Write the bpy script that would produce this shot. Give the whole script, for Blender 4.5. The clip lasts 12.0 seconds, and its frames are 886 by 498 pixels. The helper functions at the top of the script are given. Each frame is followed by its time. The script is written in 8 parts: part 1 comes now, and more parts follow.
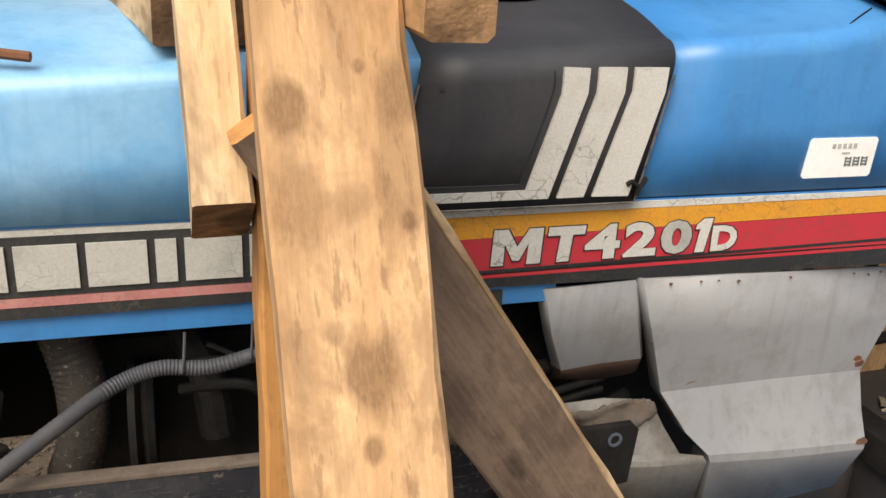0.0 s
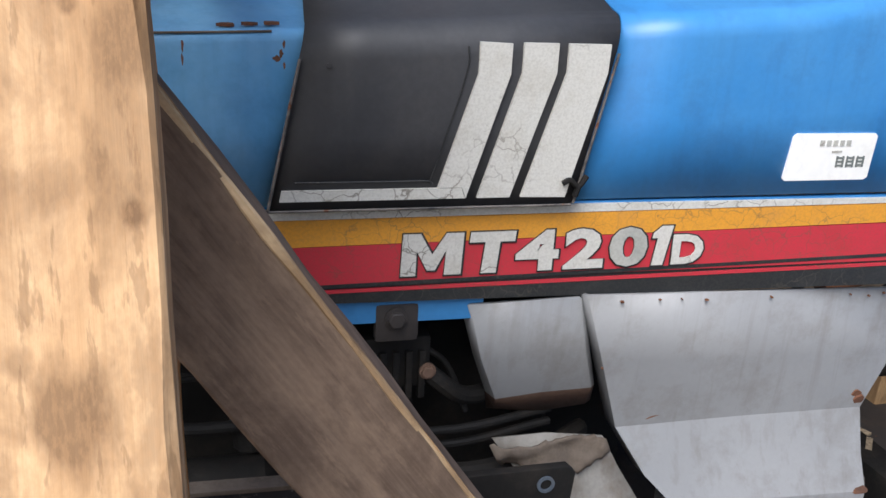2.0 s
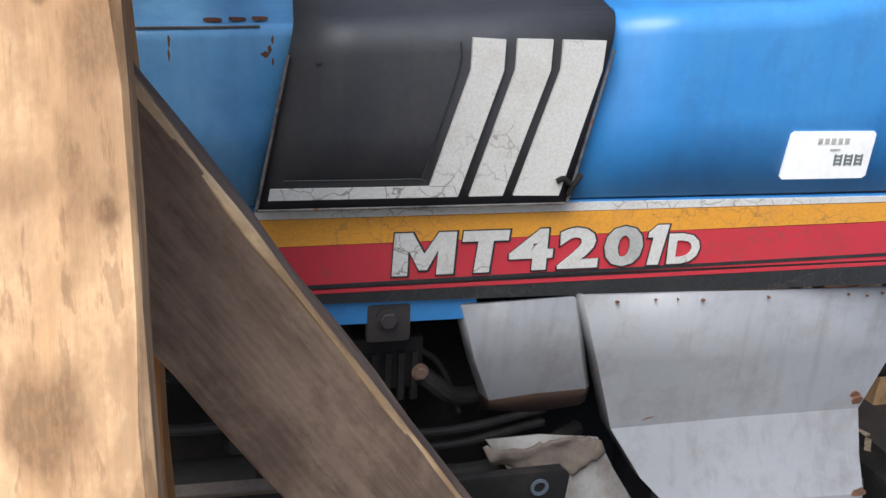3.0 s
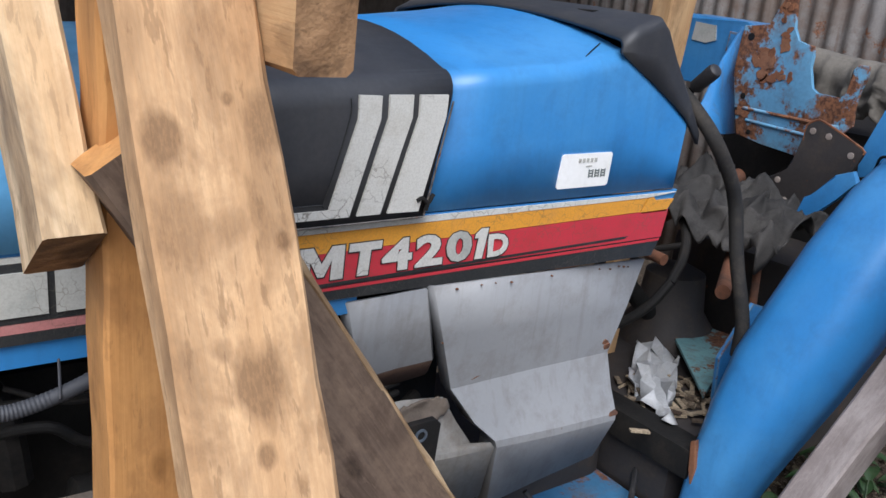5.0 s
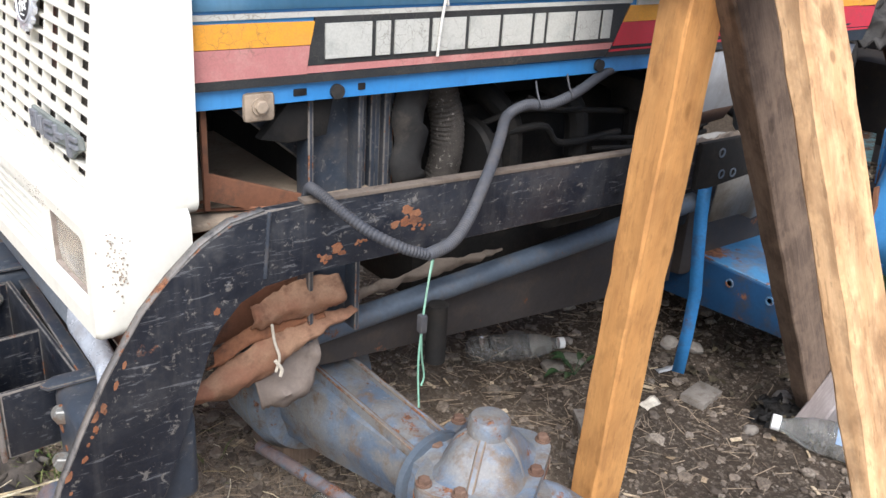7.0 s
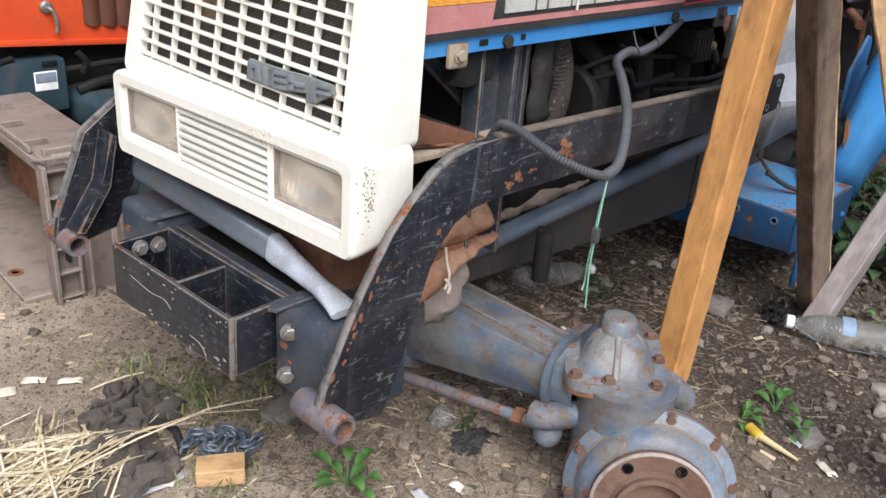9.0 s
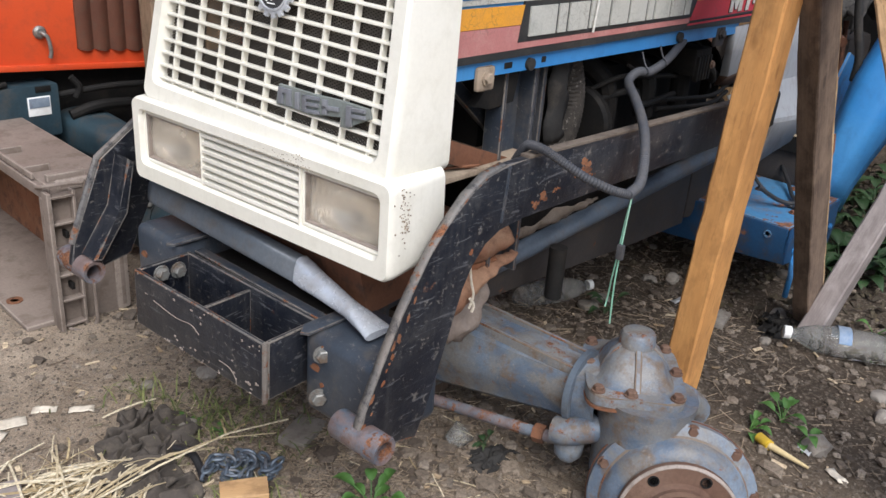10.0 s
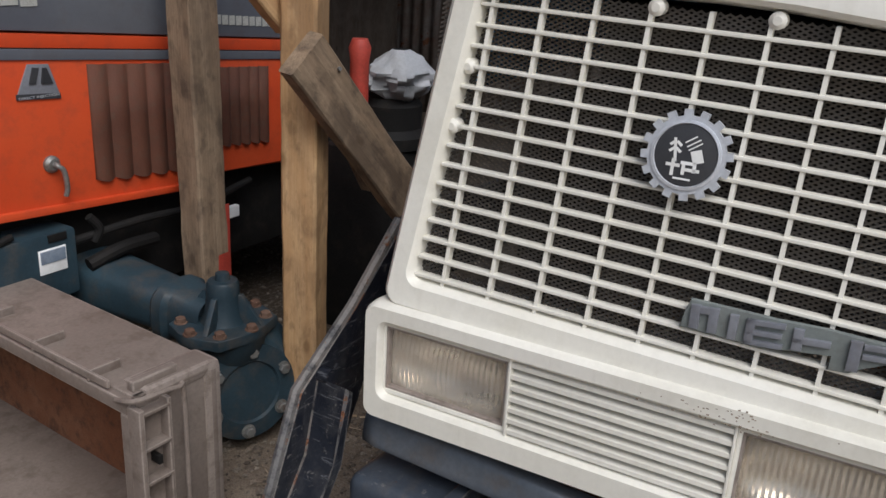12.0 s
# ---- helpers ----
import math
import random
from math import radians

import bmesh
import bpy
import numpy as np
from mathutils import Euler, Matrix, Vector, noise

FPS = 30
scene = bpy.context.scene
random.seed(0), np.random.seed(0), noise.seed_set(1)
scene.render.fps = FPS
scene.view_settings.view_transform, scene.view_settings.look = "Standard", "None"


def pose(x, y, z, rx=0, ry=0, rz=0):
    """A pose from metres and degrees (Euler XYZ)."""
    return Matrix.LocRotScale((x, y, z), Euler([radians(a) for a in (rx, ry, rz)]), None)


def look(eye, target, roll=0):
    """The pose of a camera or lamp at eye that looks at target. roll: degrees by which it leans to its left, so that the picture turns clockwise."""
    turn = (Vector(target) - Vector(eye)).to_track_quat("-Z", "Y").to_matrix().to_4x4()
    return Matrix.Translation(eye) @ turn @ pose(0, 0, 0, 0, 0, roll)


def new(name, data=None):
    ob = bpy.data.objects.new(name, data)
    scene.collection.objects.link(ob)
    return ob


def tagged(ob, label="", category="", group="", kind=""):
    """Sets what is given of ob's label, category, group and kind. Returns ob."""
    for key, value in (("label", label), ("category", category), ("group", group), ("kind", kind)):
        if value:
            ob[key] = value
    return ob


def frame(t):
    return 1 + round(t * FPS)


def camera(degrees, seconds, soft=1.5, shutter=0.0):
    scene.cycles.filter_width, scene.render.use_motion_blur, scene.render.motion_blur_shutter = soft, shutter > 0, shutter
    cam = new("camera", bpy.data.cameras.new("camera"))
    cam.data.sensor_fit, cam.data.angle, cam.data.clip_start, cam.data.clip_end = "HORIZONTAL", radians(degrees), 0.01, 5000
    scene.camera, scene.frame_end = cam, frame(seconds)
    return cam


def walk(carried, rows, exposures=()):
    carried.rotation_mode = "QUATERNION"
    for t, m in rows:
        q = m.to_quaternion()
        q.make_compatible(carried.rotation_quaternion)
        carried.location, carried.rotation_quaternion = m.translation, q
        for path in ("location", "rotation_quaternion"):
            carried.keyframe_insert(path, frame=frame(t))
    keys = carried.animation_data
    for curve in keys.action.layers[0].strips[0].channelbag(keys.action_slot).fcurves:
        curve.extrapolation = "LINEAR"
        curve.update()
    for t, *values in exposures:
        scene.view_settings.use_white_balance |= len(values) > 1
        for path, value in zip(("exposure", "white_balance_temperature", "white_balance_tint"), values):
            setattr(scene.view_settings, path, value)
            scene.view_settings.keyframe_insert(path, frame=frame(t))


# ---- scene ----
cam = camera(54.5, 12.0)
PATH = [
    (0, (0.332, -0.842, 1.189), (0.927, 0.942, 0.51), 2.9),
    (0.5, (0.41, -0.829, 1.177), (0.947, 0.969, 0.486), 3.3),
    (1, (0.466, -0.788, 1.164), (0.969, 1.028, 0.493), 3.3),
    (1.5, (0.497, -0.767, 1.151), (0.986, 1.055, 0.484), 2.9),
    (2, (0.51, -0.755, 1.147), (0.996, 1.067, 0.48), 2.9),
    (2.5, (0.52, -0.745, 1.14), (1.003, 1.079, 0.475), 2.9),
    (4.3, (0.497, -0.772, 1.158), (1.171, 0.996, 0.486), 3.7),
    (4.5, (0.444, -0.806, 1.16), (1.231, 0.915, 0.513), 3.8),
    (5, (0.224, -0.856, 1.197), (1.387, 0.661, 0.608), 5.2),
    (5.5, (-0.075, -0.856, 1.188), (1.302, 0.485, 0.637), 4.1),
    (6, (-0.266, -0.87, 1.141), (1.09, 0.474, 0.544), 4.6),
    (6.5, (-0.489, -0.948, 1.096), (0.679, 0.489, 0.337), 4.7),
    (6.7, (-0.543, -1.001, 1.074), (0.567, 0.472, 0.3), 3.7),
    (8.3, (-0.892, -0.81, 1.066), (0.489, 0.352, 0.203), 3.8),
    (8.5, (-0.944, -0.821, 1.064), (0.424, 0.356, 0.202), 4.4),
    (9, (-1.076, -0.852, 1.072), (0.26, 0.374, 0.228), 4.5),
    (9.5, (-1.13, -0.841, 1.072), (0.221, 0.383, 0.25), 4.1),
    (10, (-1.153, -0.788, 1.075), (0.249, 0.391, 0.274), 4.4),
    (10.5, (-1.204, -0.662, 1.082), (0.251, 0.472, 0.309), 3.9),
    (11, (-1.218, -0.52, 1.1), (0.255, 0.615, 0.365), 3.6),
    (11.2, (-1.209, -0.453, 1.098), (0.263, 0.694, 0.38), 3.9),
    (11.5, (-1.165, -0.279, 1.098), (0.311, 0.858, 0.371), 4.0),
    (11.6, (-1.139, -0.224, 1.115), (0.328, 0.909, 0.364), 3.2),
    (12, (-1.134, 0.029, 1.084), (0.479, 0.992, 0.399), 3.4),
]
walk(cam, [(t, look(eye, target, roll)) for t, eye, target, roll in PATH],
     exposures=[(0, 0.30, 7100, 10), (0.5, 0.26, 6600, 10), (1.5, 0.36, 6400, 10), (2, 0.34, 6050, 10), (2.5, 0.34, 5950, 10), (4.5, 0.34, 5950, 10), (5, 0.12, 5850, 10), (5.5, -0.04, 6500, 10), (6, 0.18, 6300, 10), (6.5, 0.80, 6000, 10), (8.5, 0.68, 6100, 10), (9.5, 0.38, 6050, 10), (10.5, 0.10, 6100, 10), (11, -0.20, 5850, 10), (11.5, -0.55, 5950, 10), (12, -0.42, 6050, 10)])

# ---- light ----
world = bpy.data.worlds.new("sky")
scene.world = world
world.use_nodes = True
_nt = world.node_tree
_sky = _nt.nodes.new("ShaderNodeTexSky")
_sky.sky_type, _sky.sun_disc = "NISHITA", False
_sky.sun_elevation, _sky.sun_rotation = radians(51), radians(217)
_sky.air_density, _sky.dust_density = 1.0, 4.0
_nt.nodes["Background"].inputs["Strength"].default_value = 0.135
_nt.links.new(_sky.outputs[0], _nt.nodes["Background"].inputs["Color"])
sun = new("sun", bpy.data.lights.new("sun", "SUN"))
sun.data.energy, sun.data.angle, sun.data.color = 2.6, radians(42), (1.0, 0.985, 0.965)
sun.matrix_world = look((-1.45, -1.93, 2.98), (0, 0, 0))


# ---- materials ----
def nodes_of(name):
    m = bpy.data.materials.new(name)
    m.use_nodes = True
    nt = m.node_tree
    return m, nt, nt.nodes["Principled BSDF"]


def add(nt, kind, **values):
    n = nt.nodes.new(kind)
    for key, value in values.items():
        n.inputs[key.replace("_", " ")].default_value = value
    return n


def rgb(c):
    return (c[0], c[1], c[2], 1.0)


def coords(nt, stretch=(1, 1, 1), shift=True):
    tc = nt.nodes.new("ShaderNodeTexCoord")
    mp = nt.nodes.new("ShaderNodeMapping")
    mp.inputs["Scale"].default_value = stretch
    nt.links.new(tc.outputs["Object"], mp.inputs["Vector"])
    if shift:
        oi = nt.nodes.new("ShaderNodeObjectInfo")
        mul = nt.nodes.new("ShaderNodeMath")
        mul.operation = "MULTIPLY"
        mul.inputs[1].default_value = 13.0
        nt.links.new(oi.outputs["Random"], mul.inputs[0])
        nt.links.new(mul.outputs[0], mp.inputs["Location"])
    return mp.outputs[0]


def noise_fac(nt, vec, scale, lo, hi, detail=6.0, rough=0.6, distort=0.0):
    n = add(nt, "ShaderNodeTexNoise", Scale=scale, Detail=detail, Roughness=rough, Distortion=distort)
    nt.links.new(vec, n.inputs["Vector"])
    r = nt.nodes.new("ShaderNodeMapRange")
    r.inputs["From Min"].default_value, r.inputs["From Max"].default_value = 0.5 + (lo - 0.5) / 1.7, 0.5 + (hi - 0.5) / 1.7
    nt.links.new(n.outputs["Fac"], r.inputs["Value"])
    return r.outputs[0], n.outputs["Fac"]


def mixc(nt, fac, a, b):
    m = nt.nodes.new("ShaderNodeMix")
    m.data_type = "RGBA"
    for sock, v in ((m.inputs[0], fac), (m.inputs[6], a), (m.inputs[7], b)):
        if isinstance(v, (float, int)):
            sock.default_value = v
        elif isinstance(v, tuple):
            sock.default_value = rgb(v)
        else:
            nt.links.new(v, sock)
    return m.outputs[2]


def times(nt, a, b):
    m = nt.nodes.new("ShaderNodeMath")
    m.operation = "MULTIPLY"
    for sock, v in ((m.inputs[0], a), (m.inputs[1], b)):
        if isinstance(v, (float, int)):
            sock.default_value = v
        else:
            nt.links.new(v, sock)
    return m.outputs[0]


def bump(nt, bsdf, height, strength, distance=0.002):
    b = add(nt, "ShaderNodeBump", Strength=strength, Distance=distance)
    nt.links.new(height, b.inputs["Height"])
    nt.links.new(b.outputs[0], bsdf.inputs["Normal"])


def surf(name, col, rough=0.5, metal=0.0, fade=None, fade_amt=0.5, dirt=(0.09, 0.065, 0.045), dirt_amt=0.35, rust=0.0,
         relief=0.15, scale=1.0, spec=0.5, streak=0.0, scratch=0.0, wash=None, speck=0.0, fine=0.2):
    """Painted or bare surface: slow fading, blotches of dirt, rust patches, fine grain, scratches and streaks."""
    m, nt, b = nodes_of(name)
    v = coords(nt)
    fade = fade or tuple(min(1.0, c * 1.35 + 0.02) for c in col)
    f1, _ = noise_fac(nt, v, 3.2 * scale, 0.38, 0.68)
    c = mixc(nt, times(nt, f1, fade_amt), col, fade)
    if wash:
        f9, _ = noise_fac(nt, v, wash[2], 0.38, 0.62, 8, 0.65, 0.8)
        c = mixc(nt, times(nt, f9, wash[1]), c, wash[0])
    f2, raw2 = noise_fac(nt, v, 17 * scale, 0.5, 0.75, 8, 0.7)
    c = mixc(nt, times(nt, f2, dirt_amt), c, dirt)
    if streak:
        f5, _ = noise_fac(nt, coords(nt, (60, 60, 3)), 1.0, 0.55, 0.78, 4)
        c = mixc(nt, times(nt, f5, streak), c, dirt)
    if scratch:
        f6, _ = noise_fac(nt, coords(nt, (9, 9, 70)), 1.4, 0.66, 0.72, 5, 0.7, 1.5)
        c = mixc(nt, times(nt, f6, scratch), c, (0.36, 0.36, 0.37))
    if speck:
        f0, _ = noise_fac(nt, v, 75 * scale, 0.66, 0.76, 5, 0.75, 0.5)
        c = mixc(nt, times(nt, f0, speck), c, (0.34, 0.31, 0.27))
    f3, raw3 = noise_fac(nt, v, 140 * scale, 0.3, 0.7, 3)
    c = mixc(nt, times(nt, f3, fine), c, tuple(x * 0.45 for x in col))
    rr = nt.nodes.new("ShaderNodeMapRange")
    rr.inputs["To Min"].default_value, rr.inputs["To Max"].default_value = max(0.05, rough - 0.1), min(1, rough + 0.25)
    nt.links.new(raw2, rr.inputs["Value"])
    rough_out = rr.outputs[0]
    if rust:
        f4, _ = noise_fac(nt, v, 9 * scale, 0.80 - 0.30 * rust, 0.87 - 0.30 * rust, 10, 0.72)
        rc = mixc(nt, f3, (0.085, 0.035, 0.018), (0.24, 0.10, 0.045))
        c = mixc(nt, f4, c, rc)
        inv = nt.nodes.new("ShaderNodeMix")
        nt.links.new(f4, inv.inputs[0])
        nt.links.new(rough_out, inv.inputs[2])
        inv.inputs[3].default_value = 0.9
        rough_out = inv.outputs[0]
    nt.links.new(c, b.inputs["Base Color"])
    nt.links.new(rough_out, b.inputs["Roughness"])
    b.inputs["Metallic"].default_value = metal
    b.inputs["Specular IOR Level"].default_value = spec
    if relief:
        ad = nt.nodes.new("ShaderNodeMath")
        ad.operation = "ADD"
        nt.links.new(raw2, ad.inputs[0])
        nt.links.new(times(nt, raw3, 0.4), ad.inputs[1])
        bump(nt, b, ad.outputs[0], relief, 0.003)
    return m


def wood(name, light, dark, stain=(0.10, 0.06, 0.035), stain_amt=0.5, ring=26.0, rough=0.75, knots=True, relief=0.35, spots=(), wave=0.55, fibre=0.30, grime=0.22):
    """Sawn timber: the grain runs along the local z axis."""
    m, nt, b = nodes_of(name)
    v = coords(nt, (1, 1, 0.07))
    dist, _ = noise_fac(nt, coords(nt, (4, 4, 1.2)), 1.0, 0.0, 1.0, 3)
    vm = nt.nodes.new("ShaderNodeVectorMath")
    vm.operation = "ADD"
    cmb = nt.nodes.new("ShaderNodeCombineXYZ")
    nt.links.new(times(nt, dist, 0.10), cmb.inputs[0])
    nt.links.new(times(nt, dist, 0.07), cmb.inputs[1])
    nt.links.new(v, vm.inputs[0])
    nt.links.new(cmb.outputs[0], vm.inputs[1])
    w = add(nt, "ShaderNodeTexWave", Scale=ring, Distortion=3.5, Detail=3.0, Detail_Scale=1.5)
    w.wave_type, w.bands_direction = "BANDS", "DIAGONAL"
    nt.links.new(vm.outputs[0], w.inputs["Vector"])
    c = mixc(nt, times(nt, w.outputs["Fac"], wave), light, dark)
    fib, rawf = noise_fac(nt, coords(nt, (260, 260, 6)), 1.0, 0.3, 0.75, 4)
    c = mixc(nt, times(nt, fib, fibre), c, dark)
    big, _ = noise_fac(nt, coords(nt, (9, 9, 5)), 1.0, 0.5, 0.72, 5, 0.6, 0.6)
    c = mixc(nt, times(nt, big, stain_amt), c, stain)
    blot, _ = noise_fac(nt, coords(nt, (30, 30, 16)), 1.0, 0.56, 0.74, 5)
    c = mixc(nt, times(nt, blot, stain_amt * 0.8), c, stain)
    if knots:
        vo = add(nt, "ShaderNodeTexVoronoi", Scale=1.0, Randomness=1.0)
        nt.links.new(coords(nt, (13, 13, 6.5)), vo.inputs["Vector"])
        kr = nt.nodes.new("ShaderNodeMapRange")
        kr.inputs["From Min"].default_value, kr.inputs["From Max"].default_value = 0.13, 0.06
        nt.links.new(vo.outputs["Distance"], kr.inputs["Value"])
        c = mixc(nt, times(nt, kr.outputs[0], 0.75), c, tuple(x * 0.5 for x in dark))
    for px, py, pz, pr, tone in spots:
        tc = nt.nodes.new("ShaderNodeTexCoord")
        dn = nt.nodes.new("ShaderNodeVectorMath")
        dn.operation = "DISTANCE"
        sc = nt.nodes.new("ShaderNodeVectorMath")
        sc.operation = "MULTIPLY"
        sc.inputs[1].default_value = (1.0, 1.0, 0.75)
        nt.links.new(tc.outputs["Object"], sc.inputs[0])
        nt.links.new(sc.outputs[0], dn.inputs[0])
        dn.inputs[1].default_value = (px, py, pz * 0.75)
        ad = nt.nodes.new("ShaderNodeMath")
        ad.operation = "MULTIPLY_ADD"
        wob, rw = noise_fac(nt, coords(nt, (70, 70, 30), False), 1.0, 0.0, 1.0, 4)
        nt.links.new(rw, ad.inputs[0])
        ad.inputs[1].default_value = pr * 1.4
        nt.links.new(dn.outputs["Value"], ad.inputs[2])
        mr = nt.nodes.new("ShaderNodeMapRange")
        mr.inputs["From Min"].default_value, mr.inputs["From Max"].default_value = pr * 1.85, pr * 1.25
        nt.links.new(ad.outputs[0], mr.inputs["Value"])
        c = mixc(nt, times(nt, mr.outputs[0], tone), c, stain)
    # cloudy ingrained dirt and short dark flecks along the grain
    g1, _ = noise_fac(nt, coords(nt, (20, 20, 11)), 1.0, 0.40, 0.72, 8, 0.66, 0.5)
    c = mixc(nt, times(nt, g1, grime * 1.6), c, tuple(x * 1.3 for x in stain))
    g2, _ = noise_fac(nt, coords(nt, (120, 120, 22)), 1.0, 0.64, 0.72, 4, 0.6, 0.2)
    c = mixc(nt, times(nt, g2, grime * 1.3), c, stain)
    g3, _ = noise_fac(nt, coords(nt, (420, 420, 160)), 1.0, 0.40, 0.70, 3, 0.6)
    c = mixc(nt, times(nt, g3, grime * 0.7), c, dark)
    nt.links.new(c, b.inputs["Base Color"])
    b.inputs["Roughness"].default_value = rough
    b.inputs["Specular IOR Level"].default_value = 0.25
    ad = nt.nodes.new("ShaderNodeMath")
    ad.operation = "ADD"
    nt.links.new(rawf, ad.inputs[0])
    nt.links.new(w.outputs["Fac"], ad.inputs[1])
    bump(nt, b, ad.outputs[0], relief, 0.0015)
    return m


def cracked(name, col, line=(0.12, 0.09, 0.06), amt=0.6, cell=55.0, rough=0.5, worn=None):
    """Old vinyl film: crazed with fine cracks, worn and dirty in patches."""
    m, nt, b = nodes_of(name)
    v = coords(nt, (1, 1, 1), False)
    vo = add(nt, "ShaderNodeTexVoronoi", Scale=cell)
    vo.feature = "DISTANCE_TO_EDGE"
    wob = add(nt, "ShaderNodeTexNoise", Scale=30.0, Detail=4.0)
    nt.links.new(v, wob.inputs["Vector"])
    vv = nt.nodes.new("ShaderNodeMix")
    vv.data_type = "VECTOR"
    vv.inputs[0].default_value = 0.04
    nt.links.new(v, vv.inputs[4])
    nt.links.new(wob.outputs["Color"], vv.inputs[5])
    nt.links.new(vv.outputs[1], vo.inputs["Vector"])
    kr = nt.nodes.new("ShaderNodeMapRange")
    kr.inputs["From Min"].default_value, kr.inputs["From Max"].default_value = 0.035, 0.0
    nt.links.new(vo.outputs["Distance"], kr.inputs["Value"])
    patch, _ = noise_fac(nt, v, 9, 0.45, 0.62)
    c = mixc(nt, times(nt, times(nt, kr.outputs[0], patch), amt), col, line)
    d, raw = noise_fac(nt, v, 26, 0.52, 0.8, 8, 0.7)
    c = mixc(nt, times(nt, d, 0.45), c, worn or line)
    f3, _ = noise_fac(nt, v, 420, 0.35, 0.75, 2)
    c = mixc(nt, times(nt, f3, 0.16), c, line)
    nt.links.new(c, b.inputs["Base Color"])
    b.inputs["Roughness"].default_value = rough
    bump(nt, b, raw, 0.08, 0.002)
    return m


def clear(name, tint, rough=0.05, ior=1.45, vary=0.25, weight=1.0):
    m, nt, b = nodes_of(name)
    b.inputs["Base Color"].default_value = rgb(tint)
    b.inputs["Transmission Weight"].default_value = weight
    b.inputs["IOR"].default_value = ior
    n, raw = noise_fac(nt, coords(nt), 30, 0.4, 0.8)
    r = nt.nodes.new("ShaderNodeMapRange")
    r.inputs["To Min"].default_value, r.inputs["To Max"].default_value = rough, rough + vary
    nt.links.new(n, r.inputs["Value"])
    nt.links.new(r.outputs[0], b.inputs["Roughness"])
    return m


BLUE = surf("blue_paint", (0.044, 0.228, 0.545), 0.28, fade=(0.085, 0.295, 0.59), fade_amt=0.7, dirt=(0.035, 0.13, 0.32), dirt_amt=0.30, relief=0.04, streak=0.14, fine=0.07)
BLUE_FADED = surf("sun_faded_blue_paint", (0.14, 0.40, 0.70), 0.27, fade=(0.31, 0.56, 0.78), fade_amt=0.8, dirt=(0.05, 0.17, 0.38), dirt_amt=0.25, relief=0.03, streak=0.12, fine=0.07)
# grimy blue, darkened further to hold the shade on the platform skirt
PLATFORM_BLUE = surf("shaded_grimy_platform_paint", (0.010, 0.055, 0.14), 0.5, fade=(0.022, 0.09, 0.20), dirt=(0.06, 0.05, 0.04), dirt_amt=0.7, rust=0.35, relief=0.15)
SEAT_BLUE = surf("rusted_pale_blue_paint", (0.15, 0.35, 0.53), 0.5, fade=(0.25, 0.44, 0.58), dirt=(0.14, 0.085, 0.05), dirt_amt=0.6, rust=0.95, relief=0.2, scale=0.8)
BRAID = surf("braided_brown_strap", (0.036, 0.031, 0.026), 0.8, fade=(0.070, 0.060, 0.050), dirt=(0.02, 0.017, 0.014), dirt_amt=0.7, relief=0.9, scale=2.0, speck=0.7)
# worn rusty blue, lowered for the tractor's shade on the platform top
BLUE_WORN = surf("shaded_worn_blue_paint", (0.045, 0.165, 0.33), 0.55, fade=(0.11, 0.26, 0.39), dirt=(0.15, 0.10, 0.065), dirt_amt=0.65, rust=0.95, relief=0.2, scale=0.6)
PALE_RUSTED = surf("pale_rusted_paint", (0.17, 0.34, 0.36), 0.6, fade=(0.24, 0.42, 0.42), dirt=(0.13, 0.085, 0.05), dirt_amt=0.7, rust=0.9, relief=0.2, scale=1.2)
BLUE_DIRTY = surf("dusty_blue_paint", (0.035, 0.20, 0.47), 0.5, dirt=(0.09, 0.075, 0.06), dirt_amt=0.5, rust=0.3, relief=0.1)
BLACK = surf("satin_black_paint", (0.033, 0.034, 0.038), 0.45, fade=(0.062, 0.063, 0.067), dirt=(0.075, 0.07, 0.065), dirt_amt=0.22, relief=0.05, streak=0.14)
CREAM = surf("cream_paint", (0.78, 0.755, 0.66), 0.38, fade=(0.83, 0.81, 0.74), dirt=(0.40, 0.36, 0.27), dirt_amt=0.16, relief=0.03, streak=0.06, fine=0.05)
SILVER = surf("silver_grey_paint", (0.262, 0.267, 0.272), 0.38, fade=(0.32, 0.325, 0.33), fade_amt=0.5, dirt=(0.13, 0.11, 0.088), dirt_amt=0.30, rust=0.09, relief=0.03, streak=0.22, fine=0.05)
DUSTY_SILVER = surf("dusty_silver_paint", (0.215, 0.205, 0.185), 0.55, fade=(0.27, 0.258, 0.232), dirt=(0.13, 0.095, 0.065), dirt_amt=0.55, rust=0.28, relief=0.08, streak=0.3)
IRON = surf("chipped_black_iron", (0.007, 0.009, 0.015), 0.28, fade=(0.016, 0.019, 0.027), fade_amt=0.9, dirt=(0.062, 0.061, 0.061), dirt_amt=0.42, rust=0.12, relief=0.3, scratch=0.20, spec=0.40, speck=0.34, streak=0.30, wash=((0.045, 0.047, 0.052), 0.22, 8.0))
IRON_EDGE = surf("worn_iron_edge", (0.12, 0.115, 0.11), 0.5, fade=(0.26, 0.22, 0.18), dirt=(0.012, 0.013, 0.018), dirt_amt=0.95, rust=0.75, relief=0.2, scale=2.5)
STEEL = surf("blue_grey_steel", (0.085, 0.110, 0.145), 0.42, fade=(0.17, 0.205, 0.245), dirt=(0.13, 0.10, 0.07), dirt_amt=0.5, rust=0.18, relief=0.2, metal=0.25)
FRAME_IRON = surf("dusty_blue_black_iron", (0.030, 0.038, 0.052), 0.30, fade=(0.064, 0.077, 0.097), fade_amt=0.8, speck=0.35, dirt=(0.13, 0.11, 0.09), dirt_amt=0.45, rust=0.16, relief=0.12)
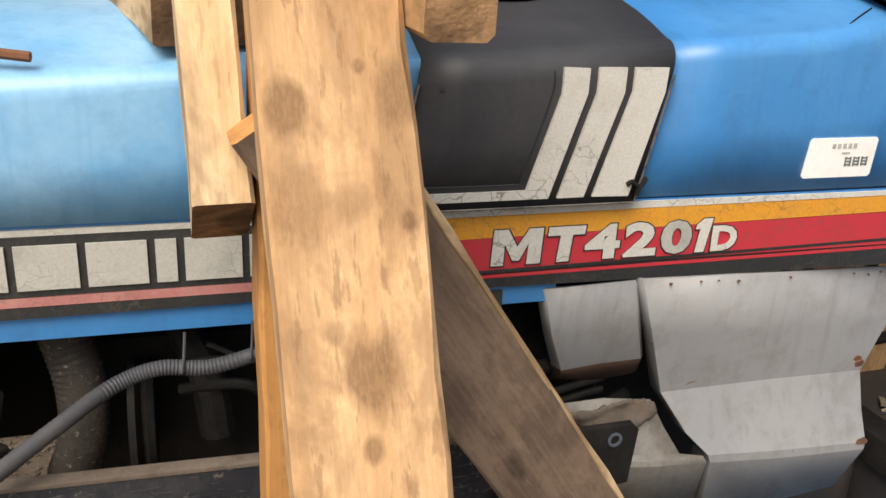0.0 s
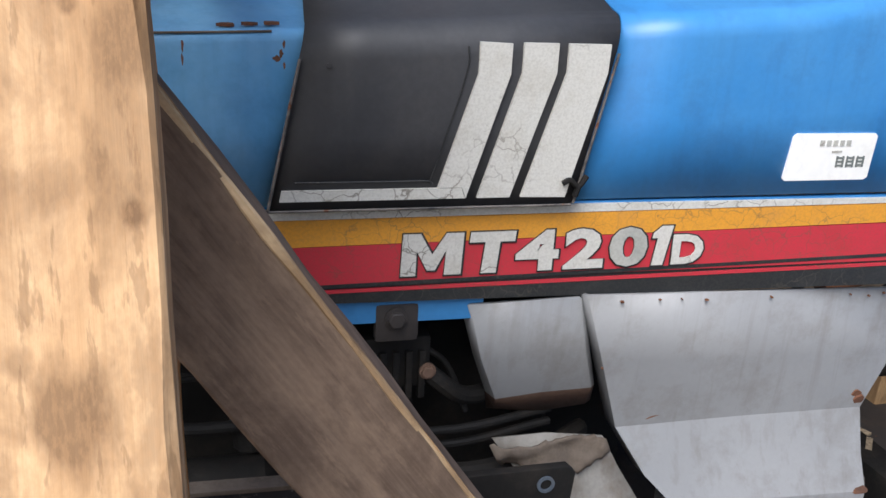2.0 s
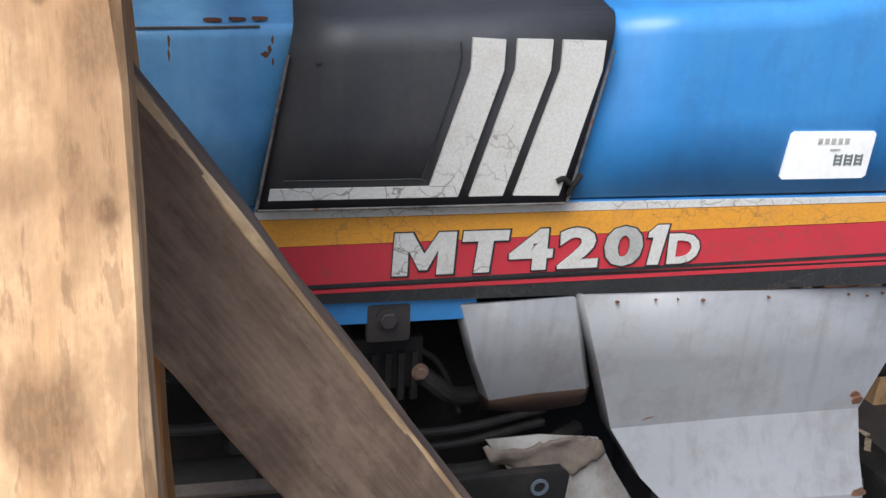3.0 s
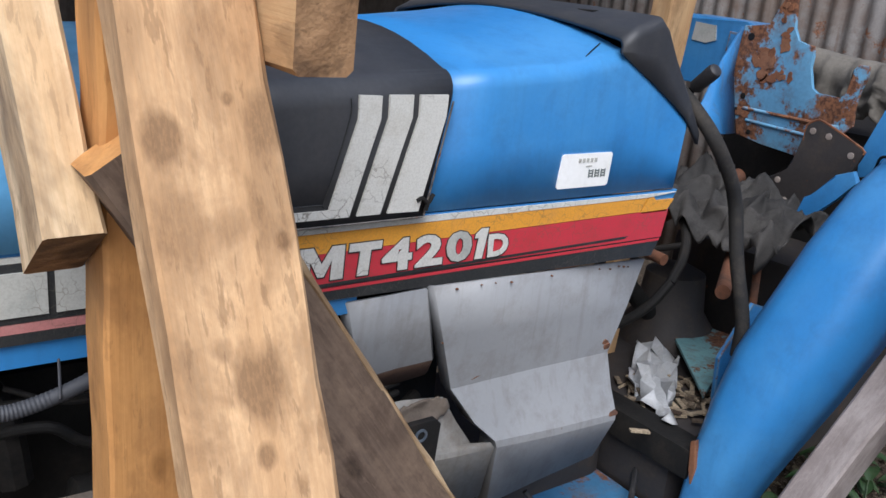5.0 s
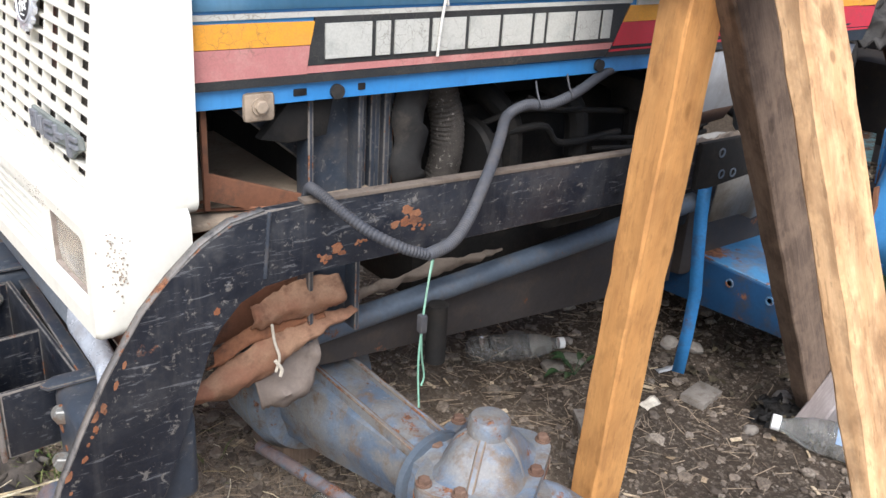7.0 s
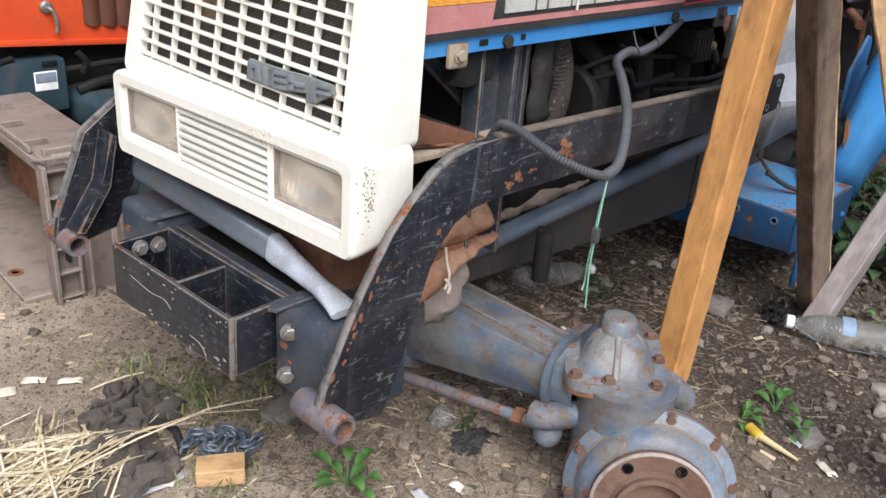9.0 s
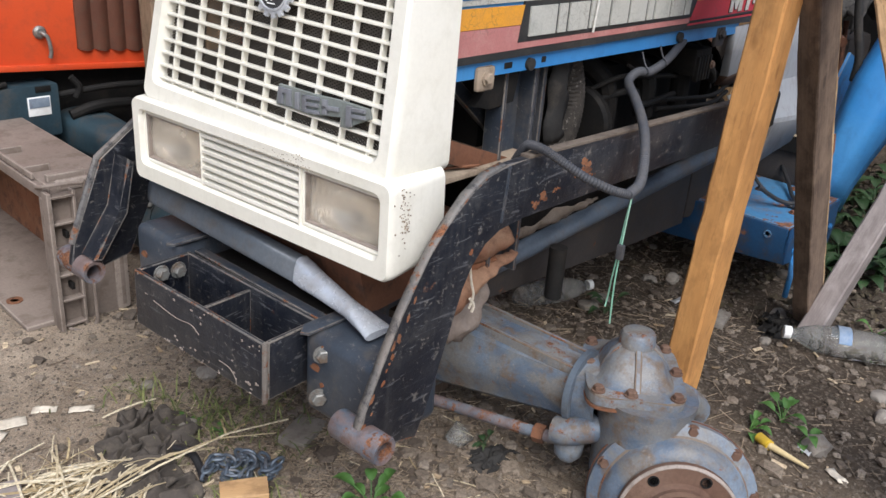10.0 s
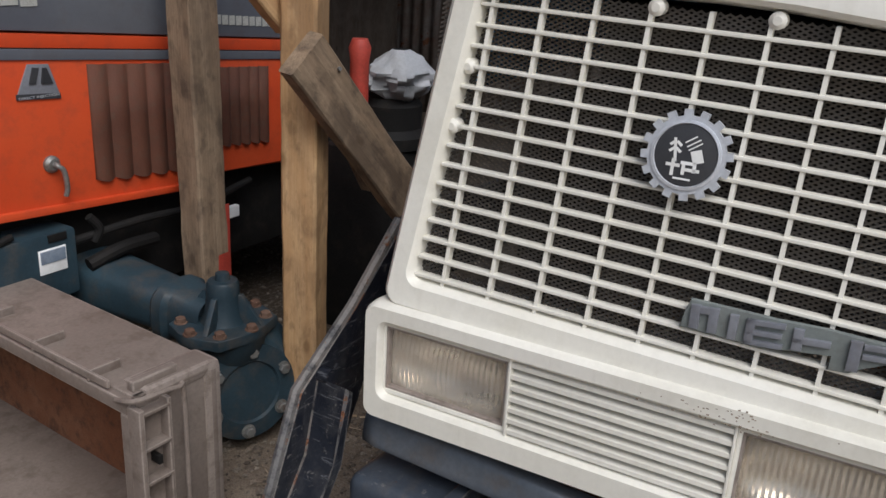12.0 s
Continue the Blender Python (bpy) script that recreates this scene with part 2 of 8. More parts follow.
CAST = surf("rusty_cast_iron", (0.085, 0.115, 0.160), 0.40, fade=(0.20, 0.245, 0.30), fade_amt=0.95, dirt=(0.135, 0.085, 0.045), dirt_amt=0.85, rust=0.44, relief=0.6, scale=1.5, speck=0.3, wash=((0.20, 0.170, 0.125), 0.6, 11.0))
TUBE = surf("rust_flaked_tube", (0.10, 0.125, 0.16), 0.42, fade=(0.30, 0.31, 0.32), dirt=(0.10, 0.05, 0.03), dirt_amt=0.7, rust=0.75, relief=0.5, scale=2.2, wash=((0.25, 0.12, 0.06), 0.45, 14.0))
RUST = surf("brown_rust", (0.15, 0.06, 0.03), 0.9, fade=(0.26, 0.12, 0.06), dirt=(0.06, 0.035, 0.025), dirt_amt=0.8, relief=0.7)
ORANGE_RUST = surf("orange_rust", (0.20, 0.075, 0.032), 0.9, fade=(0.30, 0.15, 0.08), dirt=(0.09, 0.042, 0.026), dirt_amt=0.85, relief=0.8, scale=1.6)
SALMON = surf("faded_red_brown_sheet", (0.22, 0.095, 0.052), 0.8, fade=(0.32, 0.19, 0.115), fade_amt=0.8, dirt=(0.12, 0.06, 0.035), dirt_amt=0.7, relief=0.5, scale=2.0, wash=((0.34, 0.22, 0.135), 0.35, 16.0))
FLANGE = surf("flaky_rust_steel", (0.12, 0.065, 0.042), 0.8, fade=(0.21, 0.14, 0.10), dirt=(0.07, 0.035, 0.022), dirt_amt=0.8, relief=0.6)
BOLT = surf("zinc_bolt", (0.25, 0.25, 0.235), 0.42, metal=0.5, dirt=(0.16, 0.10, 0.06), dirt_amt=0.8, rust=0.3, relief=0.3, scale=2)
# oily iron; its near-black also paints shade into gaps and engine bays
GRIME_SHADE = surf("oily_iron_and_shade", (0.009, 0.0085, 0.008), 0.65, fade=(0.018, 0.017, 0.016), dirt=(0.030, 0.025, 0.020), dirt_amt=0.6, relief=0.5, spec=0.25)
BROWN_PLATE = surf("dark_brown_plate", (0.030, 0.026, 0.025), 0.6, fade=(0.055, 0.046, 0.041), dirt_amt=0.4, rust=0.3, relief=0.2)
DUSTY = surf("dusty_tan_plate", (0.30, 0.235, 0.17), 0.85, fade=(0.40, 0.325, 0.245), dirt=(0.11, 0.07, 0.042), dirt_amt=0.7, rust=0.25, relief=0.4)
RUBBER = surf("grey_rubber", (0.022, 0.021, 0.020), 0.75, fade=(0.05, 0.047, 0.043), dirt=(0.09, 0.075, 0.06), dirt_amt=0.5, relief=0.3, spec=0.3)
CONDUIT = surf("grey_conduit", (0.040, 0.042, 0.049), 0.6, fade=(0.085, 0.088, 0.098), dirt=(0.11, 0.095, 0.08), dirt_amt=0.4, relief=0.12)
PLASTIC = surf("dark_plastic", (0.02, 0.02, 0.022), 0.45, dirt=(0.08, 0.075, 0.07), dirt_amt=0.3, relief=0.08)
GREYPLATE = surf("grey_emblem", (0.19, 0.20, 0.225), 0.38, fade=(0.27, 0.28, 0.30), dirt_amt=0.25, relief=0.1)
CHROME = surf("worn_chrome", (0.60, 0.62, 0.65), 0.30, metal=0.35, dirt=(0.3, 0.28, 0.25), dirt_amt=0.25, relief=0.05)
SHINY = surf("bent_bright_steel", (0.62, 0.66, 0.72), 0.18, metal=0.35, dirt=(0.25, 0.20, 0.16), dirt_amt=0.4, rust=0.20, relief=0.05)
YELLOW = cracked("yellow_film", (0.71, 0.32, 0.032), worn=(0.55, 0.27, 0.07))
RED = cracked("red_film", (0.53, 0.032, 0.050), worn=(0.42, 0.035, 0.04))
PINK = cracked("faded_red_film", (0.44, 0.18, 0.17), worn=(0.53, 0.31, 0.27))
FILM_BLACK = cracked("black_film", (0.018, 0.020, 0.022), (0.10, 0.09, 0.07), worn=(0.05, 0.05, 0.048))
FILM_WHITE = cracked("white_film", (0.62, 0.61, 0.56), (0.12, 0.10, 0.075), 0.85, 42.0, worn=(0.45, 0.42, 0.35))
FILM_NAME = cracked("worn_name_film", (0.47, 0.47, 0.43), (0.13, 0.115, 0.09), 0.55, 60.0, worn=(0.24, 0.25, 0.23))
FILM_GREY = cracked("worn_silver_film", (0.46, 0.46, 0.42), worn=(0.25, 0.27, 0.25))
LABEL = surf("paper_label", (0.80, 0.80, 0.76), 0.6, dirt=(0.5, 0.48, 0.42), dirt_amt=0.25, relief=0.02, fine=0.05)
INK = surf("faded_ink", (0.16, 0.18, 0.17), 0.7, dirt_amt=0.2, relief=0.0)
PINE = wood("fresh_pine", (0.60, 0.40, 0.21), (0.42, 0.235, 0.10), stain=(0.19, 0.115, 0.06), stain_amt=0.6, ring=10, wave=0.45, fibre=0.42)
PINE_LEG = wood("stained_pine", (0.74, 0.49, 0.27), (0.52, 0.30, 0.14), stain=(0.21, 0.12, 0.06), stain_amt=0.55, ring=9, wave=0.55, fibre=0.45, knots=False, grime=0.36,
                spots=((-0.006, 0.019, 1.017, 0.022, 0.85), (0.031, 0.019, 1.178, 0.014, 0.85), (-0.036, 0.019, 1.106, 0.006, 1.0), (-0.001, 0.019, 0.971, 0.007, 0.8), (0.017, 0.019, 1.043, 0.007, 0.5), (-0.003, 0.019, 1.120, 0.011, 0.5), (-0.038, 0.019, 1.180, 0.017, 0.7), (-0.018, 0.019, 0.590, 0.02, 0.8), (-0.014, 0.019, 1.201, 0.004, 0.8)))
PINE_PALE = wood("pale_pine", (0.78, 0.60, 0.38), (0.52, 0.33, 0.16), stain=(0.16, 0.10, 0.055), stain_amt=0.75, ring=8, fibre=0.4)
CEDAR = wood("orange_cedar", (0.62, 0.325, 0.115), (0.47, 0.215, 0.065), stain=(0.22, 0.105, 0.04), stain_amt=0.42, ring=9, wave=0.30, fibre=0.42)
WOOD_DARK = wood("weathered_dark_board", (0.172, 0.124, 0.092), (0.075, 0.050, 0.036), stain=(0.26, 0.185, 0.13), stain_amt=0.45, ring=5, wave=0.55, fibre=0.6)
WOOD_WALL = wood("dark_wall_board", (0.085, 0.065, 0.05), (0.045, 0.034, 0.027), stain=(0.10, 0.085, 0.07), stain_amt=0.5, ring=6, wave=0.4, fibre=0.5)
WOOD_GREY = wood("weathered_grey_timber", (0.24, 0.208, 0.195), (0.14, 0.115, 0.108), stain=(0.31, 0.28, 0.265), stain_amt=0.5, ring=9, wave=0.4, fibre=0.5)
WOOD_OLD = wood("old_brown_timber", (0.36, 0.265, 0.175), (0.19, 0.13, 0.082), stain=(0.06, 0.045, 0.035), stain_amt=0.6, ring=9, wave=0.45, fibre=0.5)
END_GRAIN = wood("dark_end_grain", (0.36, 0.215, 0.11), (0.17, 0.09, 0.042), stain=(0.06, 0.036, 0.022), stain_amt=0.75, ring=14, wave=0.4, knots=False, relief=0.8)
ORANGE = surf("orange_paint", (0.60, 0.068, 0.018), 0.36, fade=(0.66, 0.10, 0.03), dirt=(0.28, 0.06, 0.03), dirt_amt=0.3, relief=0.03, fine=0.05)
CHARCOAL = surf("charcoal_paint", (0.11, 0.117, 0.135), 0.42, fade=(0.16, 0.17, 0.185), dirt_amt=0.2, relief=0.03, fine=0.05)
LOUVRE = surf("brown_mesh", (0.095, 0.032, 0.016), 0.7, fade=(0.14, 0.05, 0.025), dirt_amt=0.4, relief=0.5, scale=3)
MESHWIRE = surf("dusty_wire", (0.085, 0.073, 0.06), 0.7, dirt_amt=0.4, relief=0.0)
TEAL = surf("teal_cast_iron", (0.020, 0.038, 0.050), 0.45, fade=(0.045, 0.085, 0.11), dirt=(0.10, 0.08, 0.06), dirt_amt=0.45, rust=0.06, relief=0.35, spec=0.4)
TAN = surf("dusty_brown_plastic", (0.205, 0.165, 0.138), 0.7, fade=(0.285, 0.24, 0.205), dirt=(0.10, 0.07, 0.05), dirt_amt=0.5, relief=0.2)
SHEET = surf("old_zinc_sheet", (0.18, 0.165, 0.155), 0.6, fade=(0.27, 0.255, 0.24), dirt=(0.11, 0.07, 0.05), dirt_amt=0.6, rust=0.5, relief=0.25, streak=0.5, wash=((0.13, 0.09, 0.065), 0.7, 3.0))
CLOTH = surf("dirty_grey_cloth", (0.050, 0.042, 0.035), 0.95, fade=(0.115, 0.096, 0.080), dirt=(0.20, 0.165, 0.125), dirt_amt=0.35, relief=0.5, scale=3)
SEAT_CLOTH = surf("dark_seat_cloth", (0.030, 0.028, 0.026), 0.8, fade=(0.085, 0.078, 0.070), dirt=(0.012, 0.011, 0.010), dirt_amt=0.6, relief=0.5, scale=2)
CANVAS = surf("grey_canvas", (0.12, 0.108, 0.092), 0.95, fade=(0.21, 0.19, 0.16), dirt=(0.07, 0.06, 0.05), dirt_amt=0.5, relief=0.6)
POLY = surf("white_film_bag", (0.44, 0.45, 0.46), 0.45, dirt=(0.3, 0.27, 0.23), dirt_amt=0.3, relief=0.2)
PAPER = surf("dirty_paper", (0.62, 0.56, 0.46), 0.9, dirt=(0.3, 0.24, 0.16), dirt_amt=0.5, relief=0.2)
STRAW = surf("straw", (0.58, 0.45, 0.22), 0.8, fade=(0.66, 0.55, 0.32), dirt=(0.3, 0.2, 0.1), dirt_amt=0.4, relief=0.1)
LEAF = surf("green_leaf", (0.065, 0.16, 0.030), 0.5, fade=(0.12, 0.25, 0.06), dirt=(0.05, 0.09, 0.02), dirt_amt=0.5, relief=0.15, scale=3)
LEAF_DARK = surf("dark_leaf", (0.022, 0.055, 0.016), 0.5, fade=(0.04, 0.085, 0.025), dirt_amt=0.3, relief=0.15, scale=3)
STONE = surf("field_stone", (0.22, 0.195, 0.165), 0.9, fade=(0.34, 0.31, 0.27), dirt=(0.12, 0.09, 0.065), dirt_amt=0.6, relief=0.6, scale=3)
YELLOWCAP = surf("yellow_plastic", (0.62, 0.42, 0.03), 0.4, dirt_amt=0.35, relief=0.1)
GREENWIRE = surf("green_wire", (0.20, 0.42, 0.30), 0.5, fade=(0.35, 0.5, 0.4), dirt_amt=0.3, relief=0.0)
REDPAINT = surf("red_paint", (0.42, 0.05, 0.03), 0.5, dirt_amt=0.4, relief=0.1)
BLUEFILM = surf("blue_label_film", (0.04, 0.16, 0.38), 0.4, fade=(0.25, 0.29, 0.33), fade_amt=0.9, dirt_amt=0.4, relief=0.1)
LENS = clear("lamp_glass", (0.93, 0.90, 0.84), 0.02, 1.42, 0.0, 0.87)
PET = clear("bottle_plastic", (0.80, 0.80, 0.77), 0.05, 1.20, 0.22, 0.90)
REFLECTOR = surf("lamp_reflector", (0.62, 0.56, 0.47), 0.16, fade=(0.55, 0.48, 0.39), fade_amt=0.4, metal=0.75, dirt=(0.40, 0.33, 0.25), dirt_amt=0.15, relief=0.0, fine=0.0)
EDGE_RUST = surf("worn_dusty_edge", (0.12, 0.095, 0.075), 0.8, fade=(0.21, 0.17, 0.13), dirt=(0.07, 0.05, 0.035), dirt_amt=0.6, rust=0.2, relief=0.3, scale=2)
BUMPER = surf("worn_bumper_steel", (0.125, 0.145, 0.17), 0.33, fade=(0.21, 0.23, 0.255), dirt=(0.15, 0.12, 0.09), dirt_amt=0.45, rust=0.16, relief=0.15, metal=0.2)


def soil():
    m, nt, b = nodes_of("packed_soil")
    v = coords(nt, (1, 1, 1), False)
    f1, r1 = noise_fac(nt, v, 2.2, 0.35, 0.68, 8)
    c = mixc(nt, f1, (0.195, 0.150, 0.108), (0.315, 0.255, 0.190))
    # dry packed path one side; dug soil, painted darker for shade, on the other
    tc = nt.nodes.new("ShaderNodeSeparateXYZ")
    nt.links.new(v, tc.inputs[0])
    wob = nt.nodes.new("ShaderNodeMath")
    wob.operation = "MULTIPLY_ADD"
    nt.links.new(r1, wob.inputs[0])
    wob.inputs[1].default_value = 0.7
    nt.links.new(tc.outputs[0], wob.inputs[2])
    dry = nt.nodes.new("ShaderNodeMapRange")
    dry.inputs["From Min"].default_value, dry.inputs["From Max"].default_value = 0.46, 0.08
    nt.links.new(wob.outputs[0], dry.inputs["Value"])
    c = mixc(nt, times(nt, dry.outputs[0], 0.85), c, mixc(nt, f1, (0.42, 0.338, 0.252), (0.56, 0.465, 0.36)))
    dug_shade = nt.nodes.new("ShaderNodeMapRange")
    dug_shade.inputs["From Min"].default_value, dug_shade.inputs["From Max"].default_value = 0.50, 1.0
    nt.links.new(wob.outputs[0], dug_shade.inputs["Value"])
    c = mixc(nt, times(nt, dug_shade.outputs[0], 0.90), c, (0.044, 0.034, 0.025))
    f2, r2 = noise_fac(nt, v, 19, 0.42, 0.7, 10, 0.75)
    c = mixc(nt, times(nt, f2, 0.4), c, (0.095, 0.068, 0.048))
    f3, r3 = noise_fac(nt, v, 95, 0.5, 0.72, 6, 0.7)
    c = mixc(nt, times(nt, f3, 0.50), c, (0.31, 0.262, 0.205))
    f4, r4 = noise_fac(nt, v, 330, 0.40, 0.68, 3)
    c = mixc(nt, times(nt, f4, 0.42), c, (0.07, 0.05, 0.036))
    nt.links.new(c, b.inputs["Base Color"])
    b.inputs["Roughness"].default_value = 0.95
    b.inputs["Specular IOR Level"].default_value = 0.2
    ad = nt.nodes.new("ShaderNodeMath")
    ad.operation = "ADD"
    nt.links.new(r2, ad.inputs[0])
    nt.links.new(times(nt, r3, 0.5), ad.inputs[1])
    bump(nt, b, ad.outputs[0], 0.9, 0.015)
    return m


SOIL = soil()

CAST_EDGE = surf("rusty_cast_edge", (0.17, 0.13, 0.095), 0.8, fade=(0.20, 0.20, 0.20), dirt=(0.12, 0.055, 0.028), dirt_amt=0.9, rust=0.7, relief=0.4, scale=2)
TAN_EDGE = surf("scuffed_brown_edge", (0.30, 0.25, 0.215), 0.7, fade=(0.36, 0.31, 0.27), dirt=(0.12, 0.09, 0.065), dirt_amt=0.6, relief=0.1, scale=2)
BLUE_EDGE = surf("chipped_blue_edge", (0.10, 0.26, 0.46), 0.6, fade=(0.16, 0.12, 0.09), dirt=(0.12, 0.06, 0.03), dirt_amt=0.8, rust=0.8, relief=0.2, scale=2)
# worn arrises: the eased edges of these surfaces show another layer
EDGES = {IRON.name: IRON_EDGE, FRAME_IRON.name: IRON_EDGE, CAST.name: CAST_EDGE, TAN.name: TAN_EDGE, BLUE_WORN.name: BLUE_EDGE, BLUE_DIRTY.name: BLUE_EDGE, BUMPER.name: IRON_EDGE, STEEL.name: CAST_EDGE}


# ---- mesh helpers ----
def mesh_of(name, bm, mat, smooth=True, angle=35):
    bmesh.ops.recalc_face_normals(bm, faces=bm.faces[:])
    me = bpy.data.meshes.new(name)
    bm.to_mesh(me)
    bm.free()
    me.materials.append(mat)
    me.materials.append(EDGES.get(mat.name, mat))
    if smooth:
        for p in me.polygons:
            p.use_smooth = True
        me.set_sharp_from_angle(angle=radians(angle))
    return me


def thing(name, label, category, at=(0, 0, 0), group=""):
    """The empty at the base of a thing made of parts."""
    e = new(name)
    e.empty_display_size = 0.05
    e.location = at
    return tagged(e, label, category, group)


def origin_of(ob):
    base = Vector(ob.location)
    while ob.parent:
        ob = ob.parent
        base += Vector(ob.location)
    return base


def part(name, bm, mat, parent, label="", smooth=True, angle=35):
    """A mesh under a thing or under a part, given in world coordinates."""
    bmesh.ops.translate(bm, verts=bm.verts[:], vec=-origin_of(parent))
    ob = new(name, mesh_of(name, bm, mat, smooth, angle))
    ob.parent = parent
    return tagged(ob, label) if label else ob


def solo(name, bm, mat, label, category, group="", kind="", at=None, smooth=True, angle=35):
    """A thing of one mesh, given in world coordinates."""
    base = Vector(at) if at else Vector((0, 0, 0))
    bmesh.ops.translate(bm, verts=bm.verts[:], vec=-base)
    ob = new(name, mesh_of(name, bm, mat, smooth, angle))
    ob.location = base
    return tagged(ob, label, category, group, kind)


def B():
    return bmesh.new()


def box(bm, lo, hi, m=None, bevel=0.0):
    """A box between two corners, turned by m, with eased edges."""
    vs = [bm.verts.new((x, y, z)) for x in (lo[0], hi[0]) for y in (lo[1], hi[1]) for z in (lo[2], hi[2])]
    fs = [bm.faces.new([vs[i] for i in q]) for q in ((0, 1, 3, 2), (4, 6, 7, 5), (0, 4, 5, 1), (2, 3, 7, 6), (0, 2, 6, 4), (1, 5, 7, 3))]
    geo = vs
    if bevel:
        es = list({e for f in fs for e in f.edges})
        r = bmesh.ops.bevel(bm, geom=es, offset=bevel, segments=2, profile=0.6, affect="EDGES")
        for f in r["faces"]:
            f.material_index = 1
        geo = list({v for f in r["faces"] for v in f.verts} | {v for f in fs if f.is_valid for v in f.verts})
    if m is not None:
        bmesh.ops.transform(bm, matrix=m, verts=geo)
    return bm


def frame_along(p0, p1, up=(0, 0, 1)):
    """A pose at p0 whose z runs to p1, with its y as near to up as can be."""
    z = (Vector(p1) - Vector(p0)).normalized()
    u = Vector(up)
    if abs(z.dot(u.normalized())) > 0.98:
        u = Vector((0, 1, 0))
    x = u.cross(z).normalized()
    y = z.cross(x)
    return Matrix.Translation(p0) @ Matrix((x, y, z)).transposed().to_4x4()


def rod(bm, p0, p1, r0, r1=None, seg=20, caps=True):
    r1 = r0 if r1 is None else r1
    m = frame_along(p0, p1)
    n = (Vector(p1) - Vector(p0)).length
    rings = []
    for z, r in ((0, r0), (n, r1)):
        rings.append([bm.verts.new(m @ Vector((r * math.cos(a), r * math.sin(a), z))) for a in [2 * math.pi * i / seg for i in range(seg)]])
    for i in range(seg):
        bm.faces.new((rings[0][i], rings[0][(i + 1) % seg], rings[1][(i + 1) % seg], rings[1][i]))
    if caps:
        bm.faces.new(rings[0][::-1])
        bm.faces.new(rings[1])
    return bm


def turned(bm, base, axis, profile, seg=28, caps=True):
    """A turned body: (radius, height) pairs along an axis."""
    m = frame_along(base, Vector(base) + Vector(axis))
    rings = []
    for r, h in profile:
        rings.append([bm.verts.new(m @ Vector((max(r, 1e-4) * math.cos(a), max(r, 1e-4) * math.sin(a), h))) for a in [2 * math.pi * i / seg for i in range(seg)]])
    for a, b in zip(rings, rings[1:]):
        for i in range(seg):
            bm.faces.new((a[i], a[(i + 1) % seg], b[(i + 1) % seg], b[i]))
    if caps:
        bm.faces.new(rings[0][::-1])
        bm.faces.new(rings[-1])
    return bm


def smooth_path(pts, per=8):
    pts = [Vector(p) for p in pts]
    ext = [2 * pts[0] - pts[1]] + pts + [2 * pts[-1] - pts[-2]]
    out = []
    for i in range(1, len(ext) - 2):
        a, b, c, d = ext[i - 1:i + 3]
        for k in range(per):
            t = k / per
            out.append(0.5 * ((2 * b) + (c - a) * t + (2 * a - 5 * b + 4 * c - d) * t * t + (3 * b - a - 3 * c + d) * t ** 3))
    out.append(pts[-1])
    return out


def hose(bm, pts, r, seg=10, per=8, ribs=0.0):
    """A pipe swept along a smooth path; ribs: depth of corrugation."""
    path = smooth_path(pts, per)
    rings, side = [], None
    for i, p in enumerate(path):
        d = (path[min(i + 1, len(path) - 1)] - path[max(i - 1, 0)]).normalized()
        if side is None:
            side = d.orthogonal().normalized()
        side = (side - d * side.dot(d)).normalized()
        up = d.cross(side)
        rr = r * (1 + (ribs if i % 2 else 0))
        rings.append([bm.verts.new(p + rr * (math.cos(a) * side + math.sin(a) * up)) for a in [2 * math.pi * k / seg for k in range(seg)]])
    for a, b in zip(rings, rings[1:]):
        for i in range(seg):
            bm.faces.new((a[i], a[(i + 1) % seg], b[(i + 1) % seg], b[i]))
    bm.faces.new(rings[0][::-1])
    bm.faces.new(rings[-1])
    return bm


def prism(bm, pts, lo, hi, plane="xz", bevel=0.0, m=None):
    """An outline drawn in one plane, given thickness along the third axis."""
    def put(a, b, c):
        return {"xz": (a, c, b), "xy": (a, b, c), "yz": (c, a, b)}[plane]
    A = [bm.verts.new(put(a, b, lo)) for a, b in pts]
    C = [bm.verts.new(put(a, b, hi)) for a, b in pts]
    n = len(pts)
    fs = [bm.faces.new(A), bm.faces.new(C[::-1])] + [bm.faces.new((A[i], C[i], C[(i + 1) % n], A[(i + 1) % n])) for i in range(n)]
    geo = A + C
    if bevel:
        es = list({e for f in fs[:2] for e in f.edges})
        r = bmesh.ops.bevel(bm, geom=es, offset=bevel, segments=2, profile=0.6, affect="EDGES")
        for f in r["faces"]:
            f.material_index = 1
        geo = list({v for f in r["faces"] for v in f.verts} | {v for f in fs if f.is_valid for v in f.verts})
    if m is not None:
        bmesh.ops.transform(bm, matrix=m, verts=geo)
    return bm


def loft(bm, sections, close=False):
    """A skin over rows of points."""
    rows = [[bm.verts.new(p) for p in s] for s in sections]
    for a, b in zip(rows, rows[1:]):
        for i in range(len(a) - (0 if close else 1)):
            j = (i + 1) % len(a)
            bm.faces.new((a[i], a[j], b[j], b[i]))
    return bm


def thicken(ob, t, offset=-1):
    s = ob.modifiers.new("thickness", "SOLIDIFY")
    s.thickness, s.offset = t, offset
    return ob


def hexhead(bm, p, axis, r, h=None, washer=True):
    """A hexagon bolt head with a washer, standing on p."""
    a = Vector(axis).normalized()
    h = h or r * 0.75
    p = Vector(p)
    if washer:
        rod(bm, p, p + a * 0.003, r * 1.3, seg=18)
    turned(bm, p + a * 0.002, a, [(r, 0), (r, h * 0.85), (r * 0.82, h)], seg=6)
    return bm


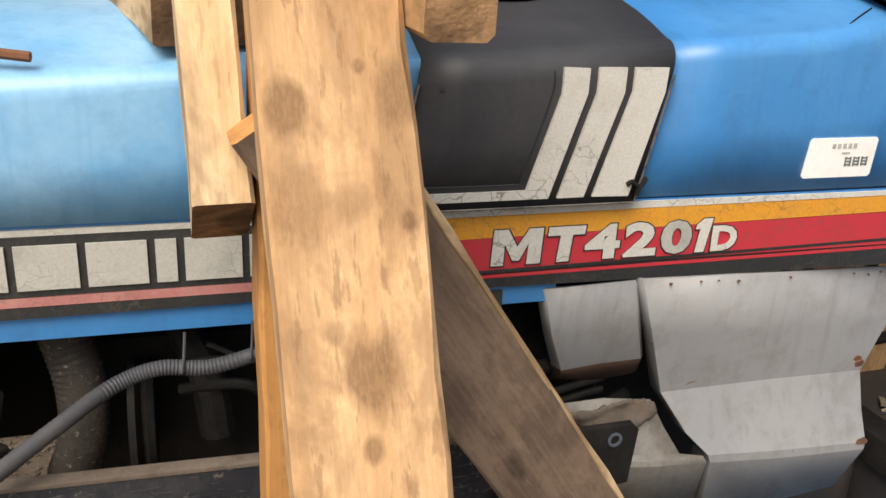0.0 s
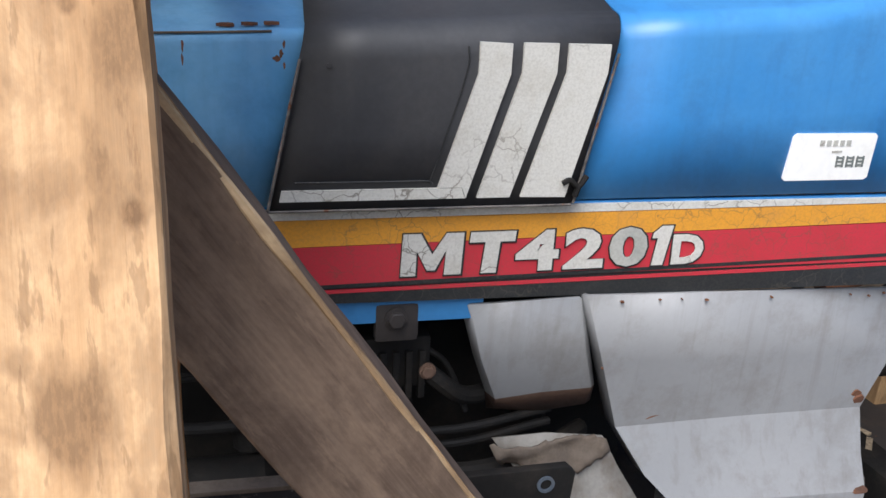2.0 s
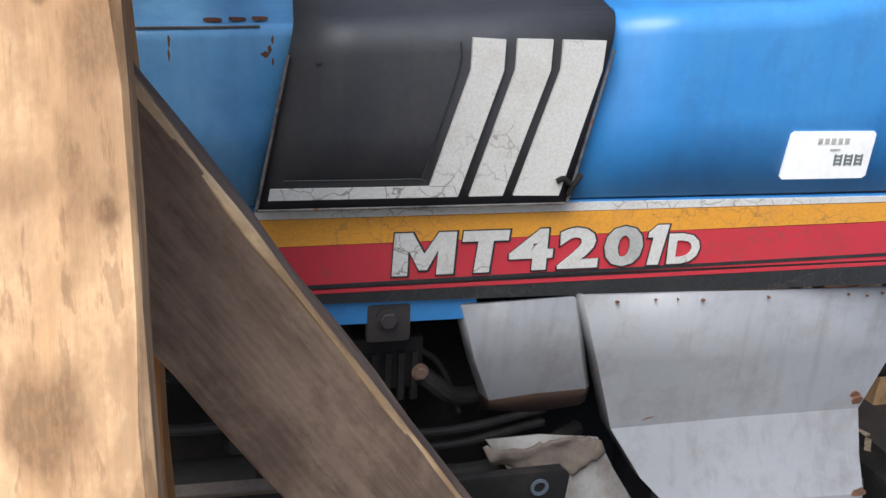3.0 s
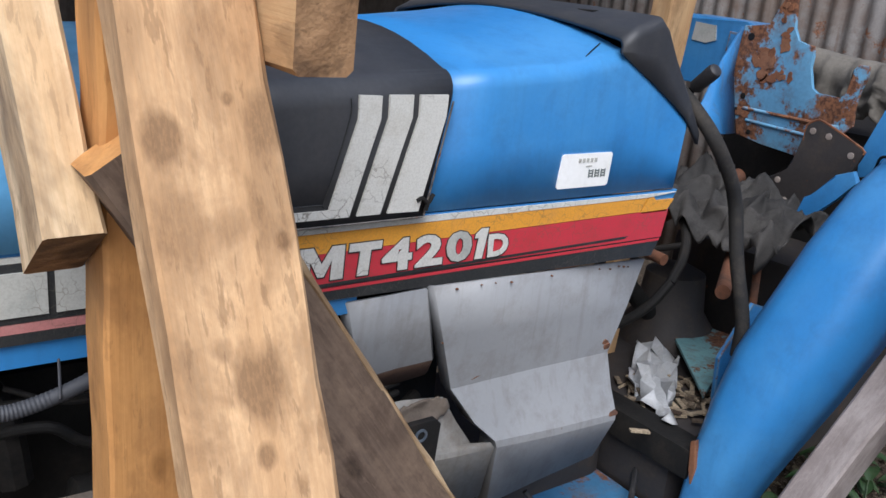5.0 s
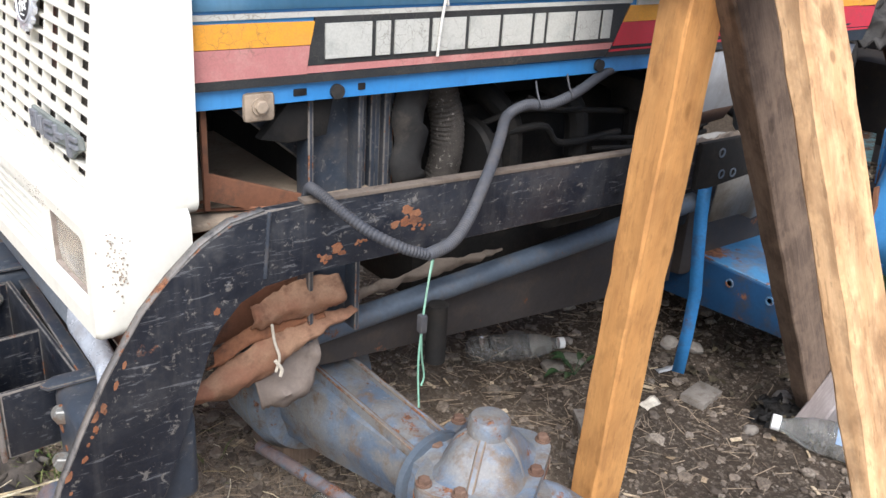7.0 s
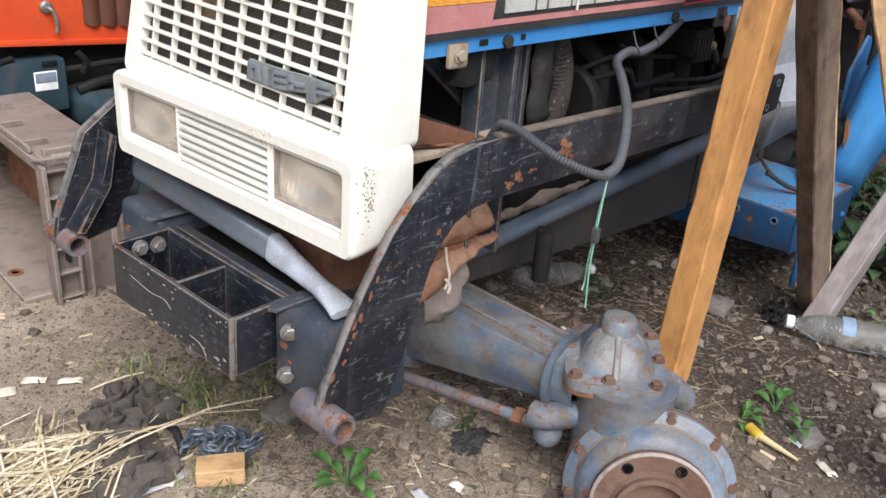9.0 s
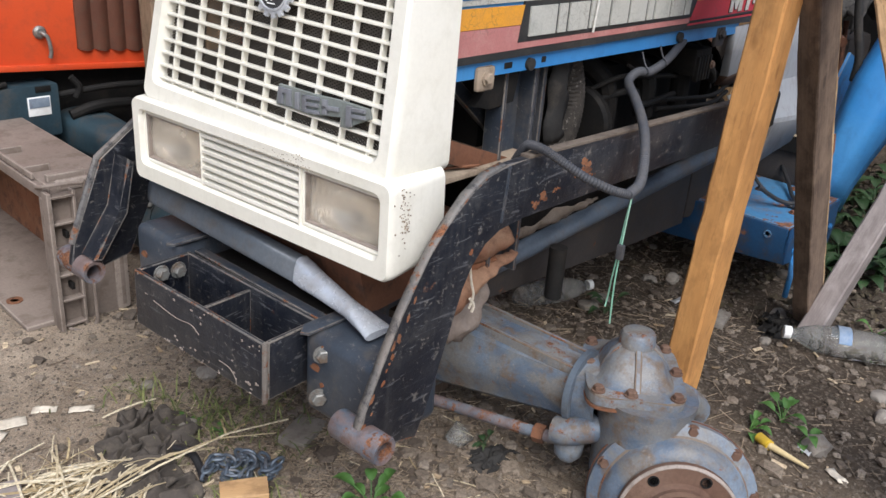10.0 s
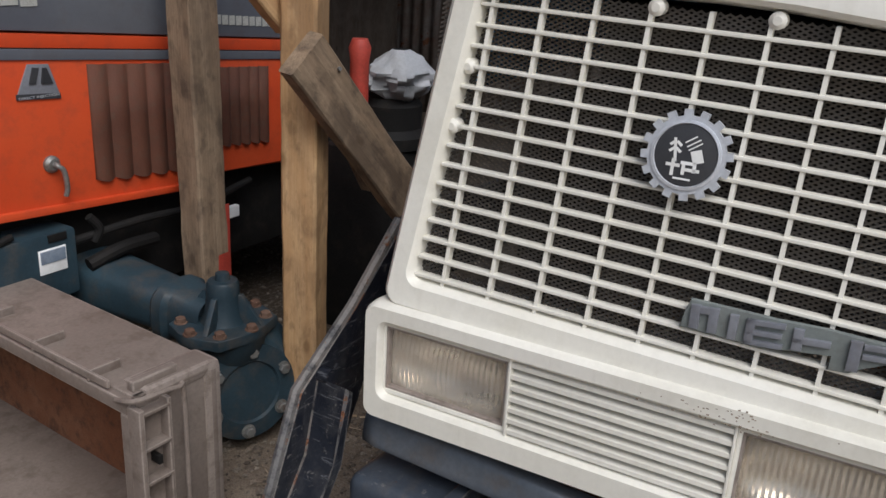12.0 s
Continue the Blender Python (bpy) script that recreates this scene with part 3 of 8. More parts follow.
def lettering(name, text, mat, at, height, width, parent, grow=0.0, depth=0.0015, label=""):
    """Raised letters on a wall that faces -y, sized to a width and a height."""
    cu = bpy.data.curves.new(name, "FONT")
    cu.body, cu.extrude, cu.offset, cu.resolution_u = text, 0.02, grow, 3
    ob = bpy.data.objects.new(name, cu)
    scene.collection.objects.link(ob)
    bpy.context.view_layer.update()
    me = bpy.data.meshes.new_from_object(ob.evaluated_get(bpy.context.evaluated_depsgraph_get()))
    bpy.data.objects.remove(ob)
    co = np.array([v.co[:] for v in me.vertices])
    lo, hi = co.min(0), co.max(0)
    base = origin_of(parent)
    for v in me.vertices:
        u = (Vector(v.co) - Vector(lo))
        v.co = Vector((at[0] + u.x / (hi[0] - lo[0]) * width, at[1] - (u.z / (hi[2] - lo[2])) * depth, at[2] + u.y / (hi[1] - lo[1]) * height)) - base
    me.materials.append(mat)
    ob = new(name, me)
    ob.parent = parent
    return tagged(ob, label) if label else ob


def timber(name, p0, p1, w, d, mat, parent, up=(0, -1, 0), label="", ease=0.003, end_mat=None, seed=1):
    """A sawn timber from p0 to p1, w wide and d thick (thickness towards up), with eased, slightly wavy arrises and its grain along it."""
    m = frame_along(p0, p1, up)
    n = (Vector(p1) - Vector(p0)).length
    rnd = random.Random(seed)
    bm = B()
    steps = max(3, int(n / 0.05))
    rows = []
    for i in range(steps + 1):
        z = n * i / steps
        dw, dd = rnd.uniform(-0.0012, 0.0012), rnd.uniform(-0.001, 0.001)
        W, D, e = w / 2 + dw, d / 2 + dd, ease * rnd.uniform(0.6, 1.5)
        rows.append([(-W + e, -D, z), (W - e, -D, z), (W, -D + e, z), (W, D - e, z), (W - e, D, z), (-W + e, D, z), (-W, D - e, z), (-W, -D + e, z)])
    loft(bm, rows, close=True)
    bm.verts.ensure_lookup_table()
    caps = [bm.faces.new([bm.verts[k] for k in range(8)][::-1]), bm.faces.new([bm.verts[steps * 8 + k] for k in range(8)])]
    me = mesh_of(name, bm, mat, True, 30)
    if end_mat:
        me.materials[1] = end_mat
        for p in me.polygons:
            if p.loop_total == 8:
                p.material_index = 1
    ob = new(name, me)
    if parent:
        ob.parent = parent
        m = Matrix.Translation(-origin_of(parent)) @ m
    ob.matrix_local = m
    if label:
        ob["label"] = label
    return ob


# ---- ground ----
def gz(x, y):
    """Height of the soil."""
    p = Vector((x, y, 0))
    h = 0.016 + 0.012 * noise.noise(p * 1.7) + 0.010 * noise.noise(p * 6.1 + Vector((3, 1, 0))) + 0.005 * noise.noise(p * 17.0)
    rough = max(0.0, min(1.0, (x + 0.35) / 0.5))
    h += rough * (0.010 * abs(noise.noise(p * 11.0 + Vector((7, 0, 0)))) + 0.006 * noise.noise(p * 31.0))
    return h


def axis_lines(lo, hi, fine, far):
    a, step, v = [], fine, hi
    n = int((hi - lo) / fine)
    a = [lo + fine * i for i in range(n + 1)]
    v, w = a[-1], a[0]
    while v < far:
        step *= 1.5
        v, w = v + step, w - step
        a = [w] + a + [v]
    return a


def make_ground():
    xs, ys = axis_lines(-1.5, 2.3, 0.022, 900), axis_lines(-1.0, 2.3, 0.022, 900)
    verts = [(x, y, gz(x, y) if abs(x) < 6 and abs(y) < 6 else 0.016) for x in xs for y in ys]
    ny = len(ys)
    faces = [(i * ny + j, (i + 1) * ny + j, (i + 1) * ny + j + 1, i * ny + j + 1) for i in range(len(xs) - 1) for j in range(ny - 1)]
    me = bpy.data.meshes.new("ground")
    me.from_pydata(verts, [], faces)
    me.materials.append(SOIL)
    for p in me.polygons:
        p.use_smooth = True
    tagged(new("ground", me), "packed brown yard soil with grit and litter", "ground", kind="structure")


make_ground()

# ---- blue tractor ----
tractor = thing("tractor", "old blue compact tractor with cream grille, wheels taken off", "tractor", (0.4, 0.26, 0.02))


def hood_section(x, ze, zc, zb, far=0.525, near=0.0, r=0.032):
    """Cross section of the bonnet: near side up, rounded shoulder, crowned top, far side down."""
    pts = [(x, near, zb), (x, near, zb + (ze - r - zb) * 0.5)]
    for k in range(7):
        a = math.pi / 2 * k / 6
        pts.append((x, near + r - r * math.cos(a), ze - r + r * math.sin(a)))
    mid = (near + far) / 2
    for k in range(1, 12):
        y = near + r + (far - near - 2 * r) * k / 12
        pts.append((x, y, ze + (zc - ze) * (1 - ((y - mid) / (mid - near - r)) ** 2)))
    for k in range(7):
        a = math.pi / 2 * (1 - k / 6)
        pts.append((x, far - r + r * math.cos(a), ze - r + r * math.sin(a)))
    return pts + [(x, far, zb)]


# bonnet
rows = [hood_section(x, ze, zc, 0.917, 0.53, 0.0, r) for x, ze, zc, r in ((-0.245, 1.052, 1.085, 0.032), (-0.1, 1.056, 1.092, 0.032), (0.2, 1.062, 1.102, 0.030), (0.45, 1.070, 1.11, 0.014), (0.61, 1.076, 1.117, 0.010))]
hood = thicken(part("bonnet", loft(B(), rows), BLUE_FADED, tractor), 0.004)


def blotch(seed, r, n=11):
    """An uneven closed outline."""
    rn = random.Random(seed)
    return [(r * rn.uniform(0.55, 1.1) * math.cos(2 * math.pi * k / n), r * rn.uniform(0.55, 1.1) * math.sin(2 * math.pi * k / n)) for k in range(n)]


def patch(name, p, normal, r, seed, mat, parent, stretch=1.0, turn=0.0):
    """A thin uneven flake of rust or dirt lying on a surface."""
    m = frame_along(Vector(p), Vector(p) + Vector(normal)) @ Matrix.Rotation(radians(turn), 4, "Z")
    return part(name, prism(B(), [(x * stretch, y) for x, y in blotch(seed, r)], -0.002, 0.0006, "xy", 0, m), mat, parent)


for x, z, r, sd, st in ((0.563, 1.061, 0.0040, 1, 0.35), (0.5605, 1.053, 0.0045, 2, 0.45), (0.557, 1.049, 0.0030, 3, 1.3), (0.563, 1.043, 0.0035, 4, 0.4), (0.480, 1.058, 0.0055, 11, 0.25), (0.4795, 1.047, 0.0055, 12, 0.22)):
    patch("rust_spot", (x, 0.0005, z), (0, -1, 0), r, sd, RUST, hood, st)
part("rusty_seam", hose(B(), [(0.44, 0.0032, 1.0672), (0.50, 0.0028, 1.0692), (0.553, 0.0024, 1.0712)], 0.0011, 6, 8), EDGE_RUST, hood)
for x, r, sd in ((0.515, 0.004, 21), (0.535, 0.003, 22), (0.552, 0.0035, 23)):
    patch("rust_spot", (x, 0.012, 1.0755 + (x - 0.515) * 0.06), (0, -0.1, 1), r, sd, RUST, hood, 2.2)

# black exhaust cover over the bonnet
rows = []
for x0, x1, ze, zc in ((0.545, 0.582, 1.082, 1.125), (0.60, 0.64, 1.084, 1.128), (0.72, 0.76, 1.090, 1.133), (0.835, 0.872, 1.096, 1.138)):
    s = hood_section(0, ze, zc, 0.914, 0.545, -0.010, 0.034)
    rows.append([(x0 + (x1 - x0) * (p[2] - 0.914) / (ze - 0.914), p[1], p[2]) for p in s])
cover = thicken(part("exhaust_cover", loft(B(), rows), BLACK, tractor), 0.006)
b = B()
turned(b, (0.735, 0.20, 1.123), (0, 0, 1), [(0.050, 0), (0.056, 0.004), (0.056, 0.012), (0.050, 0.016), (0.040, 0.014), (0.040, 0.001)], 28)
part("exhaust_hole_rim", b, GRIME_SHADE, cover)
b = B()
turned(b, (0.735, 0.20, 1.13), (0, 0, 1), [(0.034, 0), (0.034, 0.06), (0.030, 0.062), (0.030, 0.01)], 24)
part("exhaust_stub", b, RUST, cover)


b = B()
Y0, Y1 = -0.0135, -0.0095
prism(b, [(0.556, 0.925), (0.7265, 0.925), (0.7225, 0.935), (0.558, 0.935)], Y0, Y1, "xz")
STR = ([(0.7270, 0.925), (0.763, 1.040), (0.763, 1.067), (0.733, 1.068), (0.733, 1.040), (0.703, 0.945), (0.700, 0.9355), (0.7230, 0.9355)],
       [(0.738, 0.925), (0.770, 0.925), (0.807, 1.041), (0.807, 1.068), (0.774, 1.068), (0.774, 1.041)],
       [(0.781, 0.925), (0.826, 0.924), (0.857, 1.042), (0.858, 1.068), (0.817, 1.068), (0.817, 1.042)])
part("white_stripe", b, FILM_WHITE, cover)
for s in STR:
    part("white_stripe", prism(B(), s, Y0, Y1, "xz"), FILM_WHITE, cover)
part("film_edge", hose(B(), [(0.57, -0.0108, 0.942), (0.685, -0.0108, 0.942), (0.694, -0.0108, 0.946), (0.722, -0.0108, 1.038), (0.723, -0.0108, 1.064)], 0.0007, 5, 6), FILM_BLACK, cover)
for q in ([(0.546, 0.9155), (0.69, 0.9155), (0.834, 0.9155)], [(0.546, 0.917), (0.562, 0.99), (0.575, 1.05)], [(0.836, 0.917), (0.852, 0.99), (0.867, 1.06)]):
    part("worn_rim", hose(B(), [(x, -0.0115, z) for x, z in q], 0.0014, 6, 8), IRON_EDGE, cover)
b = B()
hose(b, [(0.846, -0.015, 0.945), (0.838, -0.016, 0.935), (0.829, -0.0155, 0.941), (0.822, -0.015, 0.938)], 0.0028, 6, 5)
hose(b, [(0.838, -0.016, 0.935), (0.835, -0.016, 0.925)], 0.003, 6, 4)
part("black_scuff", b, GRIME_SHADE, cover)
for z, xx, yy in ((1.045, 0.60, -0.0145), (1.052, 0.735, -0.0145)):
    part("rivet", rod(B(), (xx, -0.009, z), (xx, yy + 0.003, z), 0.0022, seg=10), BLACK, cover)

# rear part of the bonnet and the black dash cover
rows = []
for x0, x1, ze, zc in ((0.838, 0.878, 1.096, 1.135), (0.95, 0.97, 1.100, 1.142), (1.08, 1.085, 1.108, 1.155), (1.185, 1.19, 1.130, 1.17), (1.262, 1.264, 1.088, 1.11), (1.335, 1.345, 1.034, 1.05), (1.352, 1.352, 1.018, 1.03)):
    s = hood_section(0, ze, zc, 0.916, 0.60, 0.004 if x1 < 1.35 else 0.02, 0.026)
    rows.append([(x0 + (x1 - x0) * (p[2] - 0.916) / (ze - 0.916), p[1], p[2]) for p in s])
rear_hood = thicken(part("rear_bonnet", loft(B(), rows), BLUE, tractor), 0.004)
rows = []
for x, ze, zc, zb in ((1.170, 1.146, 1.172, 1.124), (1.205, 1.163, 1.179, 1.104), (1.250, 1.178, 1.185, 1.080), (1.266, 1.165, 1.173, 1.070), (1.293, 1.124, 1.136, 1.055), (1.335, 1.070, 1.085, 1.028), (1.374, 1.014, 1.030, 0.985)):
    rows.append(hood_section(x, ze, zc, zb, 0.604, 0.0, 0.016))
dash = thicken(part("dash_cover", loft(B(), rows), BLACK, tractor), 0.006)
b = B()
prism(b, [(1.345, 0.93), (1.368, 1.02), (1.362, 1.03), (1.335, 1.03), (1.335, 0.93)], 0.018, 0.60, "xz", 0.004)
part("dash_back", b, BLACK, dash)
b = B()
box(b, (1.215, 0.115, 1.1735), (1.246, 0.150, 1.1775), None, 0.002)
part("dash_slot", b, GRIME_SHADE, dash)
b = B()
hose(b, [(1.095, 0.012, 1.1010), (1.13, 0.030, 1.1178), (1.172, 0.050, 1.1325)], 0.0011, 6, 4)
part("panel_seam", b, GRIME_SHADE, rear_hood)

# certificate sticker
stick = part("certificate_sticker", prism(B(), [(1.077, 0.931), (1.174, 0.931), (1.178, 0.934), (1.181, 0.978), (1.178, 0.981), (1.083, 0.981), (1.079, 0.978), (1.074, 0.934)], 0.0022, 0.0048, "xz"), LABEL, tractor, "white certificate sticker")
rnd = random.Random(5)
b = B()
for k in range(5):
    box(b, (1.112 + k * 0.008, 0.0014, 0.968), (1.117 + k * 0.008, 0.003, 0.974))
box(b, (1.128, 0.0014, 0.961), (1.140, 0.003, 0.963))
part("print_bar", b, FILM_GREY, stick)
b = B()
for k in range(3):
    x = 1.135 + k * 0.0125
    for z in (0.946, 0.950, 0.954):
        box(b, (x, 0.0014, z), (x + 0.0095, 0.003, z + 0.002))
    for dx in (0.0, 0.0075):
        box(b, (x + dx, 0.0015, 0.945), (x + dx + 0.002, 0.003, 0.957))
part("print_bar", b, INK, stick)

# side panel with its film stripes
side = part("side_panel", prism(B(), [(-0.245, 0.822), (0.75, 0.820), (1.30, 0.805), (1.35, 0.912), (-0.245, 0.918)], 0.006, 0.014, "xz", 0.002), BLUE, tractor)
rail = part("lower_rail", prism(B(), [(-0.245, 0.797), (0.76, 0.790), (0.76, 0.817), (-0.245, 0.822)], 0.010, 0.024, "xz", 0.003), BLUE, tractor)
for x, w in ((-0.082, 0.010), (0.012, 0.006)):
    part("slot", box(B(), (x - w, 0.0085, 0.804), (x + w, 0.012, 0.814), None, 0.002), GRIME_SHADE, rail)
for x in (-0.028, 0.475):
    part("rubber_stop", rod(B(), (x, 0.003, 0.806), (x, 0.012, 0.806), 0.010, seg=16), RUBBER, rail)


def film(name, pts, mat, lift=0.0, label=""):
    return part(name, prism(B(), pts, 0.0020 - lift, 0.0063, "xz"), mat, side, label)


film("white_edge_strip", [(0.545, 0.903), (1.275, 0.904), (1.345, 0.909), (-0.235 + 0.78, 0.913)], FILM_WHITE)
film("grey_edge_strip", [(-0.235, 0.9055), (0.53, 0.9065), (0.533, 0.912), (-0.235, 0.9125)], FILM_GREY)
film("yellow_stripe", [(0.513, 0.876), (1.262, 0.882), (1.275, 0.903), (0.528, 0.9025)], YELLOW)
film("yellow_stripe", [(1.264, 0.879), (1.325, 0.879), (1.340, 0.898), (1.297, 0.898), (1.291, 0.904), (1.279, 0.903)], YELLOW)
film("red_stripe", [(0.498, 0.838), (1.322, 0.836), (1.330, 0.8815), (0.5125, 0.8755)], RED)
film("black_line", [(0.485, 0.833), (1.235, 0.841), (1.243, 0.845), (0.56, 0.8375)], FILM_BLACK, 0.0006)
film("red_line", [(0.49, 0.8285), (1.318, 0.830), (1.320, 0.8335), (0.49, 0.8322)], RED)
film("black_under_band", [(0.482, 0.8215), (1.306, 0.807), (1.322, 0.8365), (0.497, 0.8385)], FILM_BLACK, -0.002)
film("black_base_band", [(0.48, 0.8205), (1.305, 0.806), (1.318, 0.8295), (0.489, 0.828)], FILM_BLACK)
film("yellow_stripe", [(-0.24, 0.872), (-0.071, 0.871), (-0.064, 0.900), (-0.24, 0.9015)], YELLOW)
film("faded_red_block", [(-0.24, 0.834), (-0.076, 0.834), (-0.0715, 0.870), (-0.24, 0.8712)], PINK)
film("black_name_band", [(-0.0755, 0.8445), (0.4975, 0.8445), (0.5265, 0.9055), (-0.0635, 0.9055)], FILM_BLACK, 0.0, "black band with pale name blocks")
film("pink_line", [(-0.0755, 0.8345), (0.490, 0.8335), (0.4955, 0.8437), (-0.0755, 0.8437)], PINK)
film("black_base_band", [(-0.24, 0.8225), (0.479, 0.8215), (0.489, 0.8328), (-0.24, 0.8335)], FILM_BLACK)
# maker's name as plain blocks of the letters' widths
LW = [0.070, 0.022, 0.056, 0.058, 0.056, 0.056, 0.020, 0.056, 0.050, 0.020]
gap = (0.533 - sum(LW)) / 9
x = -0.050
for i, w in enumerate(LW):
    mt = FILM_NAME if i < 6 else FILM_GREY
    part("name_block", prism(B(), [(x, 0.852), (x + w, 0.852), (x + w, 0.897), (x, 0.897)], -0.0008, 0.0022, "xz"), mt, side)
    x += w + gap
b = B()
hose(b, [(0.128, -0.004, 0.845), (0.130, -0.005, 0.88), (0.137, -0.005, 0.925), (0.142, -0.004, 0.915)], 0.0022, 6, 5)
part("peeled_strip", b, FILM_WHITE, side)


def grown(pts, d):
    """An outline moved outwards by d, with mitred corners."""
    n, out = len(pts), []
    area = sum(pts[i][0] * pts[(i + 1) % n][1] - pts[(i + 1) % n][0] * pts[i][1] for i in range(n))
    sg = 1 if area > 0 else -1
    for i in range(n):
        p, q, r = Vector(pts[i - 1]), Vector(pts[i]), Vector(pts[(i + 1) % n])
        a, c = (q - p).normalized(), (r - q).normalized()
        na, nc = Vector((a.y, -a.x)) * sg, Vector((c.y, -c.x)) * sg
        m = (na + nc).normalized()
        out.append(tuple(q + m * d / max(0.45, m.dot(na))))
    return out


GLYPH = {"M": [(0, 0), (0.03, 1), (0.31, 1), (0.50, 0.50), (0.72, 1), (1, 1), (0.97, 0), (0.70, 0), (0.72, 0.60), (0.55, 0.12), (0.42, 0.12), (0.25, 0.60), (0.24, 0)],
         "T": [(0.27, 0), (0.34, 0.76), (0.0, 0.76), (0.02, 1), (1, 1), (0.98, 0.76), (0.66, 0.76), (0.60, 0)],
         "1": [(0.10, 0), (0.28, 0.70), (0.0, 0.70), (0.04, 0.82), (0.45, 1), (1, 1), (0.66, 0)]}
for ch, x0, x1, z1 in (("M", 0.670, 0.732, 0.8865), ("T", 0.738, 0.785, 0.8865), ("4", 0.786, 0.831, 0.8865), ("2", 0.837, 0.880, 0.8865), ("0", 0.886, 0.928, 0.8865), ("1", 0.933, 0.955, 0.8865), ("D", 0.957, 0.993, 0.8765)):
    mt = FILM_GREY if ch == "0" else FILM_WHITE
    if ch in GLYPH:
        pts = [(x0 + u * (x1 - x0), 0.844 + v * (z1 - 0.844)) for u, v in GLYPH[ch]]
        part("model_letter_edge", prism(B(), [(x + 0.0008, z - 0.0006) for x, z in grown(pts, 0.0016)], 0.0006, 0.0025, "xz"), FILM_BLACK, side)
        part("model_letter", prism(B(), pts, -0.0006, 0.0012, "xz"), mt, side)
    else:
        lettering("model_letter_edge", ch, FILM_BLACK, (x0 - 0.0010, 0.0018, 0.8418), z1 - 0.8418 + 0.0012, x1 - x0 + 0.0036, side, 0.055, 0.0012)
        lettering("model_letter", ch, mt, (x0, 0.0006, 0.8440), z1 - 0.8440, x1 - x0, side, 0.04, 0.0012)

# silver side guards under the panel
g = part("small_guard", loft(B(), [[(0.738, 0.020, 0.803), (0.744, 0.006, 0.807), (0.800, 0.004, 0.809), (0.860, 0.001, 0.812), (0.867, 0.005, 0.806)],
                                   [(0.757, 0.030, 0.742), (0.762, 0.014, 0.742), (0.815, 0.012, 0.742), (0.878, 0.009, 0.742), (0.885, 0.014, 0.742)],
                                   [(0.778, 0.040, 0.688), (0.784, 0.022, 0.688), (0.835, 0.022, 0.692), (0.893, 0.018, 0.695), (0.899, 0.024, 0.695)],
                                   [(0.784, 0.052, 0.660), (0.792, 0.046, 0.662), (0.84, 0.044, 0.655), (0.897, 0.038, 0.663), (0.905, 0.042, 0.665)]]), SILVER, tractor)
g.data.materials[1] = FLANGE
for p in g.data.polygons:
    if p.center.z + 0.02 < 0.685:
        p.material_index = 1
thicken(g, 0.004)
g = part("large_guard", loft(B(), [[(0.861, 0.006, 0.813), (0.864, -0.010, 0.817), (1.09, 0.004, 0.806), (1.312, 0.018, 0.793), (1.322, 0.05, 0.790)],
                                   [(0.889, 0.018, 0.735), (0.893, -0.002, 0.735), (1.09, 0.006, 0.722), (1.281, 0.014, 0.715), (1.292, 0.05, 0.712)],
                                   [(0.919, 0.028, 0.650), (0.923, 0.008, 0.648), (1.09, 0.010, 0.646), (1.248, 0.011, 0.642), (1.258, 0.05, 0.640)],
                                   [(0.949, 0.006, 0.600), (0.953, -0.018, 0.598), (1.09, -0.010, 0.593), (1.249, -0.006, 0.588), (1.260, 0.04, 0.586)],
                                   [(0.974, -0.010, 0.576), (0.979, -0.036, 0.572), (1.10, -0.030, 0.558), (1.250, -0.025, 0.546), (1.262, 0.03, 0.546)],
                                   [(0.980, 0.000, 0.562), (0.984, -0.036, 0.560), (1.10, -0.031, 0.546), (1.249, -0.026, 0.535), (1.260, 0.03, 0.535)],
                                   [(1.000, 0.03, 0.440), (1.005, -0.004, 0.438), (1.11, -0.004, 0.450), (1.230, -0.006, 0.462), (1.240, 0.04, 0.462)]]), SILVER, tractor, "", True, 11)
thicken(g, 0.004)
for p, r, sd, st in (((1.243, 0.0105, 0.652), 0.008, 5, 1.0), ((1.238, 0.0105, 0.662), 0.005, 6, 1.6), ((0.972, 0.0085, 0.656), 0.004, 7, 4.5), ((0.990, 0.0085, 0.668), 0.0028, 8, 4.0), ((0.897, 0.000, 0.728), 0.004, 9, 1.0), ((1.243, -0.0245, 0.548), 0.006, 10, 2.0)):
    patch("rust_patch", p, (0.05, -1, -0.25) if p[2] > 0.6 else (0, -0.85, 0.5), r, sd, RUST, g, st)
rnd = random.Random(4)
for k in range(11):
    x = 0.875 + 0.42 * rnd.random()
    patch("chip", (x, -0.0128 + 0.062 * (x - 0.864), 0.8125 - 0.0535 * (x - 0.864) - 0.004 * rnd.random()), (0, -1, 0), rnd.uniform(0.0007, 0.0016), 30 + k, RUST, g, rnd.uniform(0.8, 2.0))
low = part("low_guard", loft(B(), [[(0.780, 0.012, 0.646), (0.84, 0.008, 0.649), (0.907, 0.004, 0.641)],
                                   [(0.805, 0.002, 0.612), (0.87, -0.002, 0.606), (0.926, -0.006, 0.604)],
                                   [(0.835, -0.008, 0.574), (0.89, -0.012, 0.571), (0.948, -0.018, 0.568)],
                                   [(0.840, -0.016, 0.570), (0.90, -0.024, 0.567), (0.975, -0.032, 0.569)],
                                   [(0.842, -0.018, 0.562), (0.90, -0.026, 0.560), (0.980, -0.034, 0.560)],
                                   [(0.86, 0.0, 0.455), (0.92, 0.0, 0.455), (0.992, 0.0, 0.455)]]), DUSTY_SILVER, tractor, "torn dusty silver guard", True, 14)
thicken(low, 0.003)
b = B()
box(b, (0.648, 0.008, 0.770), (0.693, 0.018, 0.812), None, 0.006)
hexhead(b, (0.669, 0.0075, 0.797), (0, -1, 0), 0.009)
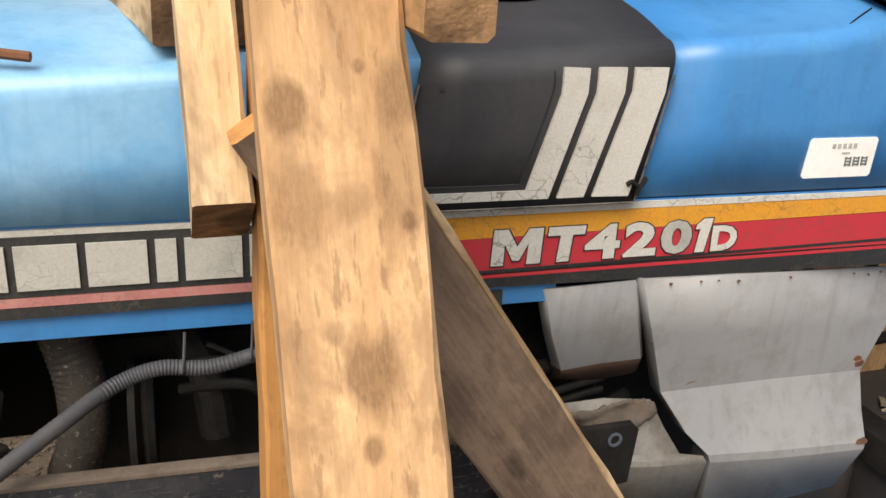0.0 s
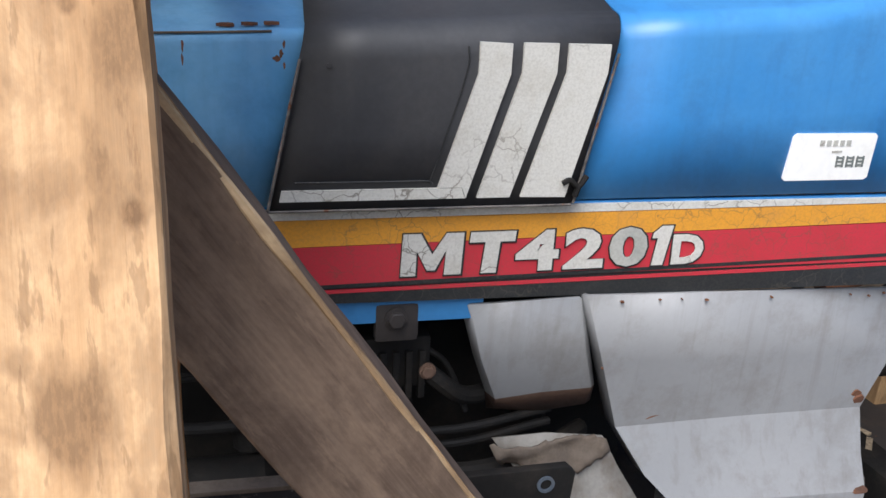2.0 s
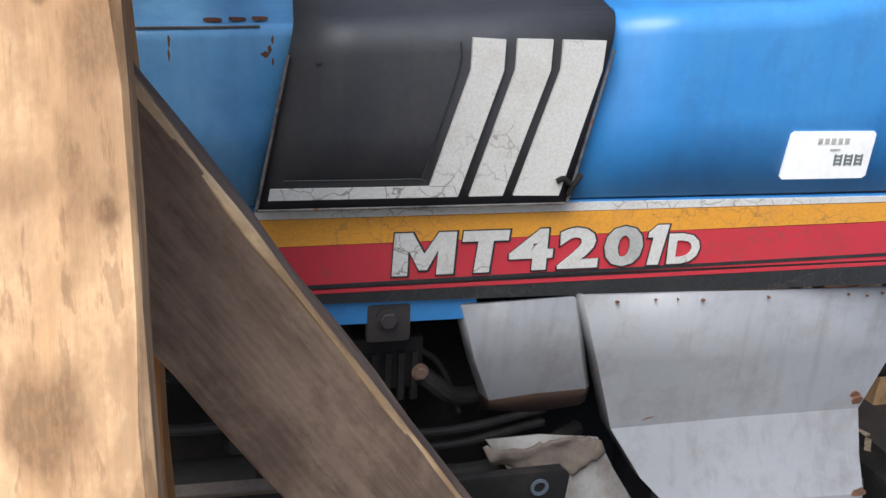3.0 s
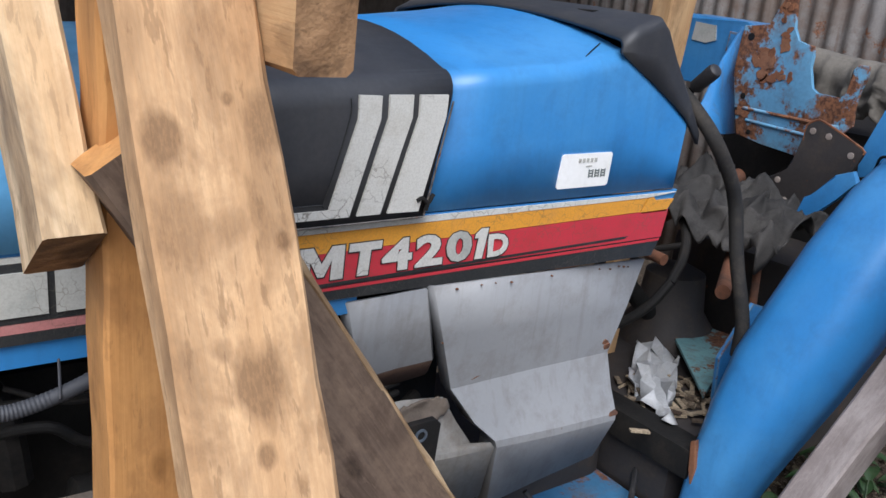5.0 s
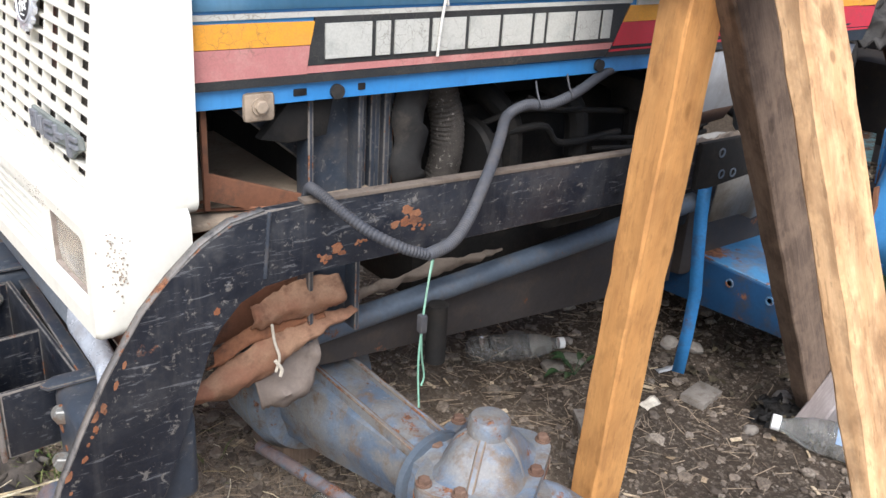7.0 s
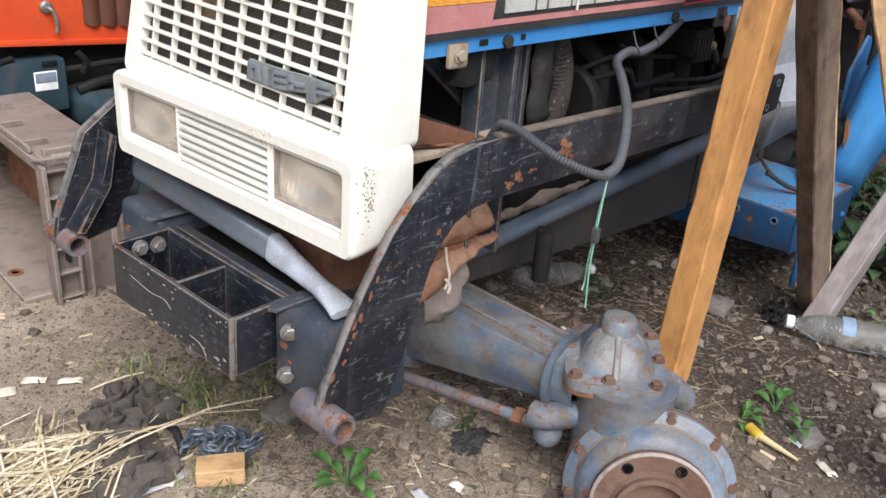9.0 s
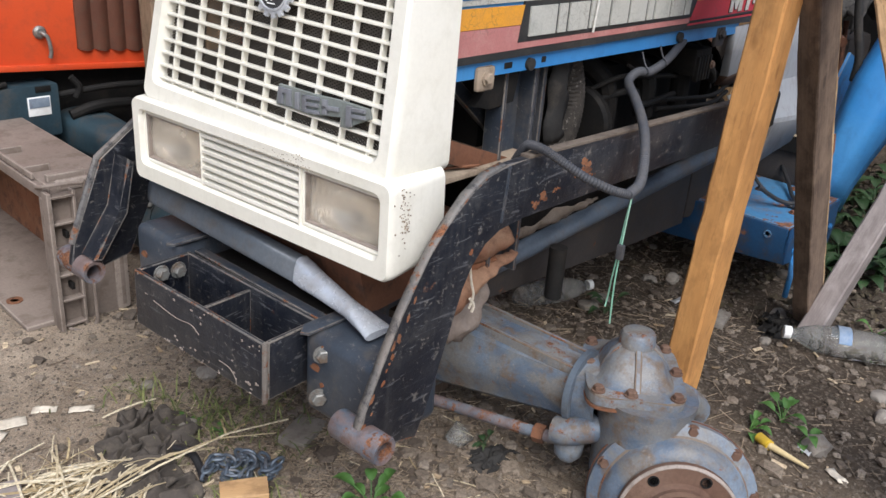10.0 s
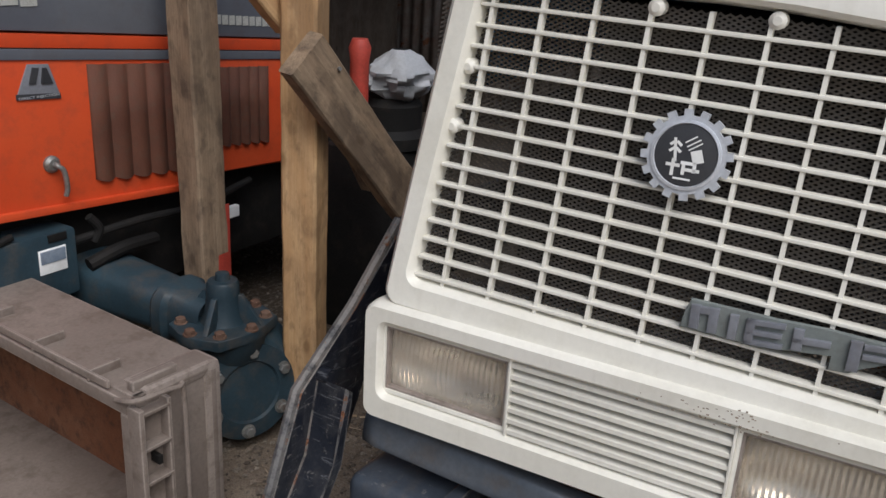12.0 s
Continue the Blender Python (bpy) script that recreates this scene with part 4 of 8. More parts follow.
part("panel_clip", b, BROWN_PLATE, tractor)
b = B()
box(b, (-0.164, 0.002, 0.778), (-0.122, 0.010, 0.815), None, 0.006)
hexhead(b, (-0.143, 0.002, 0.798), (0, -1, 0), 0.009)
part("panel_clip", b, DUSTY, tractor)

# ---- cream nose ----
NOSE = Matrix.Translation((-0.385, 0.2625, 0)) @ pose(0, 0, 0, 0, 0, 3)


NOSE_SKEW = 0.062


def ring(u, z0, z1, h0, h1, r, crown=0.0, lean=0.0, per=6, run=6):
    """A rounded trapezium seen from the front, as points (u, v, z)."""
    cs = [(-h0 + r, z0 + r, math.pi, 1.5 * math.pi), (h0 - r, z0 + r, 1.5 * math.pi, 2 * math.pi), (h1 - r, z1 - r, 0, math.pi / 2), (-h1 + r, z1 - r, math.pi / 2, math.pi)]
    pts = []
    for i, (cv, cz, a0, a1) in enumerate(cs):
        arc = [(cv + r * math.cos(a0 + (a1 - a0) * k / per), cz + r * math.sin(a0 + (a1 - a0) * k / per)) for k in range(per + 1)]
        pts += arc
        nx = cs[(i + 1) % 4]
        q = (nx[0] + r * math.cos(nx[2]), nx[1] + r * math.sin(nx[2]))
        pts += [(arc[-1][0] + (q[0] - arc[-1][0]) * k / run, arc[-1][1] + (q[1] - arc[-1][1]) * k / run) for k in range(1, run)]
    out = []
    for v, z in pts:
        zz = z + crown * max(0, 1 - (v / h1) ** 2) * max(0, (z - (z0 + z1) / 2) / ((z1 - z0) / 2))
        out.append((u + lean * (zz - 0.718), v - (NOSE_SKEW * (zz - 0.718) if lean else 0.0), zz))
    return out


def nosed(bm):
    bmesh.ops.transform(bm, matrix=NOSE, verts=bm.verts[:])
    return bm


LEAN_BACK = 0.13


def sagged(bm):
    """The grille hangs lower at the camera's side: its rows drop along the width."""
    for v in bm.verts:
        v.co.z += 0.024 * (v.co.y - 0.24) + 0.0025
    return nosed(bm)


up = B()
loft(up, [ring(0.135, 0.682, 1.080, 0.286, 0.262, 0.02, 0.022, 0.02), ring(0.024, 0.682, 1.085, 0.285, 0.259, 0.02, 0.022, LEAN_BACK), ring(0.013, 0.684, 1.081, 0.283, 0.257, 0.019, 0.022, LEAN_BACK),
          ring(0.008, 0.688, 1.073, 0.278, 0.252, 0.016, 0.022, LEAN_BACK), ring(0.008, 0.712, 1.034, 0.258, 0.233, 0.016, 0.018, LEAN_BACK),
          ring(0.013, 0.716, 1.029, 0.254, 0.229, 0.014, 0.018, LEAN_BACK), ring(0.045, 0.720, 1.024, 0.250, 0.226, 0.012, 0.018, LEAN_BACK)], close=True)
nose = part("grille_surround", sagged(up), CREAM, tractor, "cream painted grille surround")
lo = B()
loft(lo, [ring(0.12, 0.545, 0.688, 0.296, 0.292, 0.02), ring(0.012, 0.540, 0.690, 0.302, 0.302, 0.017), ring(-0.002, 0.541, 0.689, 0.301, 0.301, 0.016), ring(-0.008, 0.545, 0.686, 0.298, 0.298, 0.013),
          ring(-0.008, 0.570, 0.671, 0.282, 0.282, 0.014), ring(-0.004, 0.573, 0.667, 0.279, 0.279, 0.012), ring(0.034, 0.575, 0.665, 0.276, 0.276, 0.012)], close=True)
lamp_box = part("lamp_surround", nosed(lo), CREAM, tractor, "cream painted lamp surround with scuffs")
b = B()
box(b, (0.034, -0.28, 0.565), (0.040, 0.28, 0.675))
part("lamp_back_plate", nosed(b), CREAM, lamp_box)
b = B()
rnd = random.Random(8)
for k in range(70):
    v, z = rnd.gauss(-0.302, 0.0004), rnd.gauss(0.640, 0.022)
    u = rnd.gauss(0.020, 0.008)
    box(b, (u, v - 0.0008, z), (u + rnd.uniform(0.0006, 0.002), v + 0.0008, z + rnd.uniform(0.0005, 0.002)))
for k in range(90):
    v, z = rnd.gauss(-0.10, 0.035), rnd.gauss(0.6885, 0.005)
    box(b, (-0.0085 + rnd.uniform(0, 0.001), v, z - 0.012), (-0.0075, v + rnd.uniform(0.0006, 0.003), z - 0.012 + rnd.uniform(0.0005, 0.0016)))
tagged(part("scuff", nosed(b), DUSTY, lamp_box), kind="stuff")


def grille_u(z):
    return 0.022 + LEAN_BACK * (z - 0.718)


for i in range(15):
    z = 0.7235 + i * 0.0211
    h = 0.2525 - 0.080 * (z - 0.718)
    c = -NOSE_SKEW * (z - 0.718)
    b = B()
    box(b, (grille_u(z) - 0.006, c - h, z - 0.0019), (grille_u(z) + 0.006, c + h, z + 0.0019), None, 0.0012)
    part("grille_bar", sagged(b), CREAM, nose)
for v in (0.216, 0.160, 0.105, 0.0490, -0.0075, -0.062, -0.1175, -0.174, -0.229):
    b = B()
    z0, z1 = 0.716, 1.036
    loft(b, [[(grille_u(z) + du, v - (0.042 + 0.090 * v) * (z - z0) + dv, z) for du, dv in ((-0.004, -0.0021), (-0.004, 0.0021), (0.006, 0.0021), (0.006, -0.0021))] for z in (z0, (z0 + z1) / 2, z1)], close=True)
    part("grille_post", sagged(b), CREAM, nose)
for v, z in ((0.216, 0.957), (0.226, 0.894), (-0.262, 0.935), (-0.261, 0.872), (0.030, 1.032), (-0.078, 1.030)):
    b = B()
    turned(b, (grille_u(z) - 0.008, v, z), (1, 0, 0), [(0.004, 0), (0.008, 0.003), (0.008, 0.016)], 14)
    part("grille_peg", nosed(b), CREAM, nose)


def expanded_metal():
    """Diamond wire mesh behind the grille, two crossing families of flat strips."""
    b = B()
    z0, z1, h, s, w = 0.705, 1.035, 0.262, 0.0088, 0.0011
    slope = 0.55
    for sign in (1, -1):
        n = int((2 * h + (z1 - z0) / slope) / s)
        for i in range(n):
            v0 = -h - (z1 - z0) / slope * (0.0 if sign < 0 else 1.0) + i * s
            v1 = v0 + sign * (z1 - z0) / slope
            a, c = (v0, z0), (v1, z1)
            dv = c[0] - a[0]
            t_lo, t_hi = sorted(((-h - a[0]) / dv, (h - a[0]) / dv))
            t_lo, t_hi = max(0, t_lo), min(1, t_hi)
            if t_hi - t_lo < 0.02:
                continue
            pa = (a[0] + dv * t_lo, z0 + (z1 - z0) * t_lo)
            pc = (a[0] + dv * t_hi, z0 + (z1 - z0) * t_hi)
            q = [(pa[0], pa[1] - w), (pc[0], pc[1] - w), (pc[0], pc[1] + w), (pa[0], pa[1] + w)]
            o = 0.032 + (0.0012 if sign > 0 else 0)
            vs = [b.verts.new((o + LEAN_BACK * (z - 0.718), v, z)) for v, z in q]
            b.faces.new(vs)
            vs = [b.verts.new((o + 0.001 + LEAN_BACK * (z - 0.718), v, z)) for v, z in q]
            b.faces.new(vs[::-1])
    return b


m = part("wire_mesh", sagged(expanded_metal()), MESHWIRE, nose, "dusty diamond wire mesh", smooth=False)
tagged(m, kind="stuff")

# lamps
for s in (1, -1):
    b = B()
    lv = s * 0.199
    pts = []
    rows = []
    for i in range(9):
        z = 0.580 + 0.081 * i / 8
        rows.append([(0.010 - 0.012 * (1 - ((z - 0.6205) / 0.0405) ** 2) * (1 - ((v - lv) / 0.078) ** 2) + 0.0014 * (1 - math.cos(k * math.pi / 2)), v, z) for k, v in enumerate([lv - 0.076 + 0.152 * j / 96 for j in range(97)])])
    loft(b, rows)
    lens = part("headlamp_lens", nosed(b), LENS, lamp_box, "ribbed clear lamp lens", True, 60)
    lens.visible_shadow = False
    b = B()
    rows = []
    for i in range(13):
        z = 0.577 + 0.087 * i / 12
        rows.append([(0.033 - 0.020 * min(1.0, ((z - 0.6205) / 0.0435) ** 2 + ((v - lv) / 0.079) ** 2), v, z) for v in [lv - 0.079 + 0.158 * j / 20 for j in range(21)]])
    loft(b, rows)
    part("reflector", nosed(b), REFLECTOR, lamp_box)
    b = B()
    for z0, z1, v0, v1 in ((0.575, 0.5805, lv - 0.08, lv + 0.08), (0.6605, 0.666, lv - 0.08, lv + 0.08)):
        box(b, (0.002, v0, z0), (0.03, v1, z1), None, 0.0012)
    for v0 in (lv - 0.081, lv + 0.0765):
        box(b, (0.002, v0, 0.577), (0.03, v0 + 0.0045, 0.664), None, 0.0012)
    part("lamp_bezel", nosed(b), CREAM, lamp_box)
    b = B()
    for z0, z1, v0, v1 in ((0.5805, 0.5835, lv - 0.0765, lv + 0.0765), (0.6575, 0.6605, lv - 0.0765, lv + 0.0765), (0.5805, 0.6605, lv - 0.0765, lv - 0.0738), (0.5805, 0.6605, lv + 0.0738, lv + 0.0765)):
        box(b, (0.0035, v0, z0), (0.012, v1, z1), None, 0.0008)
    part("lamp_seal", nosed(b), TAN_EDGE, lamp_box)
for i in range(7):
    z = 0.580 + i * 0.0134
    b = B()
    prism(b, [(-0.002, z - 0.003), (0.016, z + 0.002), (0.016, z + 0.006), (-0.002, z + 0.002)], -0.116, 0.116, "xz", 0.001)
    part("louvre_slat", nosed(b), CREAM, lamp_box)
for v in (-0.118, 0.116):
    part("louvre_end", nosed(box(B(), (-0.003, v, 0.573), (0.02, v + 0.003, 0.667), None, 0.001)), CREAM, lamp_box)
# near-black board puts the shade between the slats into colour
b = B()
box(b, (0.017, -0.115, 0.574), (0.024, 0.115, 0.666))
part("louvre_shade", nosed(b), GRIME_SHADE, lamp_box)

# round cogged badge
bz = 0.905
bc = (grille_u(bz) - 0.010, -0.023, bz)
ax = Vector((-1, 0, 0.13)).normalized()
b = B()
gear = []
n = 16
for i in range(n):
    a0 = 2 * math.pi * i / n
    for da, r in ((0.00, 0.0365), (0.02, 0.0425), (0.20, 0.0425), (0.22, 0.0365)):
        gear.append((a0 + da, r))
fm = frame_along(bc, Vector(bc) + ax)
A = [b.verts.new(fm @ Vector((r * math.cos(a), r * math.sin(a), 0))) for a, r in gear]
C = [b.verts.new(fm @ Vector((r * math.cos(a), r * math.sin(a), 0.005))) for a, r in gear]
b.faces.new(A[::-1])
b.faces.new(C)
for i in range(len(A)):
    j = (i + 1) % len(A)
    b.faces.new((A[i], A[j], C[j], C[i]))
badge = part("badge", nosed(b), CHROME, tractor, "round cogged chrome badge with dark centre")
p5 = Vector(bc) + ax * 0.0045
b = B()
turned(b, p5, ax, [(0.0290, 0), (0.0290, 0.0012), (0.0275, 0.0016)], 36)
part("badge_disc", nosed(b), BLACK, badge)
b = B()
turned(b, p5, ax, [(0.0325, 0), (0.0325, 0.0022), (0.0298, 0.0026), (0.0290, 0.001)], 36)
part("badge_ring", nosed(b), CHROME, badge)
b = B()


def emblem(v, z, lv, lz, turn=0.0):
    b = box(B(), (-lv / 2, -lz / 2, 0), (lv / 2, lz / 2, 0.0012), fm @ Matrix.Translation((v, z, 0.0058)) @ Matrix.Rotation(radians(turn), 4, "Z"))
    part("badge_relief", nosed(b), LABEL, badge)


for v, z, lv, lz, tr in ((-0.010, 0.004, 0.0025, 0.022, 8), (-0.013, 0.010, 0.006, 0.0025, 40), (-0.007, 0.010, 0.006, 0.0025, -40), (-0.013, 0.004, 0.006, 0.0025, 40), (-0.007, 0.004, 0.006, 0.0025, -40),
                         (0.006, 0.012, 0.014, 0.0012, 35), (0.008, 0.009, 0.014, 0.0012, 35), (0.003, 0.015, 0.012, 0.0012, 35), (0.011, 0.0, 0.010, 0.012, 20), (0.004, -0.007, 0.014, 0.003, 0),
                         (0.008, -0.013, 0.014, 0.003, 0), (-0.010, -0.010, 0.013, 0.003, 0), (-0.010, -0.012, 0.003, 0.016, 0), (0.0, -0.013, 0.003, 0.010, 0), (0.010, -0.010, 0.003, 0.010, 0), (0, -0.022, 0.016, 0.0018, 0)):
    emblem(v, z, lv, lz, tr)

# name plate, as plain blocks
zc, u0 = 0.748, grille_u(0.748) - 0.010


def plate_z(v, z):
    return zc + z - 0.09 * (v + 0.05)


b = B()
prism(b, [(v, plate_z(v, z)) for v, z in ((-0.048, 0.012), (-0.052, 0.026), (-0.09, 0.022), (-0.13, 0.018), (-0.175, 0.016), (-0.232, 0.010), (-0.236, -0.004), (-0.205, -0.014), (-0.196, -0.022), (-0.178, -0.022), (-0.182, -0.006), (-0.12, -0.012), (-0.055, -0.004), (-0.045, -0.004))], u0, u0 + 0.006, "yz", 0.0015)
plate = part("name_plate", nosed(b), INK, tractor, "grey raised plastic name plate")
for v0, v1, z0, z1 in ((-0.063, -0.054, -0.002, 0.022), (-0.080, -0.071, -0.004, 0.021), (-0.072, -0.062, 0.014, 0.021), (-0.098, -0.090, -0.007, 0.018), (-0.139, -0.105, 0.011, 0.016), (-0.137, -0.105, 0.001, 0.006), (-0.139, -0.105, -0.009, -0.004), (-0.113, -0.105, -0.009, 0.016),
                       (-0.178, -0.146, 0.000, 0.006), (-0.155, -0.146, -0.007, 0.014), (-0.203, -0.193, -0.018, 0.011), (-0.228, -0.204, 0.004, 0.009), (-0.228, -0.204, -0.005, 0.0)):
    bar_pts = [(v0, plate_z(v0, z0)), (v1, plate_z(v1, z0)), (v1, plate_z(v1, z1)), (v0, plate_z(v0, z1))]
    part("raised_bar", nosed(prism(B(), bar_pts, u0 - 0.004, u0 + 0.001, "yz", 0.001)), GREYPLATE, plate)

# ---- tractor: frame, engine bay, front axle ----
# loader bracket plates with their pin tubes
ARM = [(0.700, 0.668), (0.672, 0.668), (-0.125, 0.690), (-0.178, 0.690), (-0.222, 0.682), (-0.262, 0.660), (-0.30, 0.626), (-0.335, 0.588), (-0.360, 0.550), (-0.384, 0.512), (-0.418, 0.445), (-0.447, 0.384), (-0.462, 0.340), (-0.450, 0.318),
       (-0.340, 0.290), (-0.318, 0.345), (-0.282, 0.445), (-0.258, 0.515), (-0.243, 0.548), (-0.215, 0.577), (-0.18, 0.592), (-0.125, 0.594), (0.700, 0.583)]
arm = part("bracket_plate", prism(B(), ARM, -0.079, -0.063, "xz", 0.0032), IRON, tractor, "chipped black loader bracket plate")
bar = arm
b = B()
prism(b, [(-0.125, 0.6895), (0.70, 0.6675), (0.70, 0.6725), (-0.125, 0.6945)], -0.080, -0.062, "xz", 0.001)
part("rusty_top_edge", b, EDGE_RUST, bar)
b = B()
hose(b, [(-0.172, -0.079, 0.688), (-0.176, -0.080, 0.65), (-0.180, -0.079, 0.60)], 0.0024, 8, 12, 0.3)
part("weld_seam", b, FRAME_IRON, arm)
for x, z, r, sd, st in ((0.03, 0.636, 0.016, 1, 1.7), (0.055, 0.628, 0.009, 2, 1.2), (-0.075, 0.618, 0.012, 3, 1.6), (-0.10, 0.61, 0.008, 4, 1.2), (-0.04, 0.624, 0.006, 5, 1.4)):
    rn = random.Random(sd)
    for k in range(7):
        patch("rust_patch", (x + rn.gauss(0, r * 0.9), -0.0785 - 0.00012 * k, z + rn.gauss(0, r * 0.5)), (0, -1, 0), r * rn.uniform(0.15, 0.5), sd * 10 + k, ORANGE_RUST, bar, st, rn.uniform(-20, 20))
for x, z, r, sd, st in ((-0.40, 0.47, 0.006, 11, 3.0), (-0.437, 0.40, 0.006, 12, 3.0), (-0.452, 0.36, 0.007, 13, 2.0), (-0.245, 0.57, 0.008, 14, 1.5)):
    patch("rust_patch", (x, -0.0785, z), (0, -1, 0), r * 0.6, sd, ORANGE_RUST, arm, st, 62)
rows = []
for (x0, z0), (x1, z1) in zip(ARM[3:13], ARM[4:14]):
    dx, dz = x1 - x0, z1 - z0
    L = math.hypot(dx, dz)
    for q in (0.0, 0.34, 0.67):
        x, z = x0 + dx * q + dz / L * 0.0008, z0 + dz * q - dx / L * 0.0008
        rows.append([(x, -0.0785 + 0.0012 * noise.noise(Vector((x * 90, z * 90, 1))), z), (x + dz / L * 0.0006, -0.071, z), (x, -0.0635, z)])
edge_strip = part("worn_front_edge", loft(B(), rows), IRON_EDGE, arm, "bare worn plate edge with rust", True, 60)
thicken(edge_strip, 0.0012, 0)
rn = random.Random(71)
for k in range(16):
    t = rn.random() ** 0.7
    x, z = -0.36 - 0.102 * t, 0.55 - 0.21 * t
    patch("rust_patch", (x + 0.001 + rn.uniform(0, 0.008), -0.0787 - 0.0001 * (k % 5), z - 0.004), (0, -1, 0), rn.uniform(0.0015, 0.0045), 800 + k, ORANGE_RUST, arm, rn.uniform(1.2, 2.6), 62 + rn.uniform(-15, 15))
tube_profile = [(0.021, 0), (0.0225, 0.003), (0.0225, 0.092), (0.021, 0.095), (0.0145, 0.094), (0.0145, 0.0), (0.021, 0)]
part("pin_tube", turned(B(), (-0.446, -0.022, 0.338), (0, -1, 0), tube_profile, 28, False), TUBE, arm, "rusty chipped pin tube")
b = B()
prism(b, [(-0.36, 0.36), (-0.33, 0.33), (-0.30, 0.42), (-0.31, 0.46)], -0.063, -0.03, "xz", 0.002)
part("gusset", b, IRON, arm)
b = B()
prism(b, [(0.665, 0.672), (0.826, 0.672), (0.834, 0.664), (0.828, 0.592), (0.700, 0.583), (0.665, 0.585)], -0.090, -0.079, "xz", 0.002)
mount = part("mount_plate", b, GRIME_SHADE, tractor, "dark mounting plate with bolt holes")
for x, z in ((0.803, 0.655), (0.725, 0.648), (0.735, 0.606), (0.77, 0.604)):
    b = B()
    turned(b, (x, -0.089, z), (0, -1, 0), [(0.009, 0), (0.009, 0.003), (0.006, 0.003), (0.006, 0.0)], 16)
    part("bolt_hole", b, STEEL, mount)
# far bracket
FAR_ARM = [(0.66, 0.700), (-0.15, 0.735), (-0.232, 0.728), (-0.335, 0.636), (-0.441, 0.562), (-0.503, 0.410), (-0.512, 0.372), (-0.475, 0.348), (-0.395, 0.365), (-0.350, 0.46), (-0.30, 0.56), (-0.20, 0.615), (0.66, 0.612)]
m_arm = part("bracket_plate", prism(B(), FAR_ARM, 0.628, 0.642, "xz", 0.003), IRON, tractor)
b = hose(B(), [(x - 0.0015, 0.635, z + 0.0015) for x, z in ((-0.236, 0.726), (-0.335, 0.636), (-0.441, 0.562), (-0.503, 0.410))], 0.0068, 8, 1)
part("worn_rim", b, IRON_EDGE, m_arm)
b = B()
prism(b, [(-0.412, 0.570), (-0.400, 0.560), (-0.420, 0.468), (-0.476, 0.388), (-0.492, 0.392), (-0.434, 0.474)], 0.580, 0.629, "xz", 0.004)
part("gusset", b, IRON, m_arm)
part("gusset_bolt", rod(B(), (-0.404, 0.628, 0.572), (-0.404, 0.612, 0.572), 0.010, seg=12), IRON, m_arm)
part("pin_tube", turned(B(), (-0.490, 0.690, 0.366), (0, -1, 0), [(r, h * 1.07) for r, h in tube_profile], 28, False), TUBE, m_arm)

# weight box at the front
BOXF = Matrix.Translation((-0.43, 0.2750, 0.365)) @ pose(0, 0, 0, 1.5, 0, 3)
wbox = part("weight_box", box(B(), (-0.058, -0.165, -0.040), (-0.050, 0.165, 0.062), BOXF, 0.0026), IRON, tractor, "open black steel weight box with chipped edges")
for lo_, hi_ in (((0.046, -0.165, -0.040), (0.054, 0.165, 0.062)), ((-0.050, -0.165, -0.040), (0.046, -0.157, 0.062)), ((-0.050, 0.157, -0.040), (0.046, 0.165, 0.062)), ((-0.050, -0.010, -0.040), (0.046, -0.003, 0.056)), ((-0.050, -0.157, -0.040), (0.046, 0.157, -0.033))):
    part("box_wall", box(B(), lo_, hi_, BOXF, 0.0024), IRON, wbox)


def at_box(p):
    return BOXF @ Vector(p)


for p, a in (((-0.012, 0.157, 0.042), (0, -1, 0)), ((0.022, 0.157, 0.038), (0, -1, 0)), ((0.030, -0.157, 0.036), (0, 1, 0)), ((0.012, -0.215, 0.040), (-0.6, -1, 0)), ((0.006, -0.215, -0.034), (-0.6, -1, 0))):
    part("bolt", hexhead(B(), at_box(p), BOXF.to_3x3() @ Vector(a), 0.0115, 0.010), BOLT, wbox)
b = B()
box(b, (-0.059, -0.167, -0.043), (-0.052, -0.160, 0.064), BOXF, 0.002)
part("chipped_corner", b, CAST_EDGE, wbox)
rnd = random.Random(11)
b = B()
hose(b, [at_box((-0.0595, y, z)) for y, z in ((0.11, 0.025), (0.05, 0.018), (0.01, 0.022), (-0.01, 0.012))], 0.0007, 5, 5)
hose(b, [at_box((-0.0595, y, z)) for y, z in ((-0.06, -0.012), (-0.085, -0.014), (-0.10, -0.027), (-0.102, -0.037))], 0.0007, 5, 5)
for k in range(46):
    y, z = rnd.uniform(-0.16, 0.16), min(0.060, max(-0.038, 0.011 + rnd.choice((-1, 1)) * rnd.gauss(0.043, 0.012)))
    box(b, (-0.0592, y, z), (-0.0575, y + rnd.uniform(0.001, 0.006), z + rnd.uniform(0.001, 0.004)), BOXF)
c = part("paint_chip", b, TAN_EDGE, wbox)
tagged(c, kind="stuff")
# frame horns beside the box
for y0, y1, lift in ((-0.060, 0.104, 0.0), (0.446, 0.585, 0.022)):
    b = B()
    prism(b, [(y0, 0.285 + lift), (y1, 0.285 + lift), (y1, 0.425 + lift), (y0, 0.425 + lift)], -0.408, -0.27, "yz", 0.0)
    bmesh.ops.bevel(b, geom=b.edges[:], offset=0.016, segments=4, profile=0.5, affect="EDGES")
    horn = part("frame_horn", b, FRAME_IRON, tractor)
    patch("rust_patch", (-0.4085, y1 - 0.03, 0.37 + lift), (-1, 0, 0), 0.009, 61, ORANGE_RUST, horn, 1.3)
    patch("rust_patch", (-0.4085, y1 - 0.045, 0.345 + lift), (-1, 0, 0), 0.005, 62, ORANGE_RUST, horn, 1.0)
